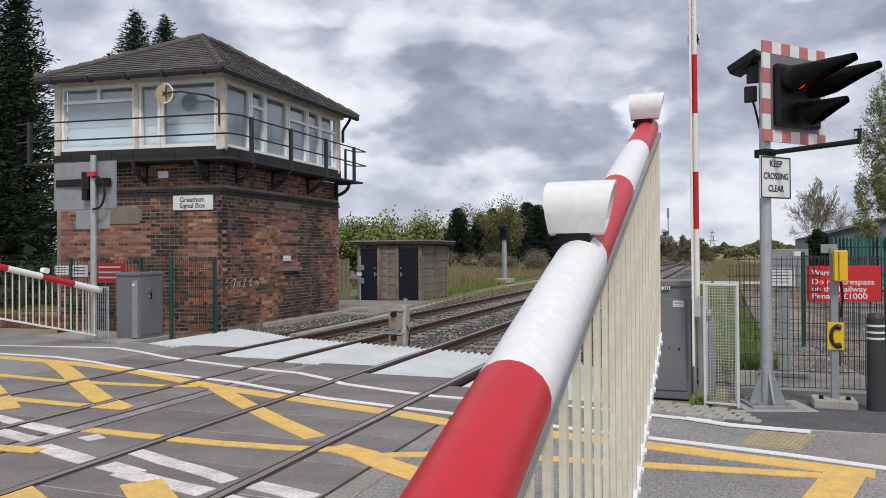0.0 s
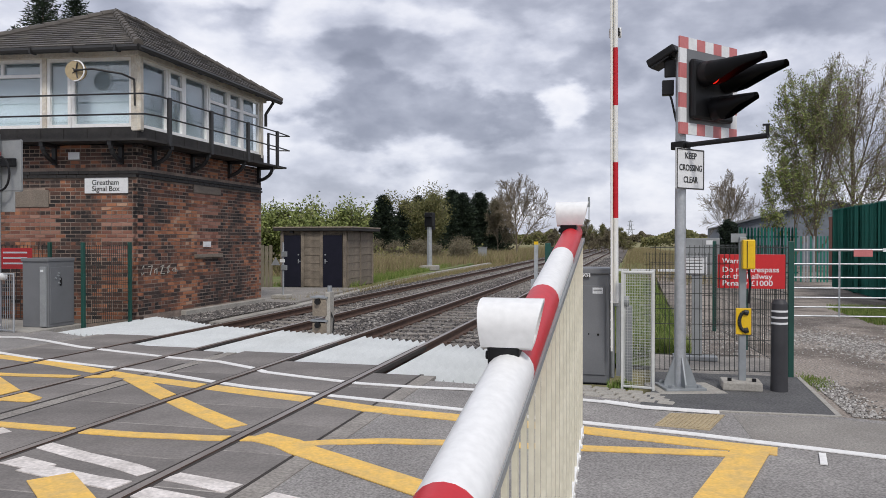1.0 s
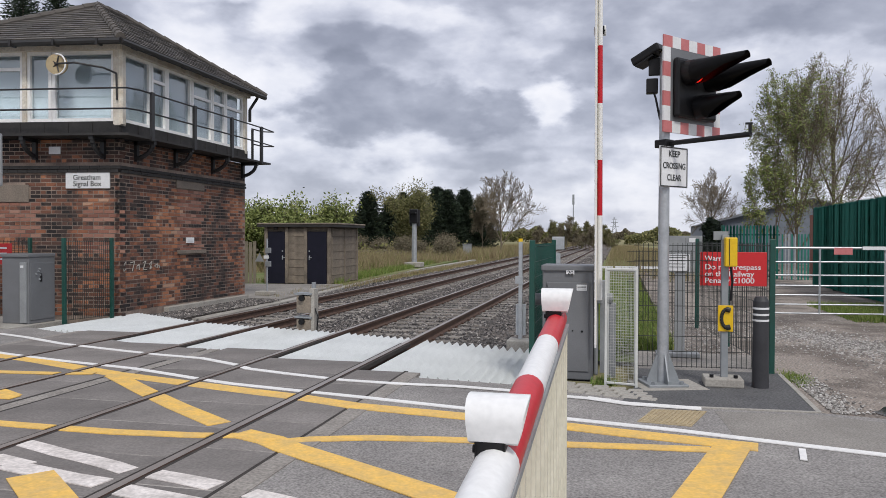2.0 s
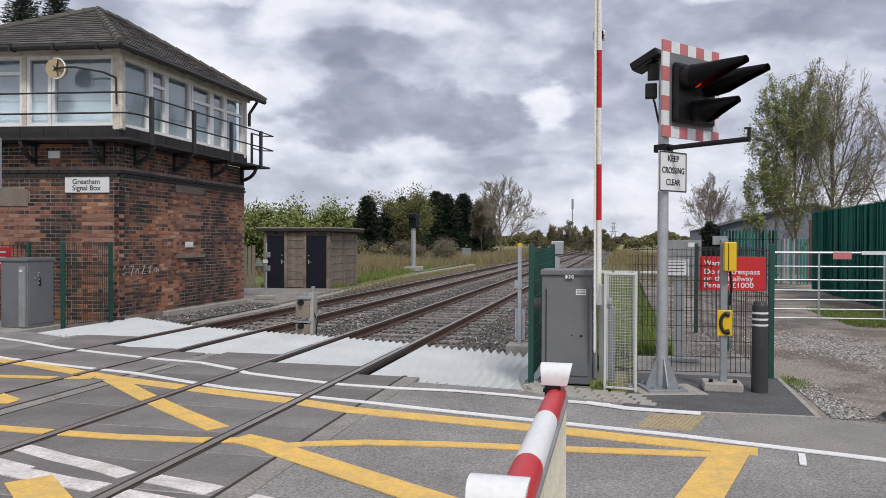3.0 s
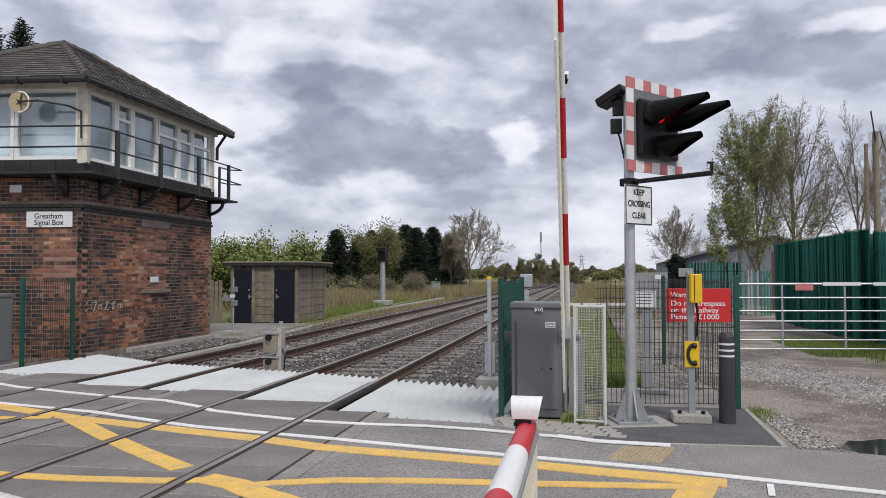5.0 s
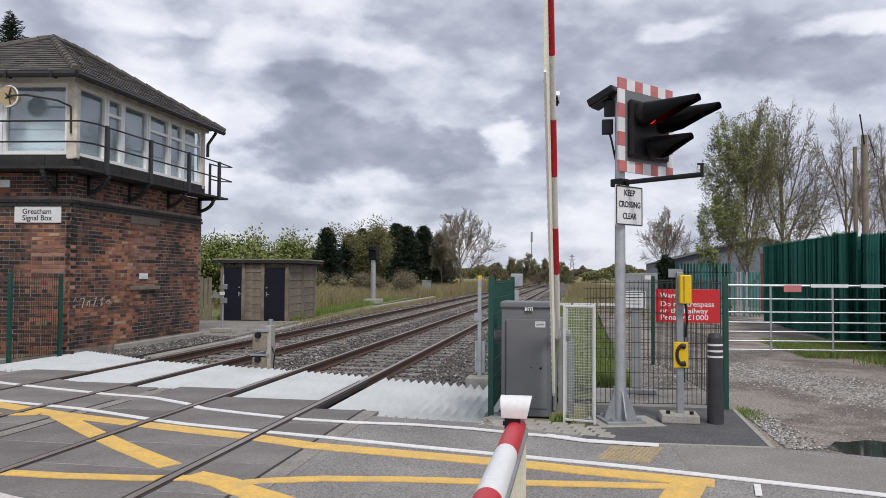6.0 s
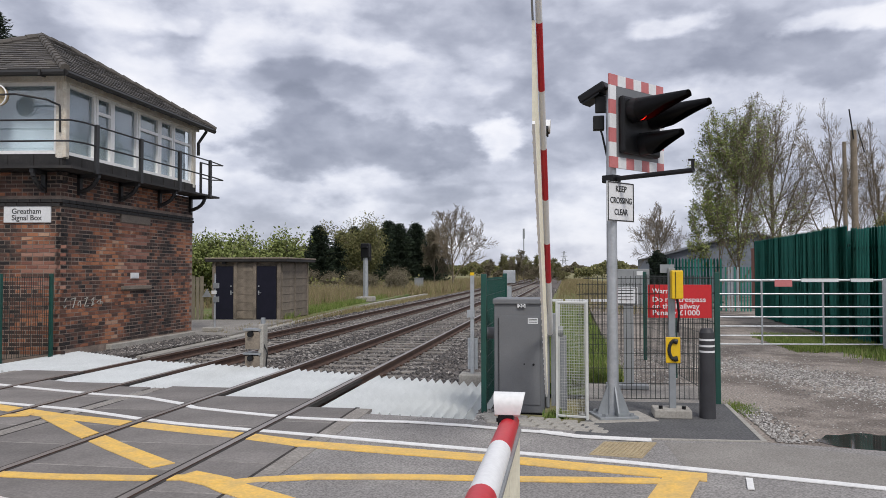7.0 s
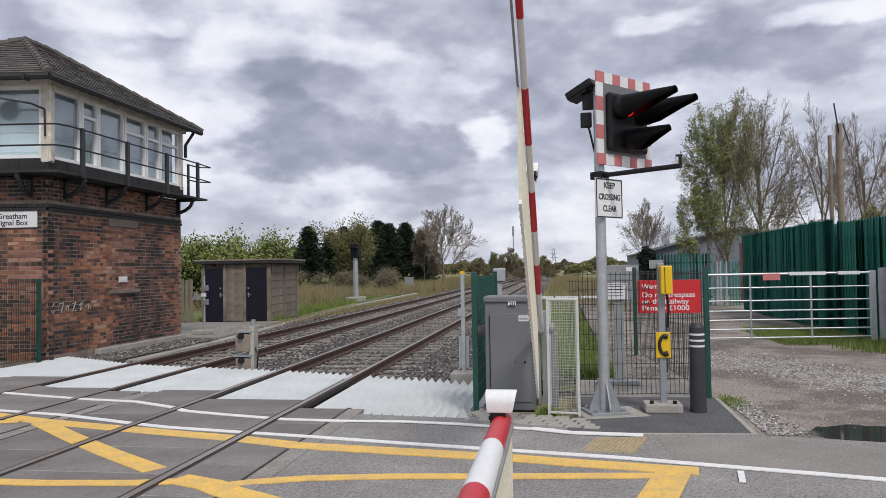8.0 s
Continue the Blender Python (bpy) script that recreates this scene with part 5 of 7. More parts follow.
warn = thing("trespass_sign", (1.43, 9.86, 0), "red warning sign with white lettering on the fence", "warning sign")
part("plate", box(bmesh.new(), (0, 0, 1.305), (0.785, 0.008, 0.425), bev=0.003), M["sign_red"], warn)
for k, w in enumerate(("Warning", "Do not trespass", "on the Railway", "Penalty \u00a31000")):
    z = 1.48 - (0.0 if k == 0 else 0.108 + 0.085 * (k - 1))
    lettering("lettering", w, 0.092, Matrix.Translation((-0.34, -0.006, z)) @ UPR, M["sign_white"], warn, 1.0, (0.317, 0.655, 0.583, 0.583)[k])
bol = thing("bollard", (1.6, 8.97, 0), "dark plastic bollard with three white bands", "bollard")
bb2 = bmesh.new()
tube(bb2, (0, 0, -0.02), (0, 0, 0.98), 0.092, 0.084, 24)
tube(bb2, (0, 0, 0.98), (0, 0, 1.03), 0.084, 0.06, 24)
part("body", bb2, M["bollard"], bol, smooth=True)
for z in (0.90, 0.83, 0.765):
    bm = bmesh.new()
    tube(bm, (0, 0, z - 0.011), (0, 0, z + 0.011), 0.0875, 0.0875, 24)
    part("reflective_band", bm, M["sign_white"], bol, smooth=True)
note = thing("notice_post", (0.87, 11.2, -0.03), "small white notice on a grey post behind the fence", "notice board")
part("post", box(bmesh.new(), (0.03, 0, 0.75), (0.14, 0.05, 1.5), bev=0.005), M["light_grey"], note)
part("foot", box(bmesh.new(), (0.0, 0, 0.04), (0.6, 0.3, 0.06), bev=0.01), M["light_grey"], note)
nb = part("notice", box(bmesh.new(), (-0.03, -0.04, 1.36), (0.38, 0.012, 0.25), bev=0.004), M["sign_white"], note)
for i in range(4):
    part("print_bar", box(bmesh.new(), (-0.04 + 0.02 * (i % 2), -0.049, 1.44 - 0.045 * i), (0.28 - 0.05 * (i % 2), 0.003, 0.007)), M["ink"], nb)
nr = bmesh.new()
for c, s in (((-0.03, -0.049, 1.475), (0.36, 0.004, 0.008)), ((-0.03, -0.049, 1.245), (0.36, 0.004, 0.008)), ((-0.205, -0.049, 1.36), (0.008, 0.004, 0.22)), ((0.145, -0.049, 1.36), (0.008, 0.004, 0.22))):
    box(nr, c, s)
part("border", nr, M["ink"], nb)


# ---- mesh fences ----
def mesh_fence(name, pts, h, label, wire, post_mat, gap=0.06, rows=0.2, hide=(), z0=0.0):
    root = thing(name, (pts[0][0], pts[0][1], z0), label, "mesh fence", "mesh fences")
    ox, oy = pts[0]
    for i, (x, y) in enumerate(pts):
        if i in hide:
            continue
        part("post", box(bmesh.new(), (x - ox, y - oy, h / 2 + 0.02), (0.065, 0.065, h + 0.08), bev=0.005), post_mat, root)
    for (x0, y0), (x1, y1) in zip(pts, pts[1:]):
        bm = bmesh.new()
        d = math.hypot(x1 - x0, y1 - y0)
        n = max(1, int(d / gap))
        for j in range(1, n):
            k = j / n
            box(bm, (x0 - ox + (x1 - x0) * k, y0 - oy + (y1 - y0) * k, h / 2 + 0.03), (0.007, 0.007, h - 0.04))
        for j in range(int(h / rows) + 1):
            z = 0.06 + (h - 0.08) * j / int(h / rows)
            tube(bm, (x0 - ox, y0 - oy, z), (x1 - ox, y1 - oy, z), 0.0045, n=4)
        part("mesh_panel", bm, wire, root)
    return root


mesh_fence("mesh_fence", [(0.22, 9.75), (1.9, 9.93)], 1.62, "dark welded mesh fence round the equipment", M["wire"], M["green"], hide=(0,))
mesh_fence("mesh_fence", [(1.93, 9.98), (1.72, 12.4), (1.5, 14.8)], 1.62, "dark welded mesh fence running back from the road", M["wire"], M["green"], gap=0.1, hide=(0,))
mesh_fence("mesh_fence", [(0.2, 14.85), (1.46, 14.85)], 1.45, "dark welded mesh fence at the back of the compound", M["wire"], M["green"], hide=(0, 1))
mesh_fence("mesh_fence", [(-0.99, 8.98), (-0.97, 11.9)], 1.62, "green welded mesh fence panel beside the track", M["green"], M["green"], gap=0.05, z0=-0.02)
mesh_fence("mesh_fence", [(-10.54, 12.42), (-10.33, 13.55)], 1.62, "green mesh panel standing against the signal box", M["wire"], M["green"], gap=0.05, z0=-0.02)
mesh_fence("mesh_fence", [(-11.9, 13.05), (-13.6, 12.75), (-15.6, 12.5), (-18.5, 12.1)], 1.6, "dark mesh fence beside the brick wall", M["wire"], M["green"], gap=0.08)

# clear perforated guard round the barrier's counterweight
cage = thing("barrier_guard", (-0.01, 8.78, 0), "pale perforated guard panels beside the barrier machine", "barrier guard")
for a, b in (((-0.10, -0.10), (0.24, -0.16)), ((0.24, -0.16), (0.24, 0.35)), ((-0.08, 0.4), (0.24, 0.35))):
    bm = bmesh.new()
    d = Vector((b[0] - a[0], b[1] - a[1], 0))
    n = max(3, int(d.length / 0.028))
    for j in range(1, n):
        x, y = a[0] + d.x * j / n, a[1] + d.y * j / n
        box(bm, (x, y, 0.68), (0.0024, 0.0024, 1.26))
    for j in range(40):
        z = 0.06 + 1.25 * j / 39
        tube(bm, (*a, z), (*b, z), 0.0012, n=4)
    part("perforated_sheet", bm, M["pale_mesh"], cage)
fr = bmesh.new()
for x, y in ((-0.10, -0.10), (0.24, -0.16), (0.24, 0.35), (-0.08, 0.4)):
    box(fr, (x, y, 0.66), (0.03, 0.03, 1.36), bev=0.004)
for a, b in (((-0.10, -0.10), (0.24, -0.16)), ((0.24, -0.16), (0.24, 0.35))):
    for z in (0.03, 1.33):
        tube(fr, (*a, z), (*b, z), 0.016, n=6)
part("frame", fr, M["pale_mesh"], cage)

# ---- left signal seen from behind ----
ls = thing("road_traffic_signal", (-11.5, 11.33, 0), "road signal seen from behind, grey board on galvanised post", "traffic signal")
bm = bmesh.new()
tube(bm, (0, 0, 0), (0, 0, 3.68), 0.062, 0.058, 18)
part("post", bm, M["galv"], ls, smooth=True)
part("backboard", box(bmesh.new(), (-0.32, 0.10, 3.10), (1.50, 0.02, 0.98), rz=0.06, bev=0.03), M["light_grey"], ls)
part("lower_plate", box(bmesh.new(), (-0.12, 0.10, 2.42), (0.82, 0.015, 0.38), rz=0.06, bev=0.01), M["light_grey"], ls)
bk = bmesh.new()
box(bk, (-0.5, 0.05, 3.16), (1.0, 0.06, 0.14))
box(bk, (-0.17, 0.02, 3.18), (0.2, 0.14, 0.36), bev=0.02)
box(bk, (-0.2, 0.02, 2.95), (0.14, 0.12, 0.30), bev=0.01)
box(bk, (0.22, 0.04, 3.15), (0.3, 0.1, 0.16), bev=0.02)
pts = [Vector((0.06 + 0.30 * max(0.0, math.sin(a)) ** 0.7, -0.08, 2.93 + 0.32 * math.cos(a))) for a in [math.pi * i / 10 for i in range(11)]]
for p, q in zip(pts, pts[1:]):
    tube(bk, p, q, 0.022, n=6)
part("lamp_back", bk, M["black_plastic"], ls)
part("red_tag", box(bmesh.new(), (0.03, -0.07, 3.30), (0.18, 0.08, 0.10), bev=0.01), M["sign_red"], ls)
lg = thing("barrier_guard", (-11.35, 11.35, 0), "pale guard panel at the barrier foot", "barrier guard")
bm = bmesh.new()
for j in range(12):
    box(bm, (-0.35 + 0.06 * j, 0.0 - 0.01 * j, 0.55), (0.006, 0.006, 1.1))
for z in (0.03, 1.08):
    tube(bm, (-0.36, 0, z), (0.3, -0.11, z), 0.014, n=6)
for x in (-0.36, 0.3):
    tube(bm, (x, 0 if x < 0 else -0.11, 0), (x, 0 if x < 0 else -0.11, 1.1), 0.016, n=6)
part("panel", bm, M["galv"], lg)
for (x, y, z, w, h, m_, lab) in ((-13.85, 12.78, 1.38, 0.38, 0.20, "sign_white", "small white notice on the mesh fence"), (-13.38, 12.84, 1.36, 0.40, 0.26, "sign_white", "white printed notice on the mesh fence"), (-12.6, 12.93, 1.32, 0.74, 0.44, "sign_red", "red warning sign on the fence by the signal box")):
    s = thing("notice_sign", (x, y, z), lab, "warning sign", rz=0.12)
    pl = part("plate", box(bmesh.new(), (0, -0.05, 0), (w, 0.008, h)), M[m_], s)
    for i in range(3):
        part("print_bar", box(bmesh.new(), (-0.02, -0.056, h * (0.28 - 0.26 * i)), (w * 0.75, 0.003, h * 0.08)), M["ink" if m_ == "sign_white" else "sign_white"], pl)

# low garden wall behind the barrier skirt
low_wall = thing("low_brick_wall", (-13.7, 13.35, -0.02), "low red brick wall behind the mesh fence", "brick wall", rz=math.pi + 0.1)
part("core", box(bmesh.new(), (3.0, 0, 0.17), (6.0, 0.2, 0.34)), M["mortar"], low_wall)
wall_brick = finish(box(bmesh.new(), (0, 0, 0), (0.226, 0.226, 0.068)), "brick", M["red_brick"])
for c in range(4):
    for i in range(25):
        piece("brick", wall_brick, Matrix.Translation((0.06 + 0.12 * (c % 2) + 0.24 * i, random.uniform(-0.004, 0.004), 0.06 + 0.083 * c)), low_wall)

# ---- track-side posts ----
mk = thing("track_marker", (-5.62, 12.95, -0.19), "grey steel relay boxes stacked on a short post between the tracks", "trackside box")
part("post", tube(bmesh.new(), (0.08, 0.05, 0), (0.08, 0.05, 1.03), 0.042, n=12), M["dull_galv"], mk, smooth=True)
for z in (0.18, 0.62):
    part("box", box(bmesh.new(), (-0.06, 0, z), (0.28, 0.24, 0.32), bev=0.01), M["shed_concrete"], mk)
    part("box_cap", box(bmesh.new(), (-0.06, 0, z + 0.20), (0.34, 0.28, 0.03)), M["dull_galv"], mk)
    bm = bmesh.new()
    tube(bm, (-0.08, -0.1, z + 0.12), (-0.08, -0.18, z + 0.12), 0.055, n=12)
    part("insulator", bm, M["black_plastic"], mk)
part("back_plate", box(bmesh.new(), (0.10, 0.0, 0.5), (0.10, 0.2, 0.84), bev=0.01), M["concrete"], mk)
bm = bmesh.new()
pts = [(0.14, -0.05, 0.55), (0.22, -0.08, 0.4), (0.2, -0.1, 0.1), (0.4, -0.15, 0.02), (0.9, -0.1, 0.01), (1.4, 0.1, 0.03)]
for p, q in zip(pts, pts[1:]):
    tube(bm, p, q, 0.014, n=6)
part("cable", bm, M["black_plastic"], mk)
st = thing("trackside_post", (-1.5, 11.9, -0.19), "slim galvanised post with yellow cap on a concrete foot", "trackside post")
part("post", box(bmesh.new(), (0, 0, 1.0), (0.06, 0.06, 1.65), bev=0.005), M["galv"], st)
part("cap", box(bmesh.new(), (0, 0, 1.84), (0.062, 0.062, 0.05)), M["phone_yellow"], st)
part("foot", box(bmesh.new(), (0, 0, 0.12), (0.4, 0.4, 0.24), bev=0.02), M["concrete"], st)
part("mesh_box", box(bmesh.new(), (0.0, 0.06, 0.55), (0.16, 0.06, 0.5)), M["galv"], st)
part("side_box", box(bmesh.new(), (-0.02, -0.02, 1.2), (0.12, 0.06, 0.12)), M["galv"], st)


# ---- concrete hut beside the line ----
hut = thing("concrete_hut", (-13.28, 26.4, -0.1), "small concrete panel hut with flat roof and two dark doors", "hut")
HW, HD, HH = 2.72, 2.9, 2.16
part("wall_block", box(bmesh.new(), (HW / 2, HD / 2, HH / 2), (HW - 0.04, HD - 0.04, HH)), M["shed_concrete"], hut)
pan = finish(box(bmesh.new(), (0, 0, 0), (1, 1, 0.285), bev=0.008), "wall_slab", M["shed_concrete"])
for i in range(7):
    z = 0.17 + 0.30 * i
    for x0, x1 in ((0.98, 1.66),):
        piece("wall_slab", pan, Matrix.Translation(((x0 + x1) / 2, 0.01, z)) @ Matrix.Diagonal((x1 - x0, 0.05, 1, 1)), hut)
    for y0, y1 in ((0.12, 1.4), (1.5, 2.8)):
        piece("wall_slab", pan, Matrix.Translation((HW - 0.01, (y0 + y1) / 2, z)) @ Matrix.Diagonal((0.05, y1 - y0, 1, 1)), hut)
for x, y in ((0.06, 0.0), (0.92, 0.0), (1.70, 0.0), (2.66, 0.0)):
    part("corner_post", box(bmesh.new(), (x, y, HH / 2), (0.13, 0.12, HH), bev=0.01), M["shed_concrete"], hut)
for y in (1.45, 2.85):
    part("corner_post", box(bmesh.new(), (HW, y, HH / 2), (0.1, 0.1, HH), bev=0.01), M["shed_concrete"], hut)
part("roof", box(bmesh.new(), (HW / 2 + 0.02, HD / 2, HH + 0.06), (HW + 0.52, HD + 0.4, 0.11), bev=0.02), M["black_board"], hut, "flat felted roof with overhang")
part("roof_felt", box(bmesh.new(), (HW / 2 + 0.02, HD / 2, HH + 0.14), (HW + 0.56, HD + 0.44, 0.06), bev=0.02), M["shed_concrete"], hut)
for x0, x1 in ((0.14, 0.84), (1.78, 2.56)):
    d = part("door", box(bmesh.new(), ((x0 + x1) / 2, -0.03, 1.0), (x1 - x0, 0.04, 2.0), bev=0.006), M["navy"], hut, "dark blue metal door")
    hd = bmesh.new()
    hx = x1 - 0.08 if x0 < 1 else x0 + 0.09
    box(hd, (hx, -0.06, 1.0), (0.04, 0.02, 0.16))
    box(hd, (hx + 0.05, -0.09, 1.0), (0.12, 0.02, 0.025))
    box(hd, (hx, -0.06, 1.25), (0.05, 0.02, 0.05))
    part("handle", hd, M["galv"], d)
part("lamp", box(bmesh.new(), (0.5, -0.1, 2.12), (0.14, 0.12, 0.08), bev=0.01), M["black_plastic"], hut)

pf = thing("board_fence", (-15.6, 25.4, -0.1), "weathered close-boarded timber fence beside the hut", "timber fence")
me = finish(box(bmesh.new(), (0, 0, 0.8), (0.135, 0.02, 1.62)), "board", M["timber"])
for i in range(15):
    piece("board", me, Matrix.Translation((0.15 * i, 0.04 * i, random.uniform(-0.02, 0.02))), pf)
part("fence_rail", box(bmesh.new(), (1.1, 0.35, 1.3), (2.3, 0.05, 0.08), rz=0.26), M["timber"], pf)

tp = thing("trackside_sign_post", (-10.35, 20.7, -0.08), "slim grey post with small plates and a triangular sign", "trackside sign")
part("post", tube(bmesh.new(), (0, 0, 0), (0, 0, 1.72), 0.03, n=10), M["galv"], tp, smooth=True)
part("foot", box(bmesh.new(), (-0.05, 0, 0.06), (0.5, 0.4, 0.12), bev=0.02), M["concrete"], tp)
for z in (1.36, 0.95):
    part("plate_box", box(bmesh.new(), (0.06, -0.04, z), (0.18, 0.06, 0.16), bev=0.01), M["dull_galv"], tp)
tri = bmesh.new()
a_ = [tri.verts.new(v) for v in ((-0.38, -0.05, 1.02), (-0.08, -0.05, 1.02), (-0.23, -0.05, 1.27))]
b_ = [tri.verts.new((v.co.x, -0.035, v.co.z)) for v in a_]
tri.faces.new(a_)
tri.faces.new(b_[::-1])
for i in range(3):
    tri.faces.new((a_[i], a_[(i + 1) % 3], b_[(i + 1) % 3], b_[i]))
part("triangle_plate", tri, M["light_grey"], tp)
part("small_plate", box(bmesh.new(), (0.0, -0.05, 1.16), (0.16, 0.02, 0.10)), M["sign_white"], tp)

rs = thing("railway_signal", (-11.85, 43.0, -0.1), "railway colour-light signal on a grey post", "railway signal")
part("post", tube(bmesh.new(), (0, 0, 0), (0, 0, 2.8), 0.17, 0.14, 12), M["galv"], rs, smooth=True)
part("foot", box(bmesh.new(), (0, 0, 0.15), (1.0, 1.0, 0.3), bev=0.05), M["concrete"], rs)
part("lamp_head", box(bmesh.new(), (0, -0.1, 3.05), (0.5, 0.3, 0.85), bev=0.05), M["black_plastic"], rs)
part("hood", box(bmesh.new(), (0, -0.35, 3.25), (0.42, 0.4, 0.06)), M["black_plastic"], rs)
part("head_frame", box(bmesh.new(), (0, 0.12, 2.95), (0.62, 0.06, 1.0), bev=0.02), M["black"], rs)

for x, y, w, h in ((-13.6, 68.0, 0.75, 1.25),):
    k = thing("lineside_cabinet", (x, y, -0.2), "grey lineside equipment cabinet in the grass", "lineside cabinet", "lineside cabinets")
    part("body", box(bmesh.new(), (0, 0, h / 2), (w, 0.6, h), bev=0.03), M["light_grey"], k)
    part("lid", box(bmesh.new(), (0, 0, h + 0.02), (w + 0.1, 0.7, 0.06), bev=0.02), M["light_grey"], k)
lk = thing("lineside_cabinet", (3.2, 37.0, -0.1), "light grey lineside cabinet beyond the mesh fence", "lineside cabinet", "lineside cabinets")
part("body", box(bmesh.new(), (0, 0, 0.95), (1.5, 0.6, 1.9), bev=0.02), M["light_grey"], lk)
part("door_seam", box(bmesh.new(), (0, -0.303, 0.95), (0.03, 0.01, 1.7)), M["grey"], lk)
part("label_plate", box(bmesh.new(), (0.3, -0.306, 1.7), (0.3, 0.006, 0.2)), M["sign_white"], lk)
lf = thing("trackside_post", (-1.05, 13.9, -0.19), "small grey box on a short post beside the line", "trackside post")
part("post", box(bmesh.new(), (0, 0, 0.8), (0.08, 0.08, 1.6)), M["galv"], lf)
part("box", box(bmesh.new(), (0, 0, 1.78), (0.22, 0.16, 0.24), bev=0.01), M["galv"], lf)
ws = thing("crossing_board", (0.9, 36.0, -0.2), "low white boards of a foot crossing", "foot crossing")
for i in range(3):
    part("board", box(bmesh.new(), (-1.6 + 1.2 * i, 0, 0.5), (1.1, 0.3, 0.1)), M["sign_white"], ws)
    part("leg", box(bmesh.new(), (-1.6 + 1.2 * i, 0, 0.22), (0.1, 0.1, 0.46)), M["concrete"], ws)

# ---- the yard: gate, palisade, sheds ----
gate = thing("field_gate", (3.05, 16.1, 0), "galvanised seven-bar field gate, shut across the yard", "gate")
GL = 3.42
GD = Matrix.Rotation(0.13, 4, "Z")
for z in (0.18, 0.36, 0.55, 0.74, 0.95, 1.22, 1.50):
    part("bar", tube(bmesh.new(), GD @ Vector((0, 0, z)), GD @ Vector((GL, 0, z)), 0.025 if z > 1.4 else 0.016, n=8), M["galv"], gate, smooth=True)
for x in (0.0, 0.95, 2.2, GL):
    part("upright", tube(bmesh.new(), GD @ Vector((x, 0, 0.16)), GD @ Vector((x, 0, 1.52)), 0.022, n=8), M["galv"], gate, smooth=True)
part("end_plate", box(bmesh.new(), GD @ Vector((GL + 0.05, 0, 0.82)), (0.12, 0.05, 1.45)), M["galv"], gate)
part("red_plate", box(bmesh.new(), GD @ Vector((1.38, -0.04, 1.44)), (0.34, 0.01, 0.14)), M["pink"], gate)
for a, b in ((1.75, 2.5), (2.75, 3.2)):
    part("white_strip", box(bmesh.new(), GD @ Vector(((a + b) / 2, -0.04, 1.50)), (b - a, 0.012, 0.07), rz=0.13), M["sign_white"], gate)
gp = thing("gate_post", (6.75, 16.65, -0.03), "square steel gate post beside the fence", "gate post")
part("post", box(bmesh.new(), (0, 0, 0.8), (0.16, 0.16, 1.64), bev=0.01), M["galv"], gp)
mb = thing("maroon_board", (7.3, 16.3, -0.03), "faded maroon boarding beside the gate", "board")
part("board", box(bmesh.new(), (0, 0, 0.8), (0.85, 0.08, 1.6), rz=-0.3), M["maroon"], mb)


def palisade(pts, h, label, pitch=0.155, material="pale_green"):
    """Upright W-section pales on two rails, with posts; each run is a fence of its own."""
    (x0, y0), (x1, y1) = pts
    f = thing("palisade_fence", (x0, y0, -0.03), label, "palisade fence", "palisade fences", math.atan2(y1 - y0, x1 - x0))
    d = math.hypot(x1 - x0, y1 - y0)
    bm = bmesh.new()
    prof = [(-0.041, 0.012), (-0.026, -0.006), (-0.009, 0.008), (0.009, 0.008), (0.026, -0.006), (0.041, 0.012)]
    lo = [bm.verts.new((x, y, 0.05)) for x, y in prof]
    hi = [bm.verts.new((x, y, h - (0.0 if abs(x) < 0.01 else 0.05))) for x, y in prof]
    for i in range(5):
        bm.faces.new((lo[i], lo[i + 1], hi[i + 1], hi[i]))
    bmesh.ops.solidify(bm, geom=bm.faces[:], thickness=0.004)
    me = finish(bm, "pale", M[material])
    for i in range(int(d / pitch)):
        piece("pale", me, Matrix.Translation((pitch * (i + 0.5), 0, random.uniform(-0.01, 0.01))) @ Matrix.Rotation(random.uniform(-0.03, 0.03), 4, "Z"), f)
    for z in (0.4, h * 0.82):
        part("rail", box(bmesh.new(), (d / 2, 0.04, z), (d, 0.03, 0.06)), M["green"], f)
    for i in range(int(d / 2.75) + 1):
        part("post", box(bmesh.new(), (min(d, 2.75 * i), 0.08, h / 2), (0.09, 0.1, h), bev=0.005), M["green"], f)
    return f


palisade(((7.02, 29.5), (6.78, 19.4)), 2.86, "tall green steel palisade fence along the yard", 0.088)
palisade(((6.80, 19.3), (7.3, 13.5)), 2.76, "tall green steel palisade fence beside the gate", 0.13)
palisade(((4.35, 33.0), (6.6, 33.0)), 2.28, "green steel palisade fence at the back of the yard", 0.13)
gfill = thing("storage_container", (9.4, 22.5, -0.03), "green steel storage container behind the palisade", "container")
part("body", box(bmesh.new(), (0, 0, 1.4), (3.9, 11.0, 2.8), bev=0.03), M["pale_green"], gfill)
lp = thing("palisade_gate", (6.75, 33.3, -0.03), "weathered grey palisade gate at the back of the yard", "gate")
for i in range(9):
    part("pale", box(bmesh.new(), (0.125 * i, 0.0, 0.95), (0.06, 0.02, 1.9)), M["galv" if i in (1, 2, 4) else "pale_green"], lp)

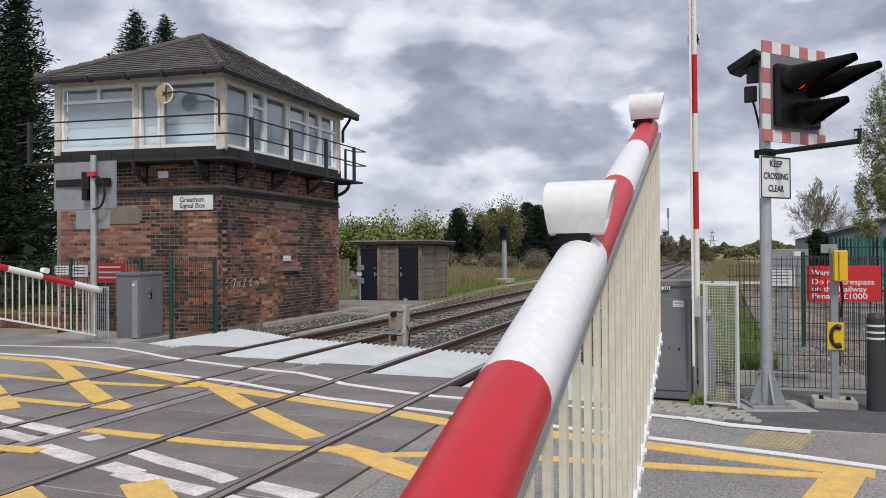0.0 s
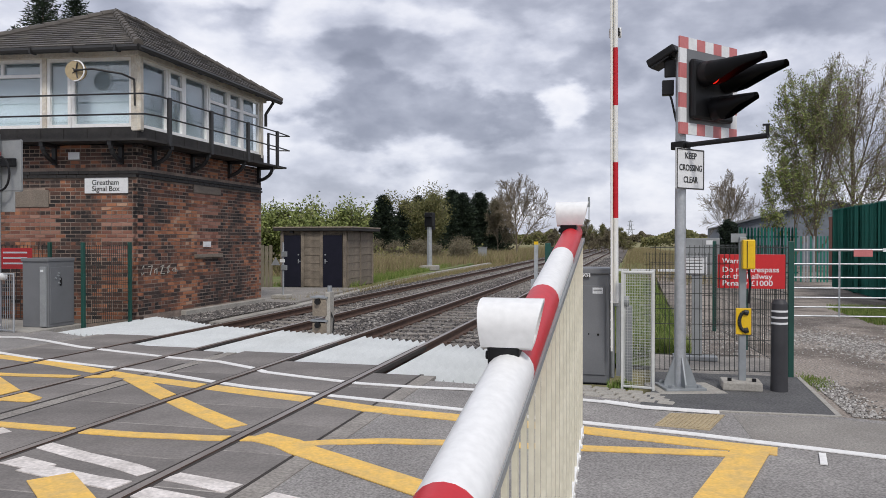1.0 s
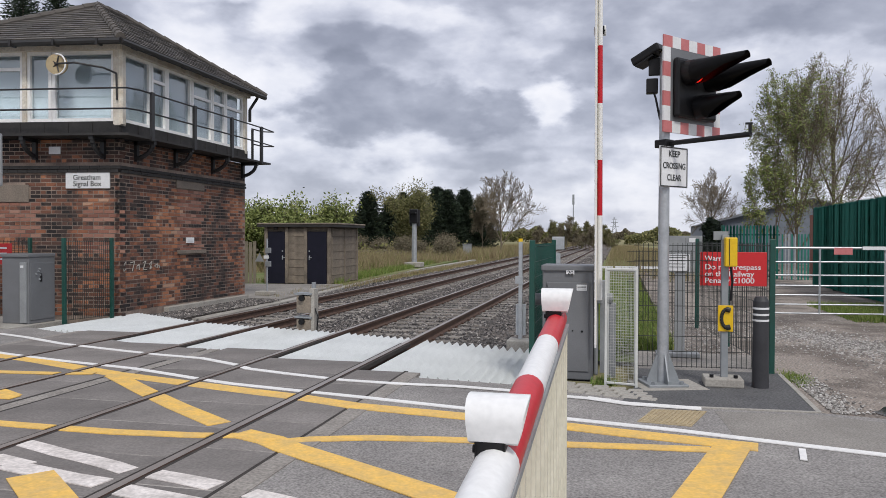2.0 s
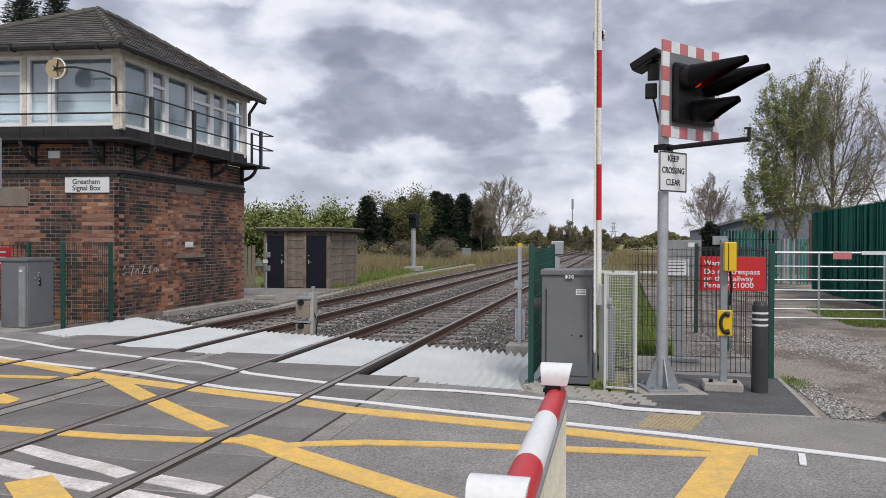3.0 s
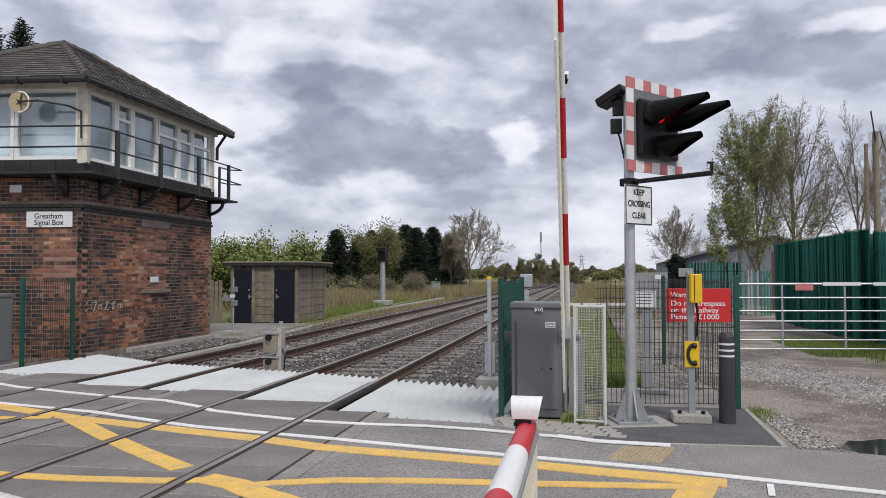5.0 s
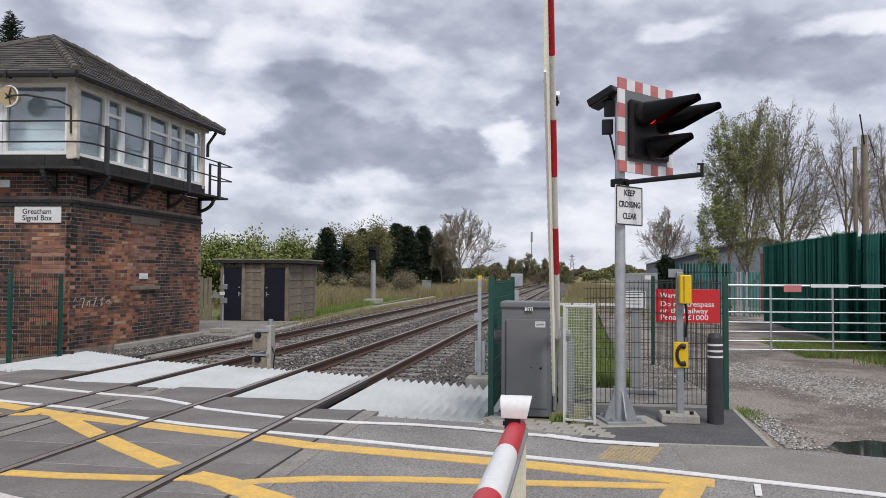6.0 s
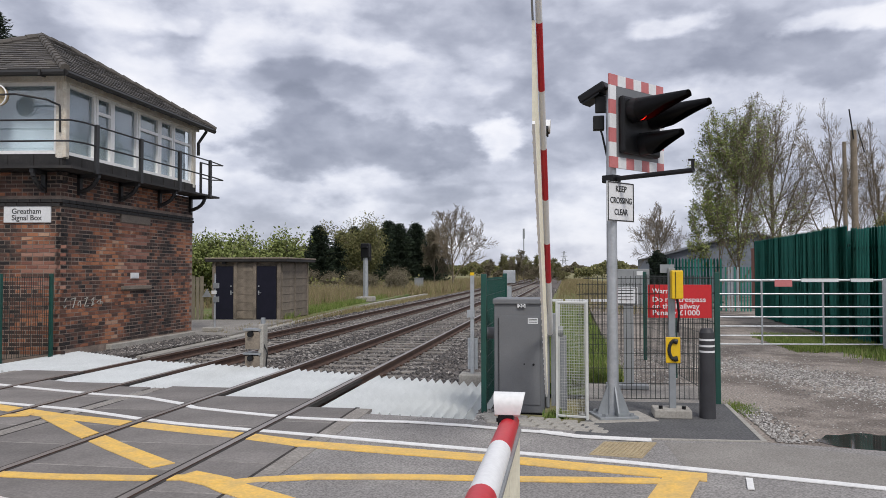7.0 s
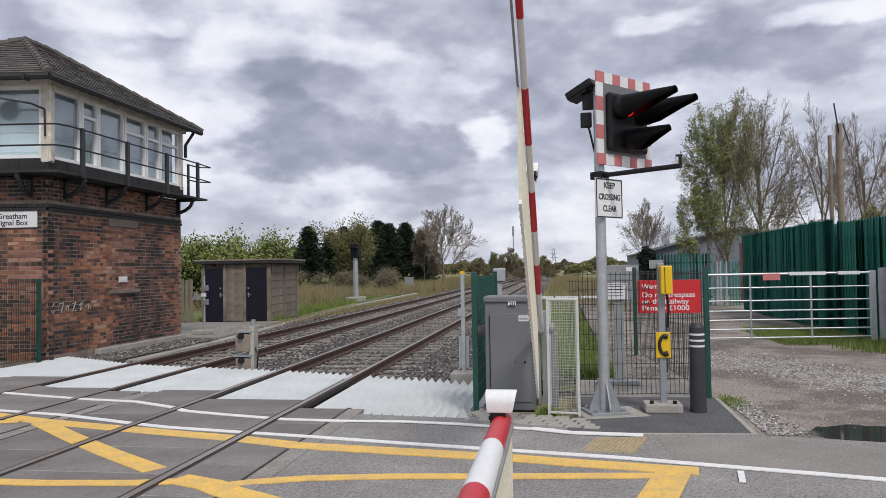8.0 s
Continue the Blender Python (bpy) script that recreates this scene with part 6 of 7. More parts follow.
shed = thing("industrial_shed", (6.7, 54.0, -0.1), "low industrial shed with blue-grey roof behind the yard", "shed")
sb = bmesh.new()
pts = [(0, 0), (0, 2.85), (6.0, 4.4), (12.0, 2.85), (12.0, 0)]
fr_ = [sb.verts.new((x, 0, z)) for x, z in pts]
bk_ = [sb.verts.new((x, 18, z)) for x, z in pts]
sb.faces.new(fr_)
sb.faces.new(bk_[::-1])
for i in range(5):
    sb.faces.new((fr_[i], fr_[(i + 1) % 5], bk_[(i + 1) % 5], bk_[i]))
part("body", sb, M["cladding"], shed)
rf = bmesh.new()
for (xa, za), (xb, zb) in (((-0.3, 2.82), (6.0, 4.5)), ((6.0, 4.5), (12.3, 2.82))):
    q = [rf.verts.new(v) for v in ((xa, -0.4, za), (xb, -0.4, zb), (xb, 18.4, zb), (xa, 18.4, za))]
    rf.faces.new(q)
bmesh.ops.solidify(rf, geom=rf.faces[:], thickness=0.08)
part("roof", rf, M["light_grey"], shed)
bh = thing("brick_store", (9.15, 35.5, -0.1), "small brick store behind the palisade", "brick building")
part("wall", box(bmesh.new(), (0, 0, 1.4), (1.2, 2.0, 2.9)), M["red_brick"], bh)
for x, y, h, r in ((11.83, 33.0, 7.55, 0.145), (11.53, 33.2, 7.1, 0.095)):
    up = thing("utility_pole", (x, y, 0), "weathered timber utility pole", "utility pole", "utility poles")
    part("pole", tube(bmesh.new(), (0, 0, 0), (0, 0, h), r, r * 0.8, 10), M["bark"], up, smooth=True)
    if h > 7.3:
        part("aerial", tube(bmesh.new(), (-0.04, -0.12, h - 0.4), (-0.2, -0.12, h + 0.85), 0.03, n=6), M["black_plastic"], up)
        part("stay", tube(bmesh.new(), (0.12, -0.1, h), (0.38, -0.1, h - 0.95), 0.02, n=6), M["black_plastic"], up)
        part("collar", tube(bmesh.new(), (0, 0, h - 4.6), (0, 0, h - 4.5), 0.17, n=12), M["black_plastic"], up)
mast = thing("phone_mast", (-16.8, 300, 0), "slim grey telephone mast far down the line", "mast")
part("pole", tube(bmesh.new(), (0, 0, 0), (0, 0, 16), 0.24, 0.18, 8), M["dull_galv"], mast)
part("antenna", tube(bmesh.new(), (0, 0, 15), (0, 0, 19), 0.45, 0.4, 8), M["dull_galv"], mast)
pyl = thing("pylon", (-2.3, 900, 0), "steel lattice pylon on the horizon", "pylon")
pb = bmesh.new()
for sx in (-1, 1):
    tube(pb, (3.5 * sx, 0, 0), (0.4 * sx, 0, 26), 0.35, n=4)
for z, w in ((15, 5), (20, 4), (24, 3)):
    tube(pb, (-w, 0, z), (w, 0, z), 0.3, n=4)
for k in range(4):
    z0, z1 = 5 * k, 5 * k + 5
    w0, w1 = 3.5 - 3.1 * z0 / 26, 3.5 - 3.1 * z1 / 26
    tube(pb, (-w0, 0, z0), (w1, 0, z1), 0.22, n=4)
    tube(pb, (w0, 0, z0), (-w1, 0, z1), 0.22, n=4)
part("lattice", pb, M["dull_galv"], pyl)


# ---- plants ----
def limbs(rng, height, spread, levels, verts, faces, twigs, base_r, start=0.25, fork=4, droop=0.0, least=0.008):
    """Tapered limbs as four-sided tubes; collects the twig ends."""
    def seg(p, q, r0, r1):
        d = (q - p).normalized()
        a = d.orthogonal().normalized()
        b = d.cross(a)
        k = len(verts)
        for c, r in ((p, r0), (q, r1)):
            for i in range(4):
                an = i * math.pi / 2
                verts.append(tuple(c + (a * math.cos(an) + b * math.sin(an)) * r))
        for i in range(4):
            j = (i + 1) % 4
            faces.append((k + i, k + j, k + 4 + j, k + 4 + i))

    def grow(p, d, length, r, level):
        n = 4 if level == 0 else 3
        for i in range(n):
            d2 = (d + Vector((rng.uniform(-1, 1), rng.uniform(-1, 1), rng.uniform(-0.3, 0.9 - droop))) * (0.08 if level == 0 else 0.22)).normalized()
            q = p + d2 * length / n
            r1 = r * (0.82 if level == 0 else 0.72)
            seg(p, q, max(r, least), max(r1, least))
            if level < levels and (level > 0 or i >= 1 or start < 0.2):
                for _ in range(fork if level < 2 else max(2, fork - 1)):
                    an = rng.uniform(0, 2 * math.pi)
                    out = Vector((math.cos(an), math.sin(an), rng.uniform(0.25, 1.0))).normalized()
                    dd = (d2 * 0.55 + out * spread).normalized()
                    grow(p.lerp(q, rng.uniform(0.3, 1)), dd, length * (rng.uniform(0.65, 1.0) if level == 0 else rng.uniform(0.42, 0.66)), r1 * 0.6, level + 1)
            if level >= levels - 1:
                twigs.append((q, d2))
            p, d, r = q, d2, r1

    grow(Vector((0, 0, -0.1)), Vector((0, 0, 1)), height, base_r, 0)


def leafing(rng, twigs, per, size, radius, verts, faces, share=1.0):
    for p, d in twigs:
        if rng.random() > share:
            continue
        for _ in range(per):
            c = p + Vector((rng.gauss(0, radius), rng.gauss(0, radius), rng.gauss(0, radius * 0.8)))
            a = Vector((rng.uniform(-1, 1), rng.uniform(-1, 1), rng.uniform(-1, 1))).normalized()
            b = a.orthogonal().normalized()
            s = size * rng.uniform(0.6, 1.4)
            k = len(verts)
            verts += [tuple(c - a * s), tuple(c + b * s * 0.5), tuple(c + a * s), tuple(c - b * s * 0.5)]
            faces.append((k, k + 1, k + 2, k + 3))


def tree(name, at, height, label, leaves=None, per=0, size=0.1, radius=0.3, seed=1, levels=3, spread=0.8, base_r=None, fork=4, group="trees", least=0.008, share=1.0):
    rng = random.Random(seed)
    t = thing(name, at, label, "tree", group)
    v, f, tw = [], [], []
    limbs(rng, height * 0.5, spread, levels, v, f, tw, base_r or height * 0.02, fork=fork, least=least)
    top = max(p[2] for p in v)
    k = height / top
    v = [(x * k, y * k, z * k) for x, y, z in v]
    raw("trunk", v, f, M["twig"] if not leaves else M["bark"], t)
    if leaves:
        lv, lf2 = [], []
        leafing(rng, [(p * k, d) for p, d in tw], per, size, radius, lv, lf2, share)
        raw("crown", lv, lf2, M[leaves], t)
    return t


def conifer(at, height, width, seed, label, blunt=0.75):
    rng = random.Random(seed)
    t = thing("conifer_tree", at, label, "tree", "conifers")
    part("trunk", tube(bmesh.new(), (0, 0, -0.1), (0, 0, height * 0.97), height * 0.02, 0.02, 8), M["bark"], t)
    v, f = [], []
    n = int(height * (46 if blunt > 0.6 else 75))
    for i in range(n):
        k = (i / n) ** 0.9
        z = height * (0.03 + 0.95 * k)
        an = i * 2.39996 + rng.uniform(-0.4, 0.4)
        reach = width * (1 - k) ** blunt * rng.uniform(0.6, 1.15) + 0.12
        tip = Vector((math.cos(an) * reach, math.sin(an) * reach, z + reach * rng.uniform(-0.05, 0.35)))
        root = Vector((0, 0, z))
        m = max(5, int(reach * 22))
        for j in range(m):
            c = root.lerp(tip, (j + rng.random()) / m) + Vector((rng.gauss(0, 0.1), rng.gauss(0, 0.1), rng.gauss(0, 0.1)))
            a = ((tip - root).normalized() + Vector((rng.uniform(-1, 1), rng.uniform(-1, 1), rng.uniform(-0.6, 0.8))) * 0.8).normalized()
            b = a.orthogonal().normalized()
            b = (b * math.cos(j) + a.cross(b) * math.sin(j))
            s = rng.uniform(0.08, 0.20) * (1.0 if blunt > 0.6 else 1.4)
            q = len(v)
            v += [tuple(c - a * s), tuple(c + b * s * 0.22), tuple(c + a * s), tuple(c - b * s * 0.22)]
            f.append((q, q + 1, q + 2, q + 3))
    raw("crown", v, f, M["conifer"], t)


for i, (x, y, h, w) in enumerate(((-27.5, 20.5, 19, 3.9), (-26.8, 22.5, 13.6, 3.2), (-33, 20, 21, 4.0), (-31.5, 26, 13, 3.2), (-33.2, 36.0, 17.3, 4.6), (-30.6, 35.6, 16.5, 4.2), (-35.6, 36.5, 15.0, 3.8))):
    conifer((x, y, -0.3), h, w, 40 + i, "tall dark green conifer behind the signal box")
for i, (x, y, h, w) in enumerate(((-31.6, 92, 8.0, 2.7), (-29.4, 95, 7.2, 2.7), (-27.4, 94, 8.0, 2.5), (-22.6, 93, 8.6, 2.7), (-20.6, 90, 8.0, 2.7), (-18.8, 92, 8.2, 2.6), (-16.9, 93, 6.4, 2.3), (-25.2, 96, 6.2, 2.6))):
    conifer((x, y, -0.3), h, w, 60 + i, "dark conifer far behind the line", 0.5)
for i, (x, y, h) in enumerate(((-19.5, 37, 4.0), (-17.2, 36, 4.3), (-15.3, 37.5, 3.9), (-14.6, 36.5, 4.1), (-21.5, 38, 3.7), (-16.2, 35, 3.3))):
    tree("leafy_bush", (x, y, -0.3), h, "light green leafy bush behind the hut", "spring", 5, 0.085, 0.28, 80 + i, 3, 0.8, fork=3, group="bushes")
for i, (x, y, h) in enumerate(((-20.7, 75, 8.0), (-21.6, 77, 5.4))):
    tree("budding_tree", (x, y, -0.3), h, "olive green budding tree beside the line", "olive", 7, 0.11, 0.36, 100 + i, 3, 0.72, fork=3, group="budding trees")
for i, (x, y, h) in enumerate(((-26, 72, 2.2), (-23, 70, 1.7), (-19, 66, 2.0), (-13.9, 60, 1.8), (-17, 62, 1.6), (-15.5, 68, 2.3))):
    tree("hedge_bush", (x, y, -0.3), h, "low brown twiggy undergrowth on the field", "brownbush", 4, 0.06, 0.3, 210 + i, 3, 1.0, fork=3, least=0.014, group="hedge bushes")
def crown_tree(name, at, height, width, label, seed, leaves="", per=2, size=0.08, share=1.0, lean=0.0, stems=6, side=3, low=0.18, least=0.009, group="trees", wood="twig"):
    """A tree of arching limbs, branches and fine twigs, fitted to a height and a crown width; lean sets which side is in leaf."""
    rng = random.Random(seed)
    t = thing(name, at, label, "tree", group)
    verts, faces, wood_faces, tips = [], [], [], []

    def seg(p, q, r0, r1, faces):
        d = q - p
        a = d.orthogonal().normalized()
        b = d.cross(a).normalized()
        k = len(verts)
        for c, r in ((p, r0), (q, r1)):
            for i in range(3):
                an = i * 2.0944
                verts.append((c + (a * math.cos(an) + b * math.sin(an)) * r, r))
        for i in range(3):
            j = (i + 1) % 3
            faces.append((k + i, k + j, k + 3 + j, k + 3 + i))

    def shoot(p, d, length, r, level):
        n = (6, 4, 3, 2)[level]
        for i in range(n):
            d = (d + Vector((rng.gauss(0, 1), rng.gauss(0, 1), rng.gauss(0.14, 0.7))) * (0.07, 0.08, 0.09, 0.09)[level]).normalized()
            q = p + d * length / n
            r1 = max(least, r * (0.84, 0.75, 0.7, 0.7)[level])
            seg(p, q, r, r1, wood_faces if level == 0 else faces)
            if level < 3 and (level or i):
                for _ in range((side, 2, 2)[level]):
                    o = d.orthogonal().normalized()
                    an = rng.uniform(0, 6.283)
                    o = o * math.cos(an) + d.cross(o) * math.sin(an)
                    dd = (d + o * rng.uniform(0.5, 0.95)).normalized()
                    k = 1.0 - 0.5 * i / n
                    shoot(p.lerp(q, rng.random()), dd, length * k * rng.uniform(0.40, 0.68), max(r1 * 0.5, least), level + 1)
            elif level == 3:
                tips.append(q)
            p, r = q, r1

    foot = height * low
    leader = Vector((rng.uniform(-0.03, 0.03) * height, rng.uniform(-0.03, 0.03) * height, height * 0.62))
    seg(Vector((0, 0, -0.2)), Vector((0, 0, foot)), height * 0.022, height * 0.018, wood_faces)
    seg(Vector((0, 0, foot)), leader, height * 0.018, height * 0.008, wood_faces)
    for i in range(stems):
        k = i / stems
        an = 2.4 * i + rng.uniform(-0.4, 0.4)
        out = 1.15 - 0.85 * k
        shoot(Vector((0, 0, foot)).lerp(leader, 0.9 * k), Vector((math.cos(an) * out, math.sin(an) * out, 1)).normalized(), height * (0.62 - 0.26 * k) * rng.uniform(0.88, 1.1), height * 0.010, 0)
    top = sorted(p.z for p, _ in verts)[int(len(verts) * 0.992)]
    wide = sorted(abs(p.x) for p, _ in verts)[int(len(verts) * 0.985)]
    kx, kz = width / 2 / wide, height / top
    for nm, fs in (("trunk", wood_faces), ("branchwork", faces)):
        used = sorted({i for f in fs for i in f})
        at_ = {i: k for k, i in enumerate(used)}
        raw(nm, [(verts[i][0].x * kx, verts[i][0].y * kx, verts[i][0].z * kz) for i in used], [tuple(at_[i] for i in f) for f in fs], M[wood], t, kind="stuff" if nm == "branchwork" else "")
    if leaves:
        lv, lf2 = [], []
        near = [(Vector((p.x * kx, p.y * kx, p.z * kz)), Vector((0, 0, 1))) for p in tips]
        near = [n for n in near if rng.random() < share * (1 + lean * n[0].x / (width / 2)) - 0.6 * max(0.0, n[0].z / height - 0.72) * (1 if lean else 0)]
        leafing(rng, near, per, size, 0.10, lv, lf2)
        raw("crown", lv, lf2, M[leaves], t)
    return t


crown_tree("bare_tree", (-12.2, 80, -0.3), 8.8, 6.8, "bare spreading tree beside the line", 121, stems=9, side=2, least=0.015, low=0.12, group="bare trees")
crown_tree("bare_tree", (-15.0, 84, -0.3), 6.6, 3.6, "bare twiggy tree beside the line", 122, "brownbush", 2, 0.07, 0.8, stems=5, least=0.014, group="bare trees")
for i in range(9):
    crown_tree("hedge_bush", (-11.4 + 1.25 * i + (i % 2) * 0.4, 112 + 4 * (i % 3), -0.3), 4.6 - 0.3 * abs(i - 3) + 0.5 * (i % 2), 3.6, "brown twiggy hedge far along the line", 140 + i, "olive" if i % 3 else "brownbush", 3, 0.06, 0.6, stems=4, side=2, low=0.04, least=0.014, group="hedge bushes")
crown_tree("bare_tree", (7.3, 62, -0.3), 7.3, 4.8, "small bare tree behind the yard", 151, low=0.2, stems=8, side=2, least=0.011, group="bare trees")
crown_tree("leafing_tree", (9.9, 45, -0.3), 11.6, 6.6, "tall tree with fresh spring leaves behind the palisade", 160, "spring", 3, 0.07, 0.42, -0.9, stems=9, low=0.1, wood="bark")
crown_tree("leafing_tree", (8.5, 43.5, -0.3), 6.6, 3.6, "young tree with fresh leaves behind the palisade", 161, "spring", 3, 0.07, 0.35, -0.5, stems=5, side=2, low=0.15, wood="bark")
crown_tree("leafing_tree", (12.1, 46, -0.3), 12.1, 6.2, "tall tree with bare top and few leaves behind the palisade", 162, "olive", 2, 0.05, 0.25, -0.6, stems=9, side=2, low=0.15)
for i, (x, y, h, w) in enumerate(((15.1, 45, 11.4, 5.2), (17.7, 46, 10.6, 5.6), (20.9, 46, 10.0, 6.0))):
    crown_tree("bare_tree", (x, y, -0.3), h, w, "tall bare tree behind the palisade", 170 + i, stems=7, side=2, low=0.15, group="bare trees")
for i in range(6):
    crown_tree("hedge_bush", (11.6 + 2.3 * i, 41.5 + (i % 2), -0.3), 3.6 + 0.6 * (i % 3), 3.2, "budding bush behind the palisade", 190 + i, "olive", 2, 0.07, 0.8, stems=4, side=2, low=0.05, group="hedge bushes")
crown_tree("hedge_bush", (6.1, 51, -0.3), 3.0, 1.8, "dark green bush beside the shed", 201, "conifer", 8, 0.10, 1.0, stems=5, side=2, low=0.05, group="hedge bushes")


def far_wood(name, x0, x1, y, h, leaves, seed, label):
    rng = random.Random(seed)
    v, f = [], []
    n = int(abs(x1 - x0) * h * 14)
    for _ in range(n):
        x = rng.uniform(x0, x1)
        top = h * (0.55 + 0.45 * noise.noise((x / (h * 1.2), seed, 0)) + 0.25 * noise.noise((x / (h * 0.4), seed, 5)))
        c = Vector((x, y + rng.uniform(-h, h), max(0, top) * rng.random() ** 0.5 - 0.3))
        a = Vector((rng.uniform(-1, 1), rng.uniform(-1, 1), rng.uniform(-1, 1))).normalized()
        b = a.orthogonal().normalized()
        s = h * 0.045 * rng.uniform(0.6, 1.5)
        k = len(v)
        v += [tuple(c - a * s), tuple(c + b * s), tuple(c + a * s), tuple(c - b * s)]
        f.append((k, k + 1, k + 2, k + 3))
    tagged(raw(name, v, f, M[leaves]), label, "woodland", kind="stuff")


far_wood("far_hedge", 2.5, 62, 230, 7.5, "olive", 301, "dull green hedges on the low rise beyond the track")
far_wood("far_hedge", -60, -6, 330, 9, "olive", 302, "far hedge line on the horizon")
far_wood("far_hedge", -120, 160, 700, 13, "brownbush", 303, "distant trees along the horizon")
far_wood("far_hedge", -75, -30, 105, 8, "olive", 304, "trees behind the field")
far_wood("hedge_row", -36, -16.5, 18.5, 3.4, "conifer", 306, "dark clipped hedge behind the mesh fence")
far_wood("undergrowth", -27, -13.5, 58, 1.7, "brownbush", 307, "low brown brambles on the field beside the line")
far_wood("undergrowth", -30, -14.5, 70, 2.6, "olive", 308, "olive undergrowth below the trees")
far_wood("far_hedge", -7.5, -4.5, 190, 6, "olive", 305, "green bush beside the distant track")


def grass(name, n, where, h, material, seed, label):
    rng = random.Random(seed)
    v, f = [], []
    for _ in range(n):
        x, y, z = where(rng)
        for _b in range(3):
            a = rng.uniform(0, 2 * math.pi)
            hh, w = h * rng.uniform(0.5, 1.4), 0.006 + h * 0.02
            lean = Vector((rng.gauss(0, 0.3), rng.gauss(0, 0.3), 1)) * hh
            dx, dy = math.cos(a) * w, math.sin(a) * w
            k = len(v)
            ox, oy = x + rng.gauss(0, 0.03), y + rng.gauss(0, 0.03)
            v += [(ox - dx, oy - dy, z), (ox + dx, oy + dy, z), (ox + lean.x, oy + lean.y, z + lean.z)]
            f.append((k, k + 1, k + 2))
    tagged(raw(name, v, f, M[material]), label, "grass", kind="stuff")


grass("grass", 9000, lambda r: (r.uniform(-0.8, 0.85), 11.9 + 26 * r.random() ** 1.8, -0.07), 0.20, "blade", 1, "green grass beside the track")
grass("grass", 260, lambda r: (r.gauss(2.15, 0.07), r.gauss(9.75, 0.22), -0.04), 0.05, "blade", 2, "low weeds at the fence foot")
grass("grass", 5000, lambda r: (r.uniform(4.8, 7.2), 16.9 + r.random() * 4 - 0.3 * r.random(), -0.04), 0.12, "blade", 3, "green grass under the gate")
grass("grass", 1600, lambda r: (5.9 + r.gauss(0.9, 0.5), r.gauss(15.9, 0.4), -0.04), 0.16, "blade", 4, "green grass clump beside the gate post")
grass("grass", 9000, lambda r: (lambda y: (-10.4 - (y - 26) * 0.08 - 3.5 * r.random() ** 1.5, y, -0.13))(26.6 + 24 * r.random()), 0.24, "blade", 5, "green grass on the bank beside the line")
grass("grass", 26000, lambda r: (lambda y: (-11.8 - (y - 30) * 0.02 - 22 * r.random(), y, -0.3))(34 + 60 * r.random()), 0.75, "straw", 6, "tall dry grass and brambles beside the line")
grass("grass", 9000, lambda r: (lambda y: (-9.8 - 9 * r.random() ** 1.6, y, -0.3))(60 + 160 * r.random()), 0.9, "straw", 10, "brown brush along the distant line")
grass("grass", 5000, lambda r: (r.uniform(-0.6, 4.5), 30 + 130 * r.random(), -0.3), 0.6, "straw", 18, "dry grass along the distant line")
grass("grass", 7000, lambda r: (r.uniform(1.2, 7), r.uniform(38, 120), -0.3), 0.55, "straw", 7, "dry grass beyond the yard")
grass("grass", 90, lambda r: (r.gauss(-0.12, 0.06), r.gauss(8.8, 0.06), -0.02), 0.09, "blade", 8, "weeds at the barrier foot")
grass("grass", 5000, lambda r: (-10.6 + r.uniform(0.1, 1.1), r.uniform(20, 130), -0.19), 0.16, "straw", 9, "dry grass at the ballast edge")


# ---- loose stone ----
def stones_over(name, n, where, size, material, seed, label, squash=0.7):
    rng = random.Random(seed)
    v, f = [], []
    for _ in range(n):
        x, y, z = where(rng)
        s = size * rng.uniform(0.6, 1.5)
        rot = Euler((rng.uniform(0, 6), rng.uniform(0, 6), rng.uniform(0, 6))).to_matrix()
        k = len(v)
        for p in ((1, 0, 0), (-1, 0, 0), (0, 1, 0), (0, -1, 0), (0, 0, 1), (0, 0, -1)):
            q = rot @ (Vector(p) * s * rng.uniform(0.6, 1.1))
            v.append((x + q.x, y + q.y, z + q.z * squash))
        f += [(k, k + 2, k + 4), (k + 2, k + 1, k + 4), (k + 1, k + 3, k + 4), (k + 3, k, k + 4), (k + 2, k, k + 5), (k + 1, k + 2, k + 5), (k + 3, k + 1, k + 5), (k, k + 3, k + 5)]
    tagged(raw(name, v, f, M[material]), label, "stones", kind="stuff")


stones_over("ballast_stones", 30000, lambda r: (lambda y: (r.uniform(-9.6, -0.95), y, -0.185 + 0.02 * r.random()))(11.3 + 24 * r.random() ** 1.5), 0.034, "stone", 11, "sharp grey and brown ballast stones")
stones_over("ballast_stones", 9000, lambda r: (r.uniform(-9.6, -0.9), 35 + 50 * r.random(), -0.18), 0.055, "stone", 12, "grey and brown ballast further along")
stones_over("ballast_stones", 2600, lambda r: (r.uniform(-10.38, -9.25), 14.2 + 5.3 * r.random(), -0.095), 0.034, "stone", 19, "ballast stones along the foot of the signal box")
stones_over("gravel", 6000, lambda r: (lambda y: (2.0 + 4.4 * r.random() + 0.25 * (y - 9) * 0.2, y, -0.03))(8.3 + 11 * r.random()), 0.010, "gravel", 13, "loose small gravel over the yard")
stones_over("gravel", 5200, lambda r: (lambda k: (2.9 + 2.0 * (1 - k) + r.gauss(0, 0.5), 10.4 + 4.6 * k + r.gauss(0, 0.5), -0.028))(r.random()), 0.020, "gravel", 14, "patch of pale crushed stone in the yard")
stones_over("gravel", 900, lambda r: (2.08 + abs(r.gauss(0, 0.16)), r.uniform(7.9, 9.9), -0.02), 0.018, "gravel", 15, "stones along the footway edge")
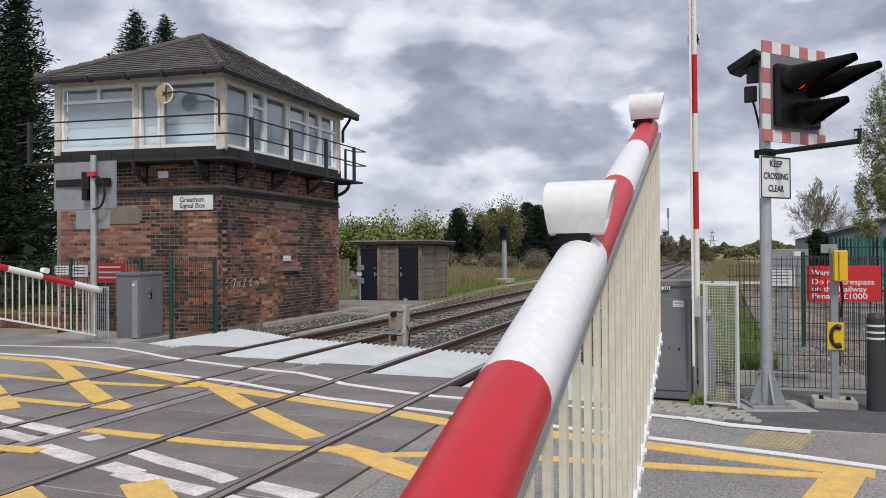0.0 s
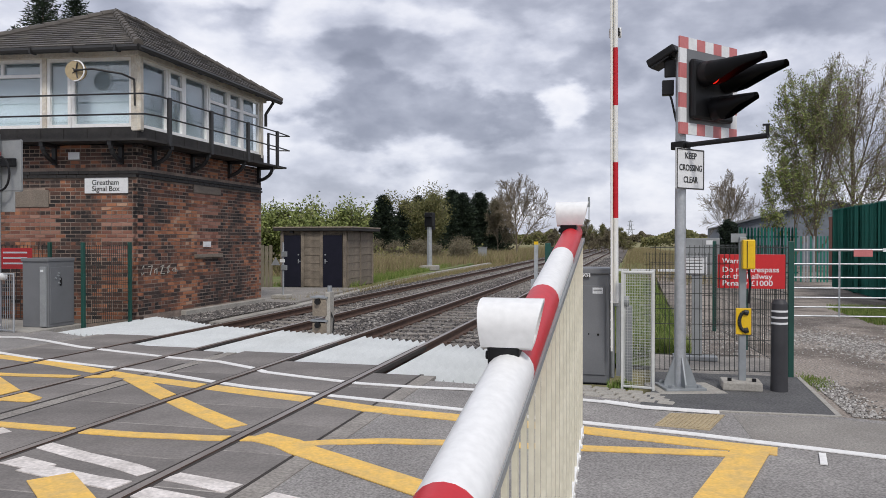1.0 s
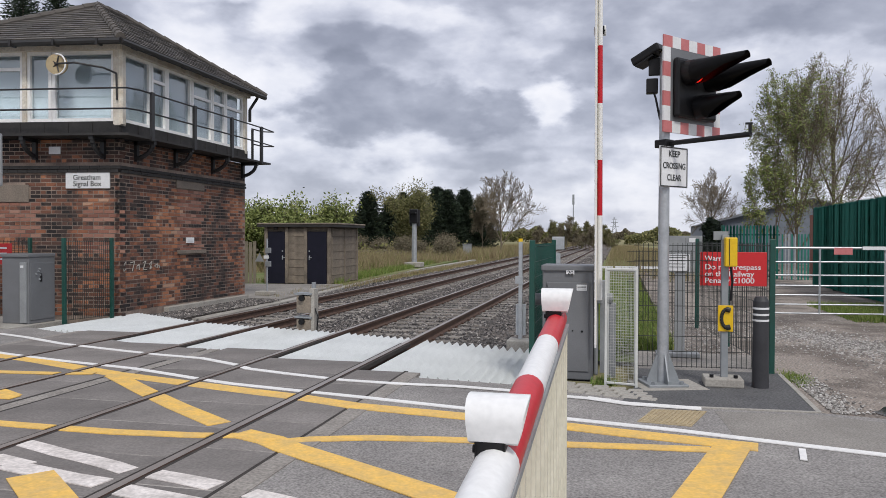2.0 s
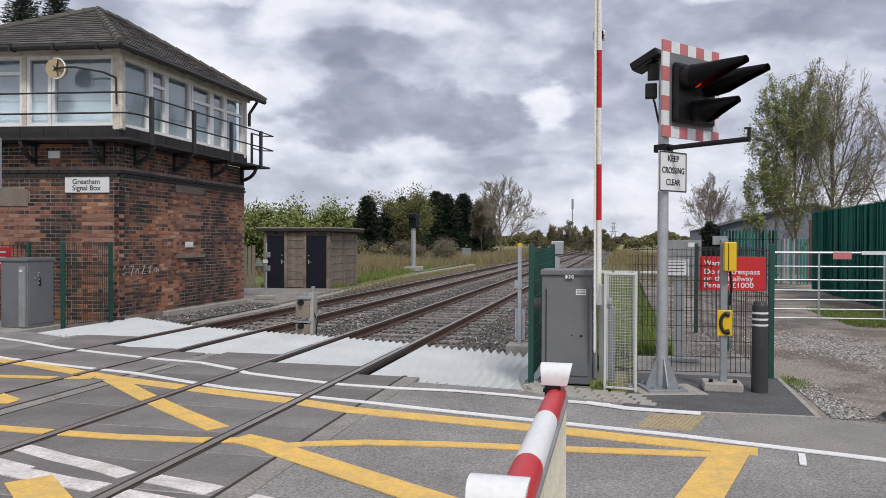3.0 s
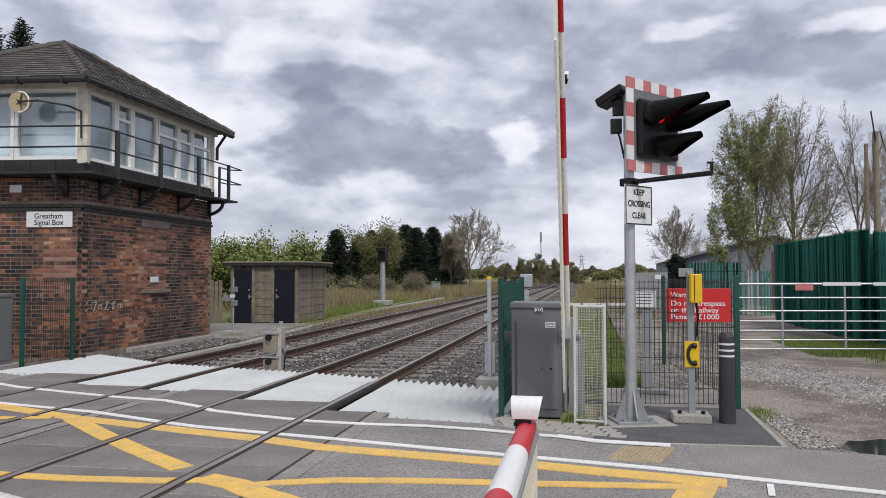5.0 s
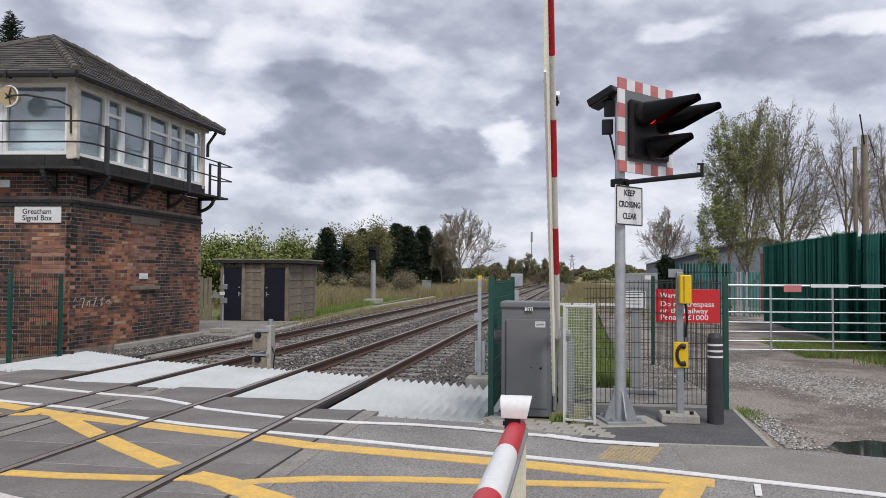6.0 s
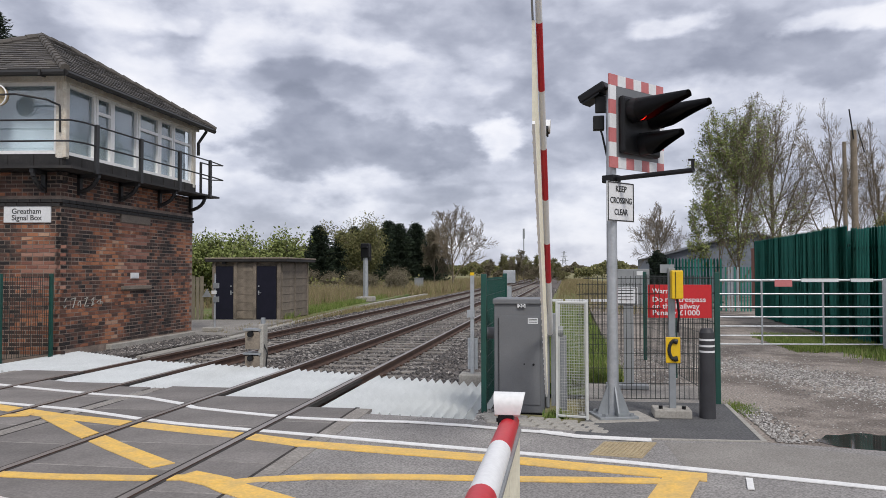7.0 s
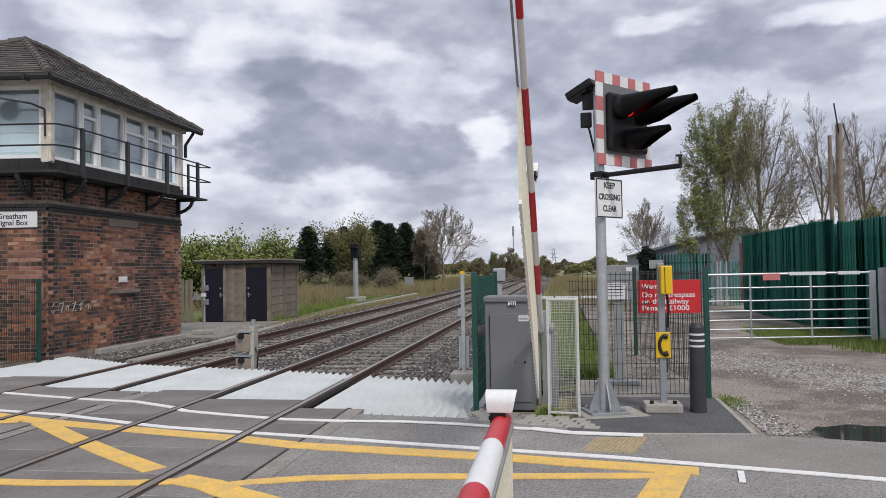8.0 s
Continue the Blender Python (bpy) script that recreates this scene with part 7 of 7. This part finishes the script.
stones_over("gravel", 1500, lambda r: (r.uniform(0.95, 1.95), r.uniform(11.6, 17), -0.03), 0.016, "gravel", 16, "stones behind the mesh fence")
stones_over("gravel", 500, lambda r: (r.uniform(-1.05, -0.8), r.uniform(8.3, 9.2), -0.02), 0.028, "gravel", 17, "stones at the end of the guard panels")

# puddle in the yard
pud = bmesh.new()
ring = []
for i in range(40):
    a = 2 * math.pi * i / 40
    rr = 1 + 0.38 * noise.noise((math.cos(a) * 2.1, math.sin(a) * 2.1, 4)) + 0.12 * noise.noise((math.cos(a) * 7, math.sin(a) * 7, 2))
    ring.append((3.12 + 0.60 * rr * math.cos(a), 8.02 + 0.46 * rr * math.sin(a)))
slab(pud, ring, -0.1, -0.0245)
tagged(part("puddle", pud, M["water"]), "shallow muddy puddle in the yard", "puddle", kind="structure")

# stone setts at the cabinet foot
setts = tagged(new("sett_paving"), "uneven grey stone setts at the cabinet foot", "paving", kind="structure")
me = finish(box(bmesh.new(), (0, 0, 0), (0.17, 0.13, 0.08), bev=0.015), "sett", M["concrete"])
for i in range(7):
    for j in range(4):
        x, y = -0.92 + 0.19 * i + 0.04 * j, 8.78 - 0.145 * j - 0.055 * i
        piece("sett", me, pose(x, y, -0.03 + random.uniform(-0.008, 0.01), random.uniform(-3, 3), random.uniform(-3, 3), -12 + random.uniform(-4, 4)), setts)


# ---- what moves ----
def motions():
    drive(NEAR, [(0.0, 17.65), (0.5, 13.2), (1.0, 10.4), (1.5, 7.6), (2.0, 4.6), (2.5, 1.4), (2.8, 0.25), (3.0, 0.0), (8.0, 0.0)])
    drive(FAR, [(0.0, 84.0), (3.0, 83.6), (3.5, 82.2), (4.0, 71.5), (4.5, 64.6), (5.0, 58.6), (5.75, 51.2), (6.5, 43.8), (7.0, 38.7), (7.5, 33.7), (8.0, 28.6)])
    drive(LEFT, [(0.0, 14.5), (0.5, 10.6), (1.0, 7.4), (1.5, 4.4), (2.0, 1.6), (2.4, 0.2), (2.8, 0.0), (8.0, 0.0)])


motions()
